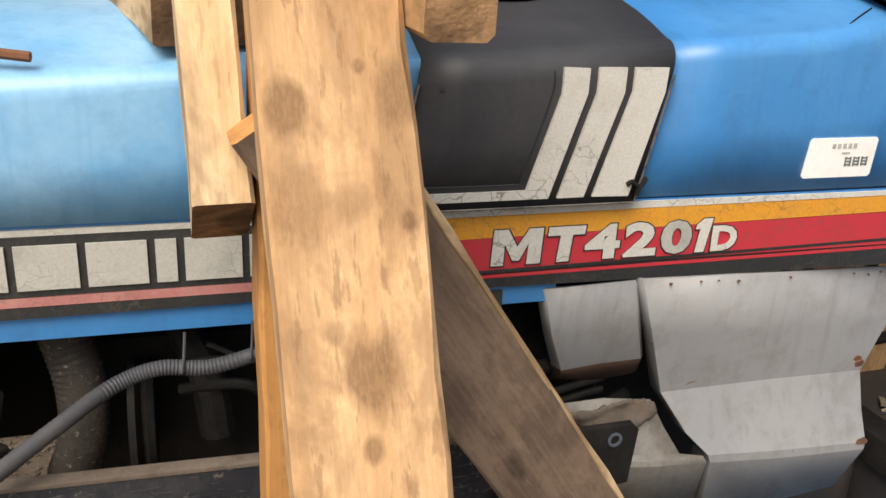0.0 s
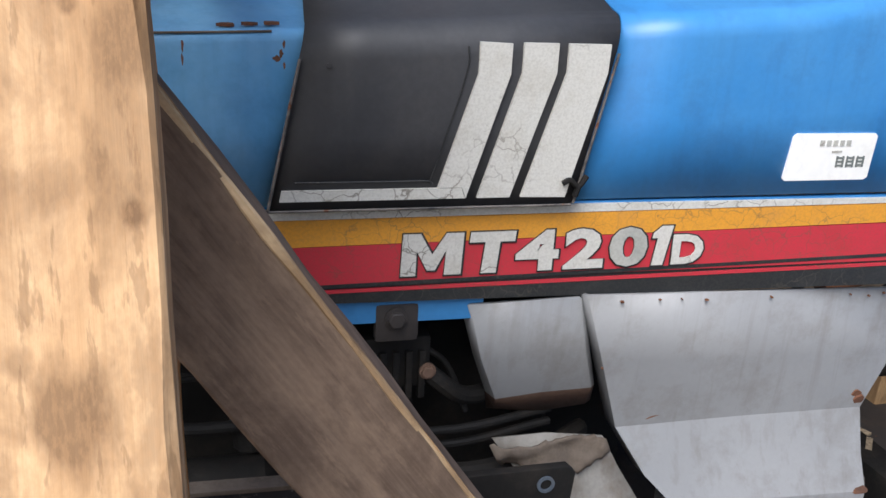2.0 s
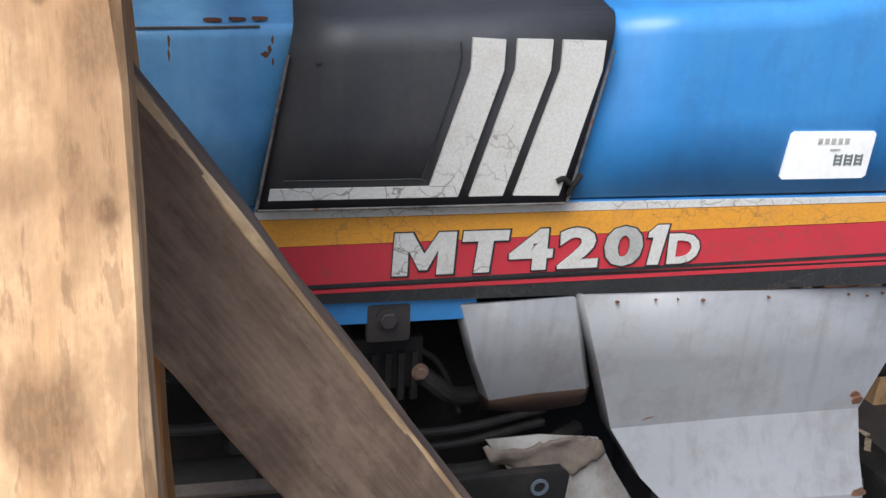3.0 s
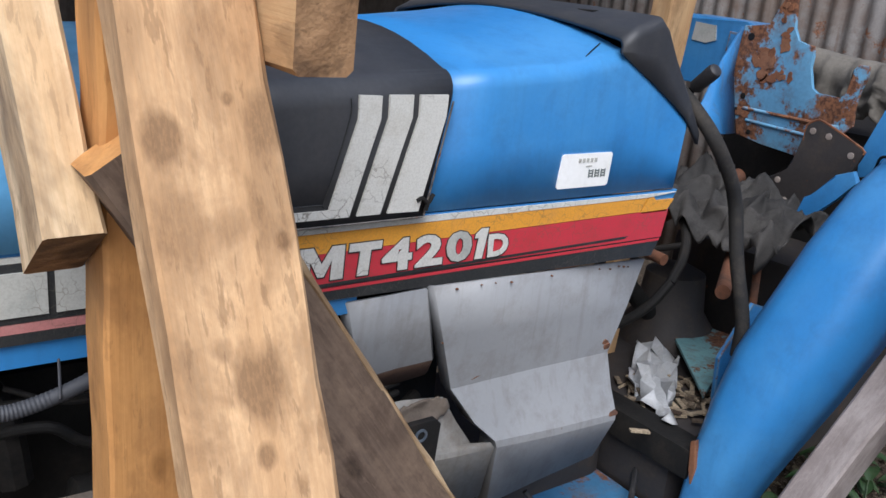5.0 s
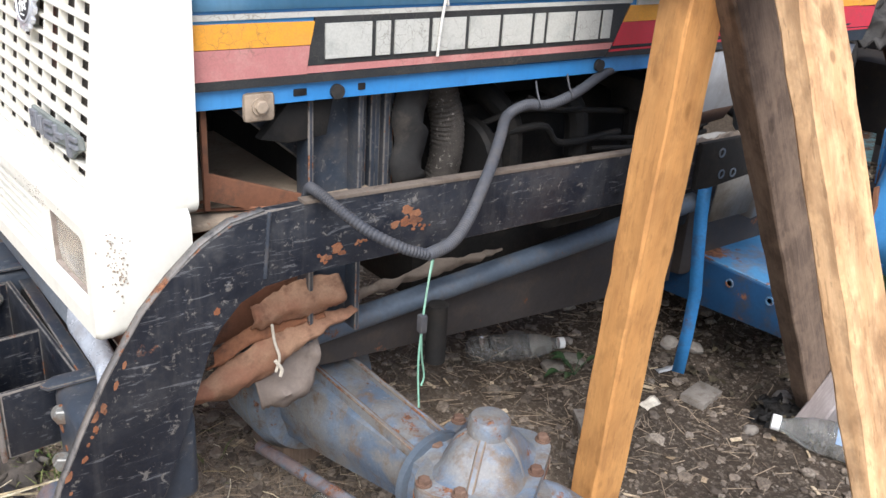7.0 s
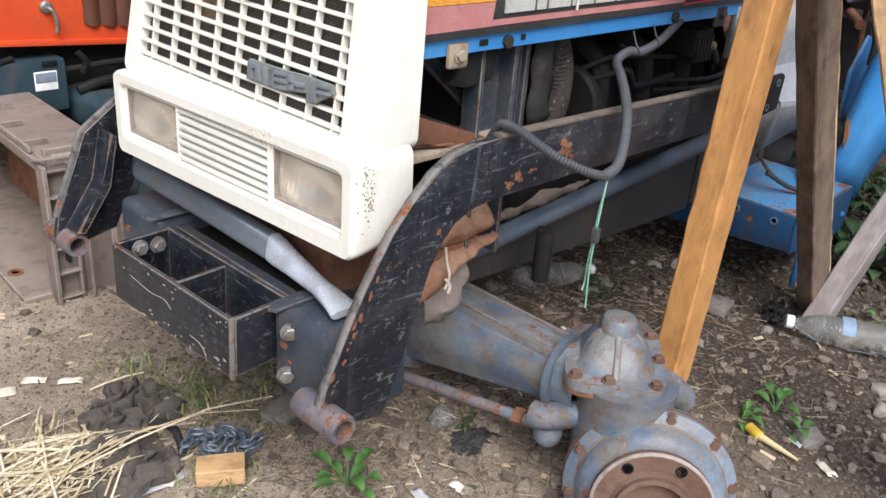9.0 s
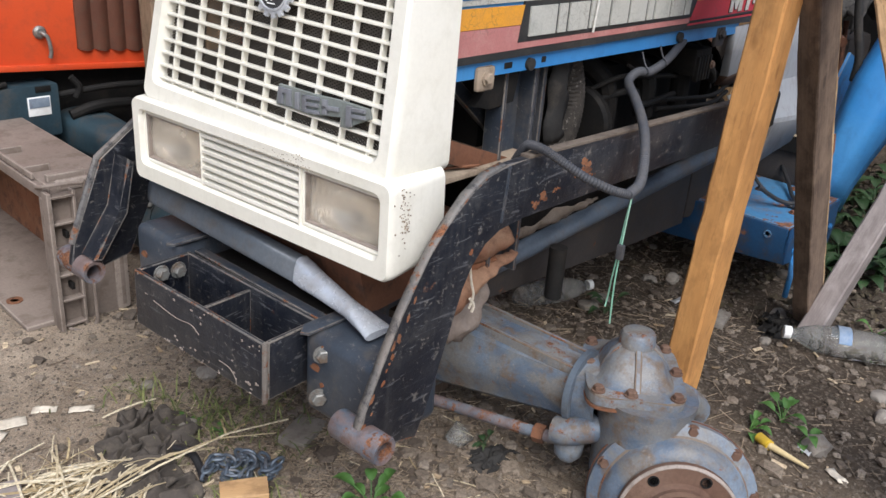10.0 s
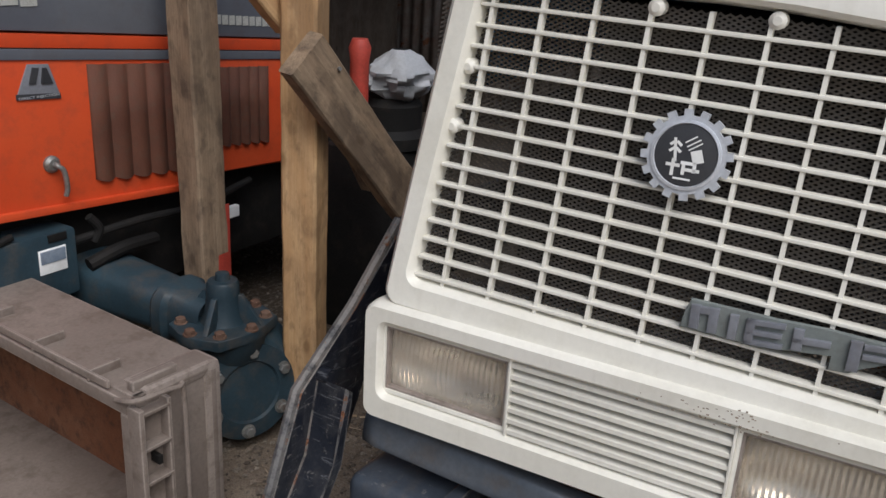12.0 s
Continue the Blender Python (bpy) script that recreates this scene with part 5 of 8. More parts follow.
for y0, y1, z in ((0.437, 0.456, 0.449), (0.078, 0.106, 0.4265)):
    b = B()
    prism(b, [(-0.425, y0 + 0.012), (-0.418, y0), (-0.33, y0), (-0.33, y1), (-0.405, y1)], z, z + 0.005, "xy", 0.0016)
    part("angle_bracket", b, FRAME_IRON, tractor)
# plate painted near-black to give the dark of the cavity behind the box
b = B()
box(b, (-0.375, 0.12, 0.405), (-0.30, 0.43, 0.418), None, 0.003)
part("cross_plate", b, GRIME_SHADE, tractor)
b = B()
box(b, (-0.372, 0.10, 0.4215), (-0.352, 0.45, 0.4265), None, 0.002)
part("cross_flat", b, FRAME_IRON, tractor)
b = B()
prism(b, [(-0.33, 0.545), (-0.15, 0.56), (-0.05, 0.53), (-0.05, 0.44), (-0.30, 0.42)], 0.075, 0.52, "xz", 0.004)
part("front_crossmember", b, RUST, tractor)

# bent bumper bar under the lamps
def flat_ring(c, hd, hh, tilt=0.0, n=16, sq=0.5, seed=0.0):
    """A rounded, flattened section in the plane across y: half depth hd, half height hh, leaning by tilt."""
    out = []
    for k in range(n):
        a = 2 * math.pi * k / n + math.pi / n
        u = hd * math.copysign(abs(math.cos(a)) ** sq, math.cos(a))
        w = hh * math.copysign(abs(math.sin(a)) ** sq, math.sin(a))
        j = 0.002 * noise.noise(Vector((u * 60 + seed, w * 60, c[1] * 40))) if seed else 0.0
        out.append((c[0] + u + w * tilt + j, c[1], c[2] + w + j))
    return out


GB = [flat_ring((-0.368, 0.580, 0.503), 0.011, 0.020, 0.2), flat_ring((-0.370, 0.560, 0.503), 0.013, 0.021, 0.2), flat_ring((-0.358, 0.38, 0.490), 0.013, 0.021, 0.2), flat_ring((-0.347, 0.186, 0.476), 0.013, 0.021, 0.18)]
b = loft(B(), GB, close=True)
bumper = part("bumper_bar", b, BUMPER, tractor, "grey bent bumper bar")
thicken(bumper, 0.003)
GB2 = []
for y, x, z, hd, hh, tl, sq in ((0.184, -0.347, 0.476, 0.014, 0.0225, 0.18, 0.5), (0.168, -0.347, 0.473, 0.015, 0.021, 0.2, 0.6), (0.140, -0.346, 0.467, 0.015, 0.018, 0.3, 0.85), (0.105, -0.345, 0.459, 0.015, 0.016, 0.3, 1.0), (0.070, -0.344, 0.451, 0.016, 0.0145, 0.1, 1.0), (0.042, -0.344, 0.445, 0.020, 0.012, -0.2, 0.9), (0.020, -0.344, 0.440, 0.025, 0.009, -0.5, 0.8), (0.002, -0.345, 0.437, 0.028, 0.006, -0.9, 0.7)):
    GB2.append(flat_ring((x, y, z), hd, hh, tl, 20, sq, 3.0))
b = loft(B(), GB2, close=True)
b.verts.ensure_lookup_table()
b.faces.new([b.verts[len(b.verts) - 20 + k] for k in range(20)])
part("crumpled_end", b, SHINY, bumper, "crumpled bright bumper end", True, 60)

# radiator bay
b = B()
prism(b, [(-0.06, 0.42), (-0.06, 0.80), (0.028, 0.80), (0.028, 0.42)], 0.058, 0.064, "xz", 0.002)
for x0 in (-0.06, 0.020):
    box(b, (x0, 0.028, 0.42), (x0 + 0.008, 0.062, 0.80), None, 0.002)
part("radiator_channel", b, FRAME_IRON, tractor)
for k in range(6):
    x0 = 0.030 + k * 0.012
    part("shroud_rib", box(B(), (x0, 0.05 + 0.008 * (k % 2), 0.60), (x0 + 0.010, 0.09, 0.80), None, 0.002), FRAME_IRON, tractor)
b = B()
rows = []
for i in range(12):
    z = 0.80 - 0.0145 * i
    w = 0.004 * math.sin(i * 1.3)
    rows.append([(0.090 + w, 0.045, z), (0.105 + w, 0.036, z + 0.002), (0.125 + 0.6 * w, 0.034 + w, z), (0.148 + w * 1.5, 0.042, z + 2 * w)])
thicken(part("insulation_sheet", loft(b, rows), RUBBER, tractor), 0.004)
b = B()
hose(b, [(0.195, 0.10, 0.81), (0.212, 0.09, 0.76), (0.224, 0.085, 0.70), (0.220, 0.09, 0.63), (0.20, 0.11, 0.57)], 0.027, 14, 16, 0.05)
part("radiator_hose", b, BRAID, tractor)
b = B()
prism(b, [(-0.145, 0.775), (-0.11, 0.775), (0.03, 0.665), (0.0, 0.655)], 0.08, 0.092, "xz", 0.002)
part("diagonal_brace", b, FRAME_IRON, tractor)
b = B()
prism(b, [(-0.13, 0.745), (-0.09, 0.79), (-0.02, 0.79), (-0.03, 0.74), (-0.09, 0.735)], 0.03, 0.05, "xz", 0.004)
part("horn_bracket", b, GRIME_SHADE, tractor)
b = B()
box(b, (-0.29, 0.02, 0.635), (0.06, 0.5, 0.645), None, 0.003)
tray = part("battery_tray", b, DUSTY, tractor, "dusty tan battery tray")
b = B()
hose(b, [(-0.23, 0.06, 0.652), (-0.19, 0.08, 0.654), (-0.15, 0.07, 0.656), (-0.12, 0.045, 0.653)], 0.0025, 6, 5)
hose(b, [(-0.23, 0.06, 0.652), (-0.17, 0.04, 0.652), (-0.12, 0.02, 0.652)], 0.0025, 6, 5)
part("loose_wire", b, RUST, tray)
for x, y in ((-0.20, 0.12), (-0.24, 0.16)):
    part("wing_nut", hexhead(B(), (x, y, 0.645), (0, 0, 1), 0.012, 0.012), RUST, tray)
b = B()
prism(b, [(-0.205, 0.71), (-0.03, 0.645), (-0.03, 0.605), (-0.205, 0.672)], 0.030, 0.038, "xz", 0.002)
part("rusty_angle", b, RUST, tractor)
b = B()
box(b, (-0.212, 0.026, 0.66), (-0.204, 0.034, 0.80), None, 0.002)
part("hold_down_rod", b, RUST, tractor)
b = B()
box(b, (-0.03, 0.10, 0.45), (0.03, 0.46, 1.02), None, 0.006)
part("radiator_core", b, GRIME_SHADE, tractor)
# added dark board: blocks the view through the bay, standing for its shade
part("far_engine_cover", box(B(), (-0.26, 0.43, 0.44), (1.30, 0.45, 0.92), None, 0.006), GRIME_SHADE, tractor)
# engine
# near-black colour carries the bay's shade as well as oil
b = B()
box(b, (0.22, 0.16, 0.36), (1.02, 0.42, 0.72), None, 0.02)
engine = part("engine_block", b, GRIME_SHADE, tractor)
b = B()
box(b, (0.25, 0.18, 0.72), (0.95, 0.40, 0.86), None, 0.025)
part("cylinder_head", b, GRIME_SHADE, engine)
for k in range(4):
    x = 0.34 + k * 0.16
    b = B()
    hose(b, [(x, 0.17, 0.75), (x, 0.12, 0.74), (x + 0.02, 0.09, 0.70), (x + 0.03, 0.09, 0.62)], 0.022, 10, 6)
    part("manifold_branch", b, GRIME_SHADE, engine)
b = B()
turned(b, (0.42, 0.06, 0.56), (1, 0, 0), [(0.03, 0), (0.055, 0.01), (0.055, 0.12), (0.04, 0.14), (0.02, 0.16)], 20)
part("alternator", b, GRIME_SHADE, engine)
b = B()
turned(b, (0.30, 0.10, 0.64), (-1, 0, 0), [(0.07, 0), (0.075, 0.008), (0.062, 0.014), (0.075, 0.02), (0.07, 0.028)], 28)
part("pulley", b, GRIME_SHADE, engine)
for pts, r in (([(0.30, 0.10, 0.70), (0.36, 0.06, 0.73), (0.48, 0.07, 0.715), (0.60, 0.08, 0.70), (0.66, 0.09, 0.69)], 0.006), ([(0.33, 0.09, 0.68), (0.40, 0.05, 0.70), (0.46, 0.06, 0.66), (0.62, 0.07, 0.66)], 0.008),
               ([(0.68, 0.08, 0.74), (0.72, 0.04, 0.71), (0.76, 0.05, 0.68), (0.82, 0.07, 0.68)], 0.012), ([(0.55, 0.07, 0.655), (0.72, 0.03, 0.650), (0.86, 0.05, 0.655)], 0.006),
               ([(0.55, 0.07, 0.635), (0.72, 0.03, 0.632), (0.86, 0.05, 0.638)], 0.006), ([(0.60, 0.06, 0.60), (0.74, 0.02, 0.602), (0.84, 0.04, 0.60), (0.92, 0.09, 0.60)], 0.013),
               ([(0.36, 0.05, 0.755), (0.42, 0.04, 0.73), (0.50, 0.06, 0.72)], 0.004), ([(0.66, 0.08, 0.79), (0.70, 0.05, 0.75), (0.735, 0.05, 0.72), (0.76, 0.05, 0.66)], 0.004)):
    part("engine_hose", hose(B(), pts, r * 0.85, 10, 6), GRIME_SHADE, engine)
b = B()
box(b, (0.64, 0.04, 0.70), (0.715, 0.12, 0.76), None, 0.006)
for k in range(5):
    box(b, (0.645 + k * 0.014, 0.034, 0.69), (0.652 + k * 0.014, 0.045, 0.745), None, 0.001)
part("regulator", b, GRIME_SHADE, engine)
b = B()
hexhead(b, (0.71, 0.035, 0.722), (0, -1, 0), 0.007)
part("engine_bolt", b, FLANGE, engine)
# grey conduit that hangs from the rail over the bracket bar
b = hose(B(), [(0.545, 0.03, 0.795), (0.49, 0.01, 0.790), (0.42, 0.0, 0.766), (0.36, 0.0, 0.752), (0.31, -0.002, 0.757), (0.265, -0.01, 0.746), (0.215, -0.055, 0.732), (0.165, -0.10, 0.715), (0.117, -0.138, 0.694), (0.07, -0.168, 0.664), (0.03, -0.186, 0.646), (-0.012, -0.192, 0.640)], 0.0080, 12, 26, 0.10)
conduit = part("wiring_conduit", b, CONDUIT, tractor, "grey wiring conduit hanging over the frame")
b = hose(B(), [(-0.010, -0.192, 0.640), (-0.040, -0.178, 0.650), (-0.072, -0.150, 0.668), (-0.094, -0.122, 0.688), (-0.106, -0.098, 0.702), (-0.109, -0.076, 0.706), (-0.105, -0.056, 0.700), (-0.10, -0.035, 0.67)], 0.0066, 12, 16, 0.16)
part("corrugated_end", b, CONDUIT, conduit)
for x, y, z in ((0.335, -0.002, 0.755), (0.405, 0.0, 0.763)):
    b = hose(B(), [(x, y + 0.010, z - 0.008), (x - 0.003, y - 0.011, z), (x, y + 0.002, z + 0.015), (x + 0.002, y + 0.012, z + 0.035)], 0.0016, 6, 6)
    part("cable_tie", b, CONDUIT, conduit)
b = hose(B(), [(-0.006, -0.196, 0.640), (-0.012, -0.197, 0.60), (-0.018, -0.198, 0.55), (-0.022, -0.199, 0.49), (-0.018, -0.20, 0.42)], 0.0014, 6, 6)
part("green_wire", b, GREENWIRE, conduit)
b = hose(B(), [(-0.002, -0.194, 0.640), (-0.010, -0.193, 0.59), (-0.014, -0.192, 0.54), (-0.006, -0.184, 0.49), (0.006, -0.176, 0.45), (0.002, -0.176, 0.435)], 0.0014, 6, 6)
part("green_wire", b, GREENWIRE, conduit)
part("wire_plug", box(B(), (-0.024, -0.204, 0.535), (-0.014, -0.193, 0.560), None, 0.002), CONDUIT, conduit)
# pipe, beam and torn rusty sheet under the bar
part("steering_pipe", rod(B(), (-0.13, 0.123, 0.366), (0.86, 0.046, 0.486), 0.020), STEEL, tractor)
b = B()
prism(b, [(-0.16, 0.315), (-0.16, 0.350), (0.05, 0.362), (0.95, 0.43), (0.95, 0.243), (0.68, 0.256), (0.05, 0.300)], 0.135, 0.165, "xz", 0.006)
part("chassis_beam", b, BROWN_PLATE, tractor)
def torn(name, top, bot, y0, bow, mat, seed, label=""):
    """Thin torn sheet between an upper and a lower edge, crumpled, with ragged rims."""
    n, m = 30, 9
    def at(edge, t):
        t *= len(edge) - 1
        i = min(int(t), len(edge) - 2)
        return Vector(edge[i]).lerp(Vector(edge[i + 1]), t - i)
    rows = []
    for i in range(n + 1):
        t = i / n
        p, q = at(top, t), at(bot, t)
        p = p + Vector((0, 0.007 * noise.noise(Vector((t * 14, seed, 0)))))
        q = q + Vector((0, 0.007 * noise.noise(Vector((t * 17, seed, 5)))))
        r = []
        for j in range(m + 1):
            w = p.lerp(q, j / m)
            r.append((w.x, y0 - bow * math.sin(math.pi * j / m) + 0.012 * noise.noise(Vector((w.x * 22, w.y * 34, seed))) + 0.004 * noise.noise(Vector((w.x * 70, w.y * 90, seed))), w.y))
        rows.append(r)
    return thicken(part(name, loft(B(), rows), mat, tractor, label, True, 60), 0.003)


torn("torn_sheet", [(-0.250, 0.392), (-0.174, 0.430), (-0.119, 0.454), (-0.045, 0.462), (0.024, 0.461)], [(-0.245, 0.366), (-0.186, 0.358), (-0.122, 0.384), (-0.063, 0.420), (0.020, 0.452)], 0.034, 0.016, SALMON, 1.0, "torn faded red-brown sheet")
torn("torn_sheet", [(-0.150, 0.502), (-0.101, 0.516), (-0.065, 0.526), (-0.004, 0.520)], [(-0.146, 0.459), (-0.095, 0.464), (-0.037, 0.462), (0.002, 0.470)], 0.036, 0.014, SALMON, 4.0, "crumpled faded red-brown sheet")
torn("torn_sheet", [(0.010, 0.458), (0.097, 0.474), (0.22, 0.486), (0.350, 0.478)], [(0.012, 0.440), (0.098, 0.452), (0.221, 0.459), (0.345, 0.470)], 0.066, 0.006, EDGE_RUST, 8.0, "thin torn tan sheet")
torn("muddy_flap", [(0.772, 0.648), (0.82, 0.641), (0.86, 0.650), (0.906, 0.644)], [(0.784, 0.624), (0.83, 0.612), (0.875, 0.606), (0.915, 0.624)], -0.004, 0.004, EDGE_RUST, 12.0, "mud-brown torn sheet flap")
torn("torn_sheet", [(-0.150, 0.400), (-0.100, 0.404), (-0.055, 0.408), (-0.034, 0.420)], [(-0.132, 0.318), (-0.090, 0.306), (-0.055, 0.312), (-0.036, 0.352)], 0.048, 0.010, TAN, 15.0, "thin dusty beige sheet")
torn("torn_sheet", [(-0.205, 0.440), (-0.150, 0.462), (-0.085, 0.470), (-0.030, 0.462)], [(-0.215, 0.412), (-0.150, 0.432), (-0.090, 0.440), (-0.030, 0.450)], 0.044, 0.012, ORANGE_RUST, 19.0, "rusty torn sheet strip")
b = B()
hose(b, [(-0.128, 0.012, 0.478), (-0.126, 0.008, 0.45), (-0.120, 0.006, 0.425), (-0.124, 0.010, 0.400)], 0.0022, 7, 5)
hose(b, [(-0.126, 0.008, 0.42), (-0.117, 0.006, 0.405), (-0.118, 0.008, 0.392)], 0.0028, 7, 4)
part("frayed_cord", b, PAPER, tractor)
part("drain_pipe", rod(B(), (0.20, 0.05, 0.41), (0.20, 0.05, 0.30), 0.018), GRIME_SHADE, tractor)

# front axle
AX0, AX1 = Vector((0.055, 0.26, 0.19)), Vector((0.088, -0.205, 0.215))
am = frame_along(AX0, AX1)
b = B()
rows = []
for t, w, h in ((0.0, 0.085, 0.09), (0.12, 0.080, 0.084), (0.4, 0.066, 0.072), (0.72, 0.050, 0.056), (0.80, 0.049, 0.055), (0.82, 0.060, 0.064), (0.93, 0.064, 0.068)):
    z = t * (AX1 - AX0).length
    row = []
    for k in range(24):
        a = 2 * math.pi * k / 24
        e = 1 + 0.12 * (abs(math.cos(2 * a)) < 0.5)
        row.append(am @ Vector((w * math.cos(a) * e, h * math.sin(a) * e, z)))
    rows.append(row)
loft(b, rows, close=True)
axle = part("front_axle", b, CAST, tractor, "blue-grey cast front axle with rust")
for s in (-1, 1):
    b = B()
    prism(b, [(0.04, 0.0), (0.100, 0.0), (0.060, 0.38), (0.04, 0.38)], s * 0.034 - 0.005, s * 0.034 + 0.005, "yz", 0.003, am)
    part("axle_rib", b, CAST, axle)
part("axle_housing", turned(B(), AX0 + Vector((0, 0.12, 0.0)), (0.05, -1, 0), [(0.10, 0), (0.13, 0.04), (0.13, 0.14), (0.115, 0.17)], 28), CAST, axle)
b = B()
rows = []
for t in (0, 0.012):
    rows.append([am @ Vector((0.074 * math.cos(2 * math.pi * k / 28), 0.078 * math.sin(2 * math.pi * k / 28), 0.375 + t)) for k in range(28)])
for t in (0.012, 0):
    rows.append([am @ Vector((0.058 * math.cos(2 * math.pi * k / 28), 0.062 * math.sin(2 * math.pi * k / 28), 0.375 + t)) for k in range(28)])
rows.append(rows[0])
loft(b, rows, close=True)
part("clamp_band", b, STEEL, axle)
# knuckle: king-pin cap on a bolted cover, over the hub drum that leans back
KC = Vector((0.124, -0.188, 0.258))
KA = Vector((0.098, -0.238, 0.268))
KUP = Vector((0.03, 0.03, 1.0)).normalized()
km = frame_along(KC, KC + KUP, (-0.80, -0.57, 0.0))
b = B()
N = 32
rows = []
def squarish(t, e):
    return math.copysign(abs(math.cos(t)) ** e, math.cos(t)), math.copysign(abs(math.sin(t)) ** e, math.sin(t))


for h, rx, ry, e in ((0.010, 0.070, 0.088, 0.5), (0.014, 0.064, 0.080, 0.55), (0.034, 0.055, 0.064, 0.6), (0.050, 0.046, 0.050, 0.65), (0.058, 0.037, 0.038, 0.8), (0.062, 0.0335, 0.0335, 1.0), (0.082, 0.032, 0.032, 1.0), (0.088, 0.028, 0.028, 1.0), (0.090, 0.020, 0.020, 1.0)):
    rows.append([km @ Vector((rx * squarish(2 * math.pi * k / N, e)[0], ry * squarish(2 * math.pi * k / N, e)[1], h)) for k in range(N)])
loft(b, rows, close=True)
b.verts.ensure_lookup_table()
b.faces.new([b.verts[len(b.verts) - N + k] for k in range(N)])
knuckle = part("kingpin_cap", b, CAST, axle, "rusted cast king-pin cap")
plate_pts = [(0.088 * squarish(2 * math.pi * k / 32, 0.35)[0], 0.112 * squarish(2 * math.pi * k / 32, 0.35)[1]) for k in range(32)]
part("cap_plate", prism(B(), plate_pts, -0.014, 0.010, "xy", 0.004, km), CAST, axle)
part("plate_seam", prism(B(), [(u * 1.012, v * 1.012) for u, v in plate_pts], -0.018, -0.013, "xy", 0.0, km), RUST, axle)
for u, v in ((-0.068, 0.094), (0.012, 0.098), (0.068, 0.092), (0.078, 0.0), (-0.078, 0.0), (-0.07, -0.09), (0.07, -0.09)):
    p = km @ Vector((u, v, 0.010))
    part("knuckle_bolt", hexhead(B(), p, KUP, 0.0095, 0.009), FLANGE, axle)
for a in (90, 20, 160, 270):
    ra = radians(a)
    b = B()
    prism(b, [(0.03, 0.010), (0.090 if a in (90, 270) else 0.070, 0.010), (0.048, 0.054), (0.032, 0.066)], -0.006, 0.006, "xz", 0.003)
    bmesh.ops.transform(b, matrix=km @ Matrix.Rotation(ra, 4, "Z"), verts=b.verts[:])
    part("cap_rib", b, CAST, axle)
HN = Vector((-0.80, -0.57, 0.14)).normalized()
HC = Vector((0.076, -0.324, 0.090))
part("hub_housing", turned(B(), HC - HN * 0.02, HN, [(0.10, -0.03), (0.135, 0.0), (0.148, 0.012), (0.148, 0.034), (0.140, 0.040), (0.128, 0.046), (0.122, 0.066), (0.108, 0.078), (0.09, 0.082)], 40), CAST, axle)
part("wheel_flange", turned(B(), HC + HN * 0.060, HN, [(0.07, 0), (0.098, 0.004), (0.104, 0.008), (0.104, 0.020), (0.100, 0.023), (0.072, 0.023), (0.066, 0.030), (0.066, 0.040), (0.058, 0.042), (0.056, 0.026), (0.0, 0.024)], 40), FLANGE, axle, "rusty wheel flange")
hm = frame_along(HC, HC + HN)
part("housing_seam", turned(B(), HC - HN * 0.02, HN, [(0.1485, 0.018), (0.1495, 0.019), (0.1495, 0.022), (0.1485, 0.023)], 40, False), RUST, axle)
part("drum_seam", turned(B(), HC - HN * 0.02, HN, [(0.1285, 0.045), (0.1300, 0.0455), (0.1275, 0.049), (0.1255, 0.050)], 40, False), CAST_EDGE, axle)
part("flange_rim", turned(B(), HC + HN * 0.060, HN, [(0.0985, 0.0228), (0.1005, 0.0236), (0.1042, 0.0205), (0.1046, 0.0185)], 40, False), TAN_EDGE, axle)
for k in range(10):
    a = 2 * math.pi * k / 10 + 0.2
    p = hm @ Vector((0.138 * math.cos(a), 0.138 * math.sin(a), 0.014))
    part("housing_bolt", hexhead(B(), p, HN, 0.009, 0.009), FLANGE, axle)
for k in range(6):
    a = 2 * math.pi * k / 6 + 0.1
    p = hm @ Vector((0.086 * math.cos(a), 0.086 * math.sin(a), 0.083))
    part("stud_hole", turned(B(), p, HN, [(0.010, 0), (0.010, 0.0015), (0.0075, 0.0015), (0.0075, 0)], 14), GRIME_SHADE, axle)
part("knuckle_body", turned(B(), KA - KUP * 0.21, KUP, [(0.06, 0), (0.085, 0.03), (0.085, 0.17), (0.088, 0.195)], 28), CAST, axle)
b = B()
hose(b, [KA + Vector((0.03, 0.0, -0.03)), KA + Vector((0.10, -0.02, -0.06)), KA + Vector((0.16, -0.03, -0.11))], 0.03, 12, 6)
part("knuckle_arm", b, CAST, axle)
b = B()
hose(b, [KA + Vector((-0.05, 0.05, -0.09)), KA + Vector((-0.085, 0.10, -0.11)), KA + Vector((-0.09, 0.125, -0.115))], 0.026, 12, 6)
part("steering_arm", b, CAST, axle)
TR = Vector((0.022, -0.122, 0.126))
part("tie_rod", rod(B(), TR + Vector((-0.07, 0.36, -0.028)), TR, 0.0115), TUBE, axle)
part("rod_nut", rod(B(), TR + Vector((-0.0105, 0.054, -0.0042)), TR + Vector((-0.0065, 0.033, -0.0026)), 0.018, seg=6), RUST, axle)
part("ball_joint", turned(B(), TR + Vector((0.008, -0.012, -0.036)), (0, 0, 1), [(0.016, 0), (0.026, 0.012), (0.028, 0.034), (0.024, 0.050), (0.012, 0.058)], 20), CAST, axle)
part("axle_stand", box(B(), (0.0, 0.24, -0.01), (0.13, 0.38, 0.11), None, 0.01), WOOD_DARK, axle)

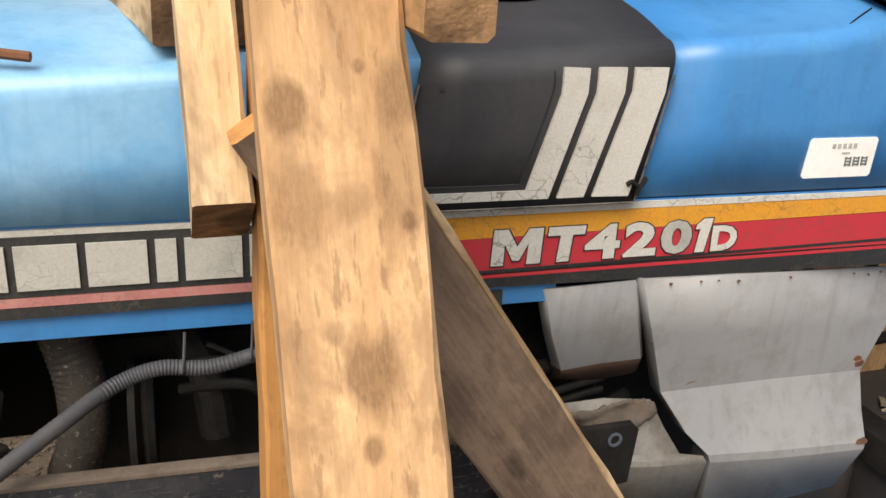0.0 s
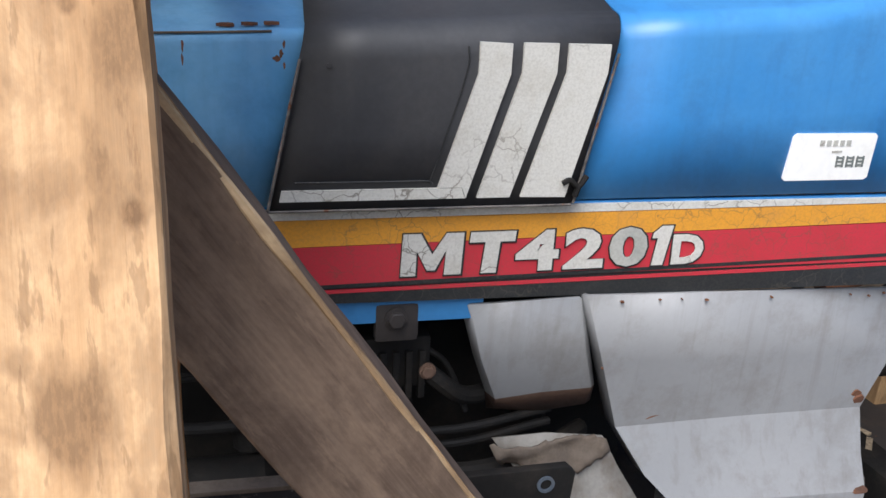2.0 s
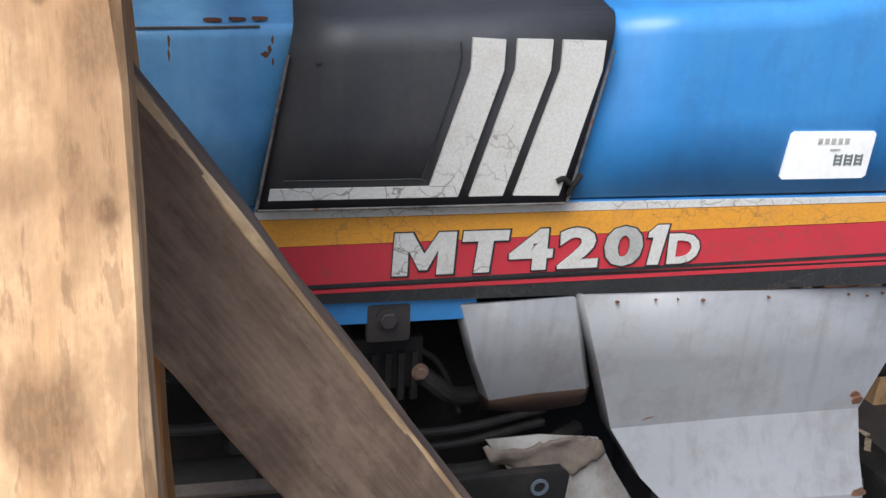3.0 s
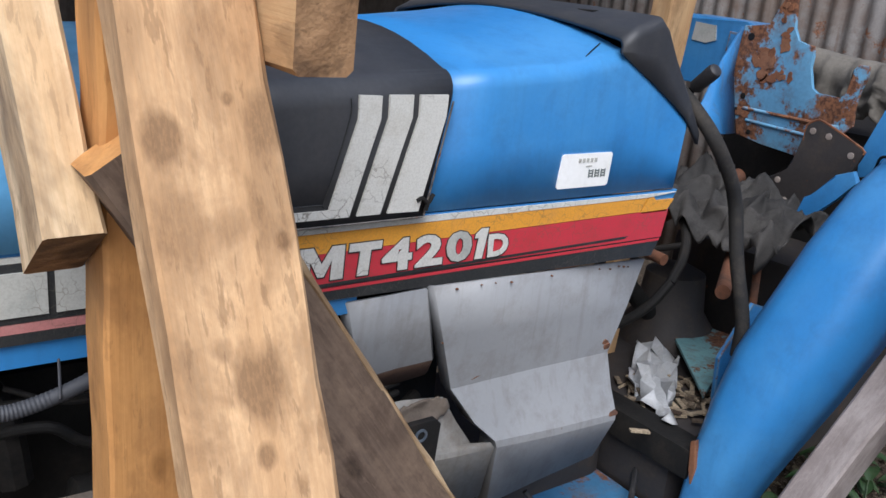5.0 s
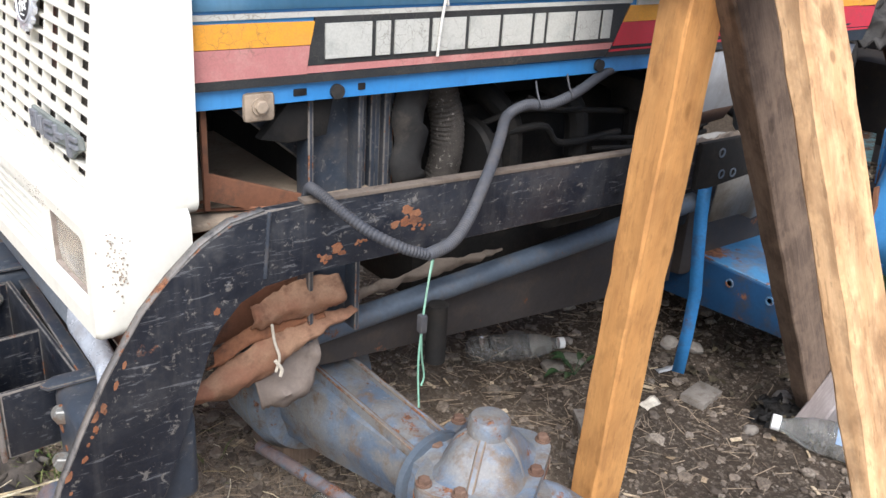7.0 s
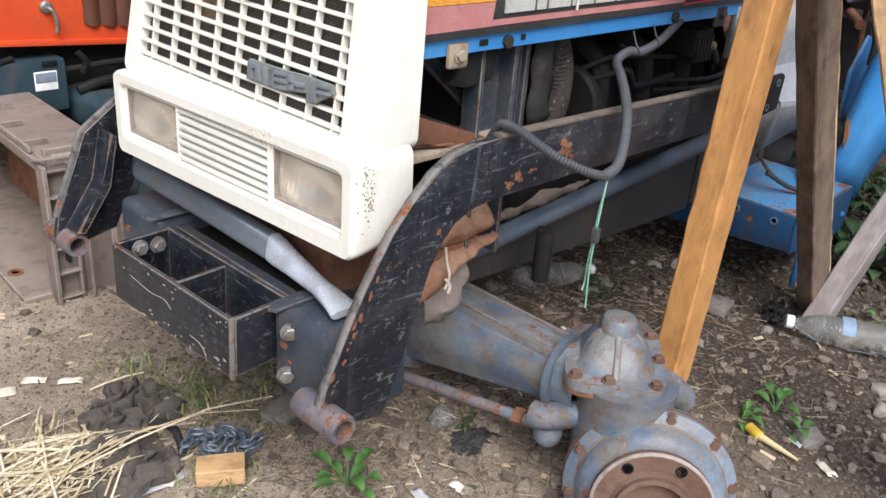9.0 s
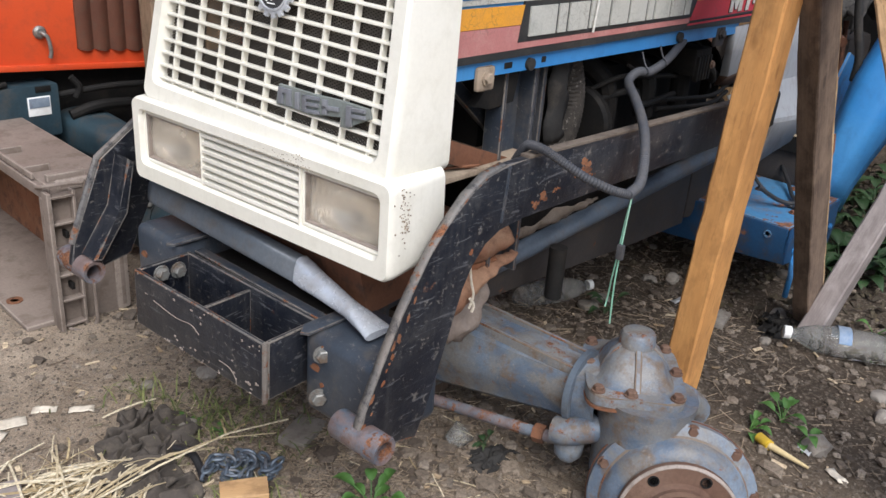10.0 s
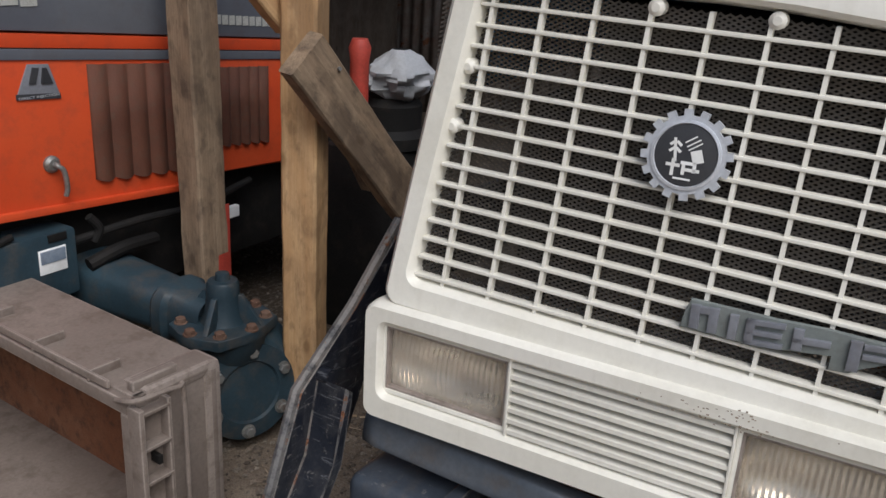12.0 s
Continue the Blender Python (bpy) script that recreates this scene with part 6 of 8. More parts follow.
# ---- tractor: platform, fender and controls ----
b = B()
prism(b, [(1.075, -0.108), (1.448, -0.112), (1.462, 0.25), (1.09, 0.25)], 0.265, 0.275, "xy", 0.003)
step = part("foot_platform", b, BLUE_WORN, tractor, "worn rusty blue foot platform")
b = B()
prism(b, [(1.066, 0.245), (1.075, 0.272), (1.446, 0.274), (1.452, 0.19), (1.425, 0.140), (1.25, 0.146), (1.068, 0.172)], -0.118, -0.110, "xz", 0.003)
part("platform_skirt", b, PLATFORM_BLUE, step)
b = B()
prism(b, [(-0.108, 0.272), (0.25, 0.276), (0.25, 0.150), (-0.112, 0.172)], 1.066, 1.075, "yz", 0.003)
part("platform_front", b, PLATFORM_BLUE, step)
for x, y in ((1.333, -0.081), (1.41, 0.01), (1.20, -0.07), (1.32, 0.08)):
    part("platform_bolt", hexhead(B(), (x, y, 0.275), (0, 0, 1), 0.010, 0.006), RUST, step)
for y in (-0.058, 0.05):
    part("skirt_hole", turned(B(), (1.066, y, 0.245), (-1, 0, 0), [(0.011, 0), (0.011, 0.002), (0.007, 0.002), (0.007, 0)], 14), BLUE_EDGE, step)
for x in (1.12, 1.40):
    part("skirt_bolt", hexhead(B(), (x, -0.118, 0.20), (0, -1, 0), 0.008, 0.005), BLUE_DIRTY, step)
b = hose(B(), [(1.14, 0.02, 0.34), (1.20, -0.02, 0.30), (1.25, -0.05, 0.288), (1.33, -0.01, 0.288), (1.40, 0.03, 0.30), (1.48, 0.09, 0.33)], 0.006, 8, 8)
part("cable", b, PLASTIC, step)
b = hose(B(), [(1.15, 0.06, 0.38), (1.19, 0.02, 0.32), (1.23, -0.04, 0.285), (1.225, -0.08, 0.281)], 0.005, 8, 8)
part("cable", b, PLASTIC, step)
# bent blue strap standing under the frame
b = B()
loft(b, [[(x, y, z), (x + 0.012, y - 0.024, z)] for x, y, z in ((0.845, 0.03, 0.56), (0.850, 0.03, 0.47), (0.864, 0.03, 0.38), (0.880, 0.028, 0.28), (0.876, 0.026, 0.18), (0.866, 0.024, 0.085))])
thicken(part("blue_strap", b, BLUE_DIRTY, tractor), 0.006)
b = hose(B(), [(1.13, -0.115, 0.19), (1.125, -0.125, 0.13), (1.14, -0.12, 0.055)], 0.008, 8, 6)
part("blue_hose", b, BLUE_DIRTY, tractor)

# rear fender: outline in side view, tapered to its foot
FEN = [(1.460, 0.255, -0.015, -0.098), (1.453, 0.33, -0.020, -0.115), (1.458, 0.43, -0.020, -0.147), (1.480, 0.53, -0.022, -0.183), (1.503, 0.63, -0.030, -0.220), (1.535, 0.73, -0.055, -0.250), (1.578, 0.83, -0.076, -0.272),
       (1.640, 0.93, -0.100, -0.295), (1.712, 1.015, -0.135, -0.312), (1.80, 1.09, -0.150, -0.335), (1.92, 1.17, -0.165, -0.365), (2.09, 1.22, -0.180, -0.395)]
rows = []
for x, z, yi, yo in FEN:
    mid, n = (yi + yo) / 2, 11
    row = []
    for k in range(n):
        t = k / (n - 1)
        bulge = 1 - (2 * t - 1) ** 4
        row.append((x + 0.05 * (1 - bulge) - 0.012 * bulge, yi + (yo - yi) * t, z - 0.03 * (1 - bulge) + 0.008 * bulge))
    rows.append([(row[0][0] + 0.10, yi + 0.012, row[0][2] - 0.05)] + row + [(row[-1][0] + 0.03, yo - 0.002, row[-1][2] - 0.02)])
fender = part("fender", loft(B(), rows), BLUE, tractor, "curved blue rear fender with scuffs")
thicken(fender, 0.005)
b = hose(B(), [(1.712, -0.122, 0.954), (1.665, -0.155, 0.985), (1.650, -0.21, 0.978), (1.664, -0.26, 0.966), (1.700, -0.300, 0.935)], 0.0025, 6, 5)
part("fender_seam", b, GRIME_SHADE, fender)
b = prism(B(), [(-0.062, 0.375), (-0.054, 0.40), (-0.048, 0.455), (-0.056, 0.46), (-0.066, 0.41)], 1.438, 1.450, "yz", 0.001)
part("rust_gash", b, ORANGE_RUST, fender)
lettering("chalk_mark", "MT", FILM_WHITE, (1.690, -0.3065, 0.965), 0.014, 0.032, fender, 0.0, 0.002)
# lever, hose and steering wheel
part("lever", rod(B(), (1.415, 0.09, 1.03), (1.401, 0.045, 1.071), 0.006), GRIME_SHADE, tractor)
b = turned(B(), (1.4025, 0.047, 1.069), (-0.008, -0.040, 0.033), [(0.009, 0), (0.0115, 0.004), (0.0125, 0.05), (0.0105, 0.055), (0.007, 0.057)], 18)
part("lever_grip", b, PLASTIC, tractor)
b = hose(B(), [(1.38, 0.075, 1.075), (1.39, 0.035, 1.042), (1.40, -0.008, 0.998), (1.455, -0.012, 0.935), (1.50, -0.005, 0.875), (1.52, -0.016, 0.775), (1.535, -0.040, 0.67), (1.54, -0.04, 0.60)], 0.0125, 12, 8)
part("rubber_tube", b, RUBBER, tractor)
b = B()
wc, wn = Vector((1.60, 0.36, 0.66)), Vector((-0.75, 0.0, 0.66)).normalized()
wm = frame_along(wc, wc + wn)
hose(b, [wm @ Vector((0.185 * math.cos(a), 0.185 * math.sin(a), 0)) for a in [2 * math.pi * k / 20 for k in range(21)]], 0.0105, 10, 4)
wheel = part("steering_wheel", b, GRIME_SHADE, tractor)
for a in (0.5, 2.6, 4.7):
    part("wheel_spoke", rod(B(), wc, wm @ Vector((0.18 * math.cos(a), 0.18 * math.sin(a), 0)), 0.007), GRIME_SHADE, wheel)
part("steering_column", rod(B(), wc - wn * 0.3, wc + wn * 0.02, 0.022), GRIME_SHADE, tractor)
# floor, gearbox and rear frame
part("gearbox", box(B(), (1.02, 0.16, 0.22), (1.46, 0.46, 0.42), None, 0.03), BROWN_PLATE, tractor)
part("axle_case", box(B(), (1.46, 0.0, 0.26), (2.4, 0.46, 0.42), None, 0.03), BROWN_PLATE, tractor)
part("gear_cover", box(B(), (1.98, 0.12, 0.40), (2.4, 0.48, 0.66), None, 0.03), BROWN_PLATE, tractor)
part("gear_tower", turned(B(), (1.86, 0.36, 0.40), (0, 0, 1), [(0.12, 0), (0.115, 0.05), (0.08, 0.10), (0.07, 0.19), (0.03, 0.21)], 20), BROWN_PLATE, tractor)
part("cross_bar", box(B(), (1.44, -0.05, 0.375), (1.50, 0.35, 0.435), None, 0.006), GRIME_SHADE, tractor)
b = B()
prism(b, [(1.60, 0.05), (1.88, 0.185), (1.94, 0.215), (1.925, 0.30), (1.90, 0.335), (1.86, 0.345), (1.80, 0.29)], 0.455, 0.463, "xy", 0.002)
part("pedal_plate", b, PALE_RUSTED, tractor, "rusted pale green-blue plate")
part("pedal_post", rod(B(), (1.80, 0.21, 0.41), (1.80, 0.21, 0.456), 0.012), RUST, tractor)
b = B()
prism(b, [(1.60, 0.40), (1.58, 0.56), (1.66, 0.66), (1.78, 0.62), (1.80, 0.42)], 0.02, 0.03, "xz", 0.003)
part("rear_panel", b, BLUE_DIRTY, tractor)
for p0, p1, r in (((1.55, 0.02, 0.70), (2.0, 0.30, 0.74), 0.014), ((1.50, 0.42, 0.62), (2.1, 0.40, 0.80), 0.02), ((1.72, 0.05, 0.5), (1.74, 0.08, 0.74), 0.008), ((1.6, 0.2, 0.70), (1.6, 0.55, 0.72), 0.012)):
    part("linkage_rod", rod(B(), p0, p1, r), RUST, tractor)
b = B()
prism(b, [(0.437, 1.163), (0.366, 1.169), (0.358, 1.202), (0.337, 1.238), (0.312, 1.236), (0.307, 1.168), (0.290, 1.139), (0.249, 1.134), (0.244, 1.112), (0.249, 1.087), (0.234, 1.040), (0.218, 1.031), (0.160, 1.028), (0.147, 1.045), (0.146, 1.094), (0.136, 1.107), (0.113, 1.106), (0.111, 1.080),
          (0.124, 1.055), (0.125, 1.018), (0.120, 0.976), (0.161, 0.930), (0.236, 0.886), (0.334, 0.896), (0.405, 0.906), (0.441, 1.022), (0.445, 1.089)], 2.060, 2.070, "yz", 0.003)
seat = part("seat_bracket", b, SEAT_BLUE, tractor, "rusted pale blue seat bracket")
for y, z, r in ((0.412, 1.139, 0.009), (0.405, 1.000, 0.007), (0.418, 0.965, 0.006), (0.372, 0.918, 0.006), (0.42, 0.93, 0.006)):
    part("bracket_hole", turned(B(), (2.061, y, z), (-1, 0, 0), [(r, 0), (r, 0.0025), (r * 0.6, 0.003), (0.0005, 0.003)], 14), GRIME_SHADE, seat)
for y0, y1, z0, z1 in ((0.40, 0.15, 0.972, 0.968), (0.385, 0.17, 0.945, 0.936)):
    part("pressed_rib", hose(B(), [(2.060, y0, z0), (2.058, (y0 + y1) / 2, (z0 + z1) / 2), (2.060, y1, z1)], 0.004, 8, 5), SEAT_BLUE, seat)
for k, (y, z, r) in enumerate(((0.345, 1.10, 0.034), (0.325, 1.150, 0.018), (0.37, 1.055, 0.026), (0.31, 1.06, 0.016), (0.40, 0.955, 0.014), (0.33, 1.205, 0.012))):
    rn = random.Random(500 + k)
    for q in range(6):
        patch("rust_patch", (2.0588 - 0.00015 * q, y + rn.gauss(0, r * 0.6), z + rn.gauss(0, r * 0.6)), (-1, 0, 0), r * rn.uniform(0.3, 0.7), 700 + k * 10 + q, ORANGE_RUST, seat, rn.uniform(0.8, 1.6), rn.uniform(0, 90))
# folded side of the bracket, running forwards
b = B()
loft(b, [[(2.062, 0.440, 1.160), (2.062, 0.444, 1.050), (2.062, 0.408, 0.908)], [(1.92, 0.378, 1.085), (1.92, 0.372, 1.010), (1.92, 0.335, 0.924)], [(1.79, 0.316, 0.995), (1.79, 0.300, 0.970), (1.79, 0.262, 0.942)]])
thicken(part("seat_side", b, BLUE_DIRTY, tractor), 0.005)
# far fender with the worn label
b = B()
prism(b, [(0.80, 0.985), (0.80, 1.176), (0.60, 1.168), (0.56, 1.160), (0.56, 1.06), (0.62, 0.985)], 2.30, 2.42, "yz", 0.012)
far_fender = part("far_fender", b, BLUE, tractor)
b = B()
prism(b, [(0.645, 1.085), (0.640, 1.140), (0.585, 1.134), (0.590, 1.085)], 2.285, 2.302, "yz", 0.006)
part("fender_recess", b, BLUE_DIRTY, far_fender)
part("worn_label", prism(B(), [(0.770, 1.105), (0.765, 1.155), (0.695, 1.150), (0.688, 1.110), (0.720, 1.100)], 2.296, 2.3005, "yz"), FILM_GREY, far_fender)
b = B()
prism(b, [(0.149, 0.977), (0.130, 0.991), (0.110, 0.990), (0.022, 0.954), (0.015, 0.941), (0.029, 0.909), (0.065, 0.852), (0.081, 0.812), (0.110, 0.766), (0.177, 0.787), (0.211, 0.853), (0.170, 0.877), (0.168, 0.896), (0.151, 0.943)], 1.930, 1.940, "yz", 0.003)
dk = part("dark_bracket", b, BROWN_PLATE, tractor, "dark brown bracket plate with holes")
# holes are closed tan discs, coloured for the light showing through
for y, z in ((0.132, 0.968), (0.095, 0.963), (0.040, 0.934), (0.190, 0.850), (0.165, 0.81)):
    part("bracket_hole", turned(B(), (1.931, y, z), (-1, 0, 0), [(0.007, 0), (0.007, 0.0025), (0.004, 0.003), (0.0005, 0.003)], 12), TAN_EDGE, dk)
part("worn_rim", hose(B(), [(1.932, 0.150, 0.945), (1.932, 0.149, 0.977), (1.932, 0.130, 0.9905), (1.932, 0.110, 0.9895), (1.932, 0.022, 0.953), (1.932, 0.016, 0.941)], 0.0026, 6, 2), ORANGE_RUST, dk)
b = B()
prism(b, [(0.028, 1.027), (-0.031, 0.970), (0.000, 0.90), (0.054, 0.881), (0.060, 0.93)], 2.000, 2.010, "yz", 0.002)
part("blue_gusset", b, BLUE, tractor)
b = B()
prism(b, [(0.010, 0.91), (-0.005, 0.885), (0.035, 0.850), (0.072, 0.800), (0.115, 0.79), (0.102, 0.835), (0.075, 0.850), (0.045, 0.895)], 1.895, 1.912, "yz", 0.004)
part("blue_hinge", b, BLUE, tractor)
part("red_bar", rod(B(), (2.40, 0.135, 1.070), (2.40, -0.20, 1.015), 0.014), REDPAINT, tractor)
part("rear_linkage", box(B(), (2.2, -0.05, 0.55), (2.7, 0.55, 0.95), None, 0.03), GRIME_SHADE, tractor)


def drape(name, origin, size, fold, mat, parent, seed, n=60, label=""):
    """Slack cloth thrown over something: a rumpled sheet."""
    rows = []
    ox, oy, oz = origin
    for i in range(n):
        r = []
        for j in range(n):
            u, v = i / (n - 1) - 0.5, j / (n - 1) - 0.5
            p = Vector((u * 4 + seed, v * 7, seed * 0.3))
            d = noise.noise(p) * fold + noise.noise(p * 2.6) * fold * 0.5 + abs(noise.noise(p * 1.3 + Vector((5, 5, 5)))) * fold
            d += fold * 0.45 * (1 - abs(math.sin((u * 0.5 + v * 0.9) * 20 + 1.6 * noise.noise(p * 0.6))))
            r.append((ox + u * size[0] + noise.noise(p * 1.7 + Vector((1, 9, 2))) * fold * 0.6, oy + v * size[1] + noise.noise(p * 1.5 + Vector((4, 2, 7))) * fold * 0.6, oz + d - size[2] * (u * u + v * v) * 2))
        rows.append(r)
    ob = part(name, loft(B(), rows), mat, parent, label, True, 150) if parent else None
    return thicken(ob, 0.004)


drape("torn_seat_cover", (1.82, 0.235, 0.815), (0.30, 0.42, 0.10), 0.050, SEAT_CLOTH, tractor, 2.0, label="torn dirty canvas seat cover")


def hung_canvas():
    """Torn seat canvas hanging in broad folds from the bracket."""
    rows = []
    for i in range(25):
        t = i / 24
        r = []
        for j in range(15):
            w = j / 14
            y = 0.31 - 0.275 * t + 0.01 * w
            fold = 0.030 * abs(math.sin(t * 13 + 0.8 * math.sin(w * 3))) + 0.02 * noise.noise(Vector((t * 11, w * 6, 2)))
            drop = 0.16 + 0.05 * math.sin(t * 7) + 0.012 * noise.noise(Vector((t * 25, 0, 4)))
            z = 1.128 - 0.035 * t - drop * w
            r.append((2.13 + fold * (0.4 + w) + 0.05 * max(0.0, 0.2 - w) / 0.2, y, z + 0.018 * math.sin(math.pi * min(1, w * 4))))
        rows.append(r)
    return thicken(part("hung_canvas", loft(B(), rows), CANVAS, tractor, "grey torn canvas hanging in folds", True, 120), 0.004)


hung_canvas()

# ---- timber trestle beside the tractor ----
trestle = thing("timber_trestle", "nailed trestle of sawn pine and old boards", "trestle", (0.55, -0.3, 0.02))
timber("front_leg", (0.470, -0.758, -0.007), (0.4185, -0.172, 1.443), 0.095, 0.038, PINE_LEG, trestle, (0, -1, 0), "pale pine board with knots and stains", 0.004, None, 3)
timber("back_post", (0.442, -0.148, 0.0), (0.427, -0.216, 1.45), 0.080, 0.058, CEDAR, trestle, (0, -1, 0), "orange sawn cedar post", 0.004, None, 4)
DA, DB = Vector((1.140, -0.195, 0.0)), Vector((0.411, -0.238, 1.077))
timber("slanted_board", DA, DB, 0.095, 0.042, WOOD_DARK, trestle, (0, -1, 0), "dark weathered slanted board", 0.003, CEDAR, 5)
dm = frame_along(DA, DB, (0, -1, 0))
sx = 1 if dm.col[0].x > 0 else -1
eo = dm.col[0].xyz * sx * 0.0452 + dm.col[1].xyz * 0.0202
timber("sawn_edge", DA + eo, DB + eo, 0.006, 0.004, PINE_PALE, trestle, (0, -1, 0), "pale sawn edge", 0.0015, None, 8)
hp, hd = Vector((0.367, -0.212, 0.982)), Vector((-0.017, 0.548, 0.836)).normalized()
timber("hanging_plank", hp, hp + hd * 0.60, 0.042, 0.092, PINE_PALE, trestle, (0, -0.836, 0.548), "pale plank with a sawn lower end", 0.003, END_GRAIN, 6)
timber("cross_beam", (0.4985, -0.356, 1.183), (0.51, 0.95, 1.240), 0.045, 0.104, PINE, trestle, (0, 0, 1), "short pine beam with a rough end", 0.004, END_GRAIN, 7)

side_trestle = thing("timber_brace", "grey weathered brace leaning on the ground", "brace", (1.03, -0.235, 0.02))
part("nail_head", rod(B(), (1.36, -0.330, 0.47), (1.36, -0.334, 0.472), 0.004, seg=8), RUST, side_trestle)
timber("brace_bar", (1.02, -0.238, 0.02), (1.93, -0.395, 1.20), 0.062, 0.058, WOOD_GREY, side_trestle, (0, -1, 0), "", 0.004, None, 9)
rpost = thing("timber_post", "orange sawn post standing in the yard", "post", (1.46, -0.455, 0.02))
timber("post_shaft", (1.455, -0.455, 0.0), (1.500, -0.47, 1.5), 0.075, 0.075, CEDAR, rpost, (0, -1, 0), "", 0.004, None, 10)
for k, (p0, p1, w, d, mt) in enumerate((((1.640, 0.375, 0.42), (1.562, 0.215, 1.6), 0.070, 0.05, PINE), ((1.3, 0.95, 1.30), (3.0, 0.95, 1.34), 0.04, 0.07, PINE), ((2.2, -0.5, 1.36), (2.2, 1.0, 1.38), 0.04, 0.08, PINE), ((2.15, -0.7, 1.50), (2.25, -0.30, 1.25), 0.04, 0.08, PINE))):
    e = thing("shed_timber", "sawn timber of the shed frame behind the tractor", "timber", p0, "shed timbers")
    timber("timber_length", p0, p1, w, d, mt, e, (0, 0, 1) if k else (0, -1, 0), "", 0.003, END_GRAIN, 30 + k)

# timbers lying on the bonnet
for k, (p0, p1, w, h) in enumerate((((0.376, 0.024, 1.128), (0.218, 0.790, 1.176), 0.105, 0.092), ((0.372, 0.045, 1.222), (0.205, 0.80, 1.268), 0.10, 0.090))):
    e = thing("timber_block", "sawn timber block resting on the bonnet", "timber", p0, "timbers on the bonnet")
    timber("block_body", p0, p1, w, h, PINE_PALE, e, (0, 0, 1), "", 0.004, END_GRAIN, 40 + k)
for k, pts in enumerate(([(0.02, 0.02, 1.070), (0.06, 0.015, 1.074), (0.10, 0.0, 1.070)], [(0.09, 0.035, 1.079), (0.15, 0.022, 1.078), (0.22, 0.010, 1.072)])):
    solo("rusty_spike", hose(B(), pts, 0.005, 7, 5), RUST, "rusty steel spike lying on the bonnet", "spike", "spikes on the bonnet", "", pts[0])

# ---- orange tractor beyond ----
OY = 1.60
orange = thing("tractor", "orange tractor with charcoal top band, wheels taken off", "tractor", (0.2, 1.9, 0.02))
b = B()
prism(b, [(-0.75, 0.515), (-0.262, 0.508), (-0.262, 0.835), (-0.75, 0.86)], OY, OY + 0.5, "xz", 0.012)
front_panel = part("front_panel", b, ORANGE, orange)
for k in range(5):
    z = 0.55 + k * 0.056
    part("vent_slot", box(B(), (-0.40, OY - 0.002, z), (-0.285, OY + 0.01, z + 0.026), None, 0.004), GRIME_SHADE, front_panel)
b = B()
prism(b, [(-0.256, 0.507), (0.245, 0.470), (0.30, 0.505), (0.80, 0.455), (0.80, 0.735), (0.35, 0.775), (-0.256, 0.830)], OY, OY + 0.5, "xz", 0.010)
panel = part("bonnet_side", b, ORANGE, orange)
b = B()
prism(b, [(-0.256, 0.522), (0.24, 0.486), (0.24, 0.47), (-0.256, 0.505)], OY - 0.012, OY + 0.01, "xz", 0.006)
part("bonnet_lip", b, ORANGE, panel)
part("grey_stripe", prism(B(), [(-0.75, 0.862), (0.80, 0.737), (0.80, 0.757), (-0.75, 0.884)], OY - 0.004, OY + 0.5, "xz", 0.002), CHARCOAL, orange)
part("orange_stripe", prism(B(), [(-0.75, 0.886), (0.80, 0.759), (0.80, 0.786), (-0.75, 0.913)], OY - 0.002, OY + 0.5, "xz", 0.002), ORANGE, orange)
top = part("charcoal_band", prism(B(), [(-0.75, 0.915), (0.80, 0.788), (0.80, 0.97), (-0.75, 1.10)], OY, OY + 0.5, "xz", 0.015), CHARCOAL, orange)
for x0, z0, n, w, h in ((0.375, 0.853, 11, 0.018, 0.022), (-0.20, 0.918, 3, 0.035, 0.038)):
    for k in range(n):
        x = x0 + k * (w + 0.005)
        z = z0 - (x - x0) * 0.082
        part("name_bar", box(B(), (x, OY - 0.002, z), (x + w, OY + 0.001, z + h)), FILM_GREY, top)


def louvre_panel(x0, x1, zt, zb, n):
    """Vertical rolls of perforated brown sheet."""
    b = B()
    rows = []
    m = n * 8
    for i in range(m + 1):
        x = x0 + (x1 - x0) * i / m
        w = 0.010 * abs(math.sin(math.pi * i / 8)) + 0.002
        dz = -0.075 * (x - x0)
        sc = 0.006 * abs(math.sin(math.pi * i / 8))
        rows.append([(x, OY - w, zt + dz), (x, OY - w, (zt + zb) / 2 + dz), (x, OY - w, zb + dz * 1.2 - sc), (x, OY + 0.004, zb + dz * 1.2)])
    ob = part("vent_screen", loft(b, rows), LOUVRE, panel, "brown ribbed vent screen")
    return thicken(ob, 0.003)


louvre_panel(0.012, 0.262, 0.792, 0.545, 5)
louvre_panel(0.382, 0.555, 0.752, 0.560, 5)
b = B()
hose(b, [(-0.09, OY - 0.004, 0.598), (-0.088, OY - 0.02, 0.597), (-0.078, OY - 0.024, 0.585), (-0.072, OY - 0.022, 0.55), (-0.074, OY - 0.018, 0.53)], 0.0055, 10, 6)
turned(b, (-0.09, OY, 0.598), (0, -1, 0), [(0.018, 0), (0.018, 0.006), (0.012, 0.012)], 18)
part("latch_handle", b, BOLT, panel, "chrome bonnet latch")
logo = part("emblem_plate", prism(B(), [(-0.147, 0.745), (-0.055, 0.738), (-0.075, 0.800), (-0.120, 0.803)], OY - 0.003, OY + 0.002, "xz", 0.001), GREYPLATE, panel)
for q in ([(-0.122, 0.765), (-0.108, 0.764), (-0.098, 0.795), (-0.112, 0.796)], [(-0.096, 0.763), (-0.070, 0.761), (-0.082, 0.794), (-0.090, 0.794)]):
    part("emblem_bar", prism(B(), q, OY - 0.006, OY - 0.002, "xz"), BLACK, panel)
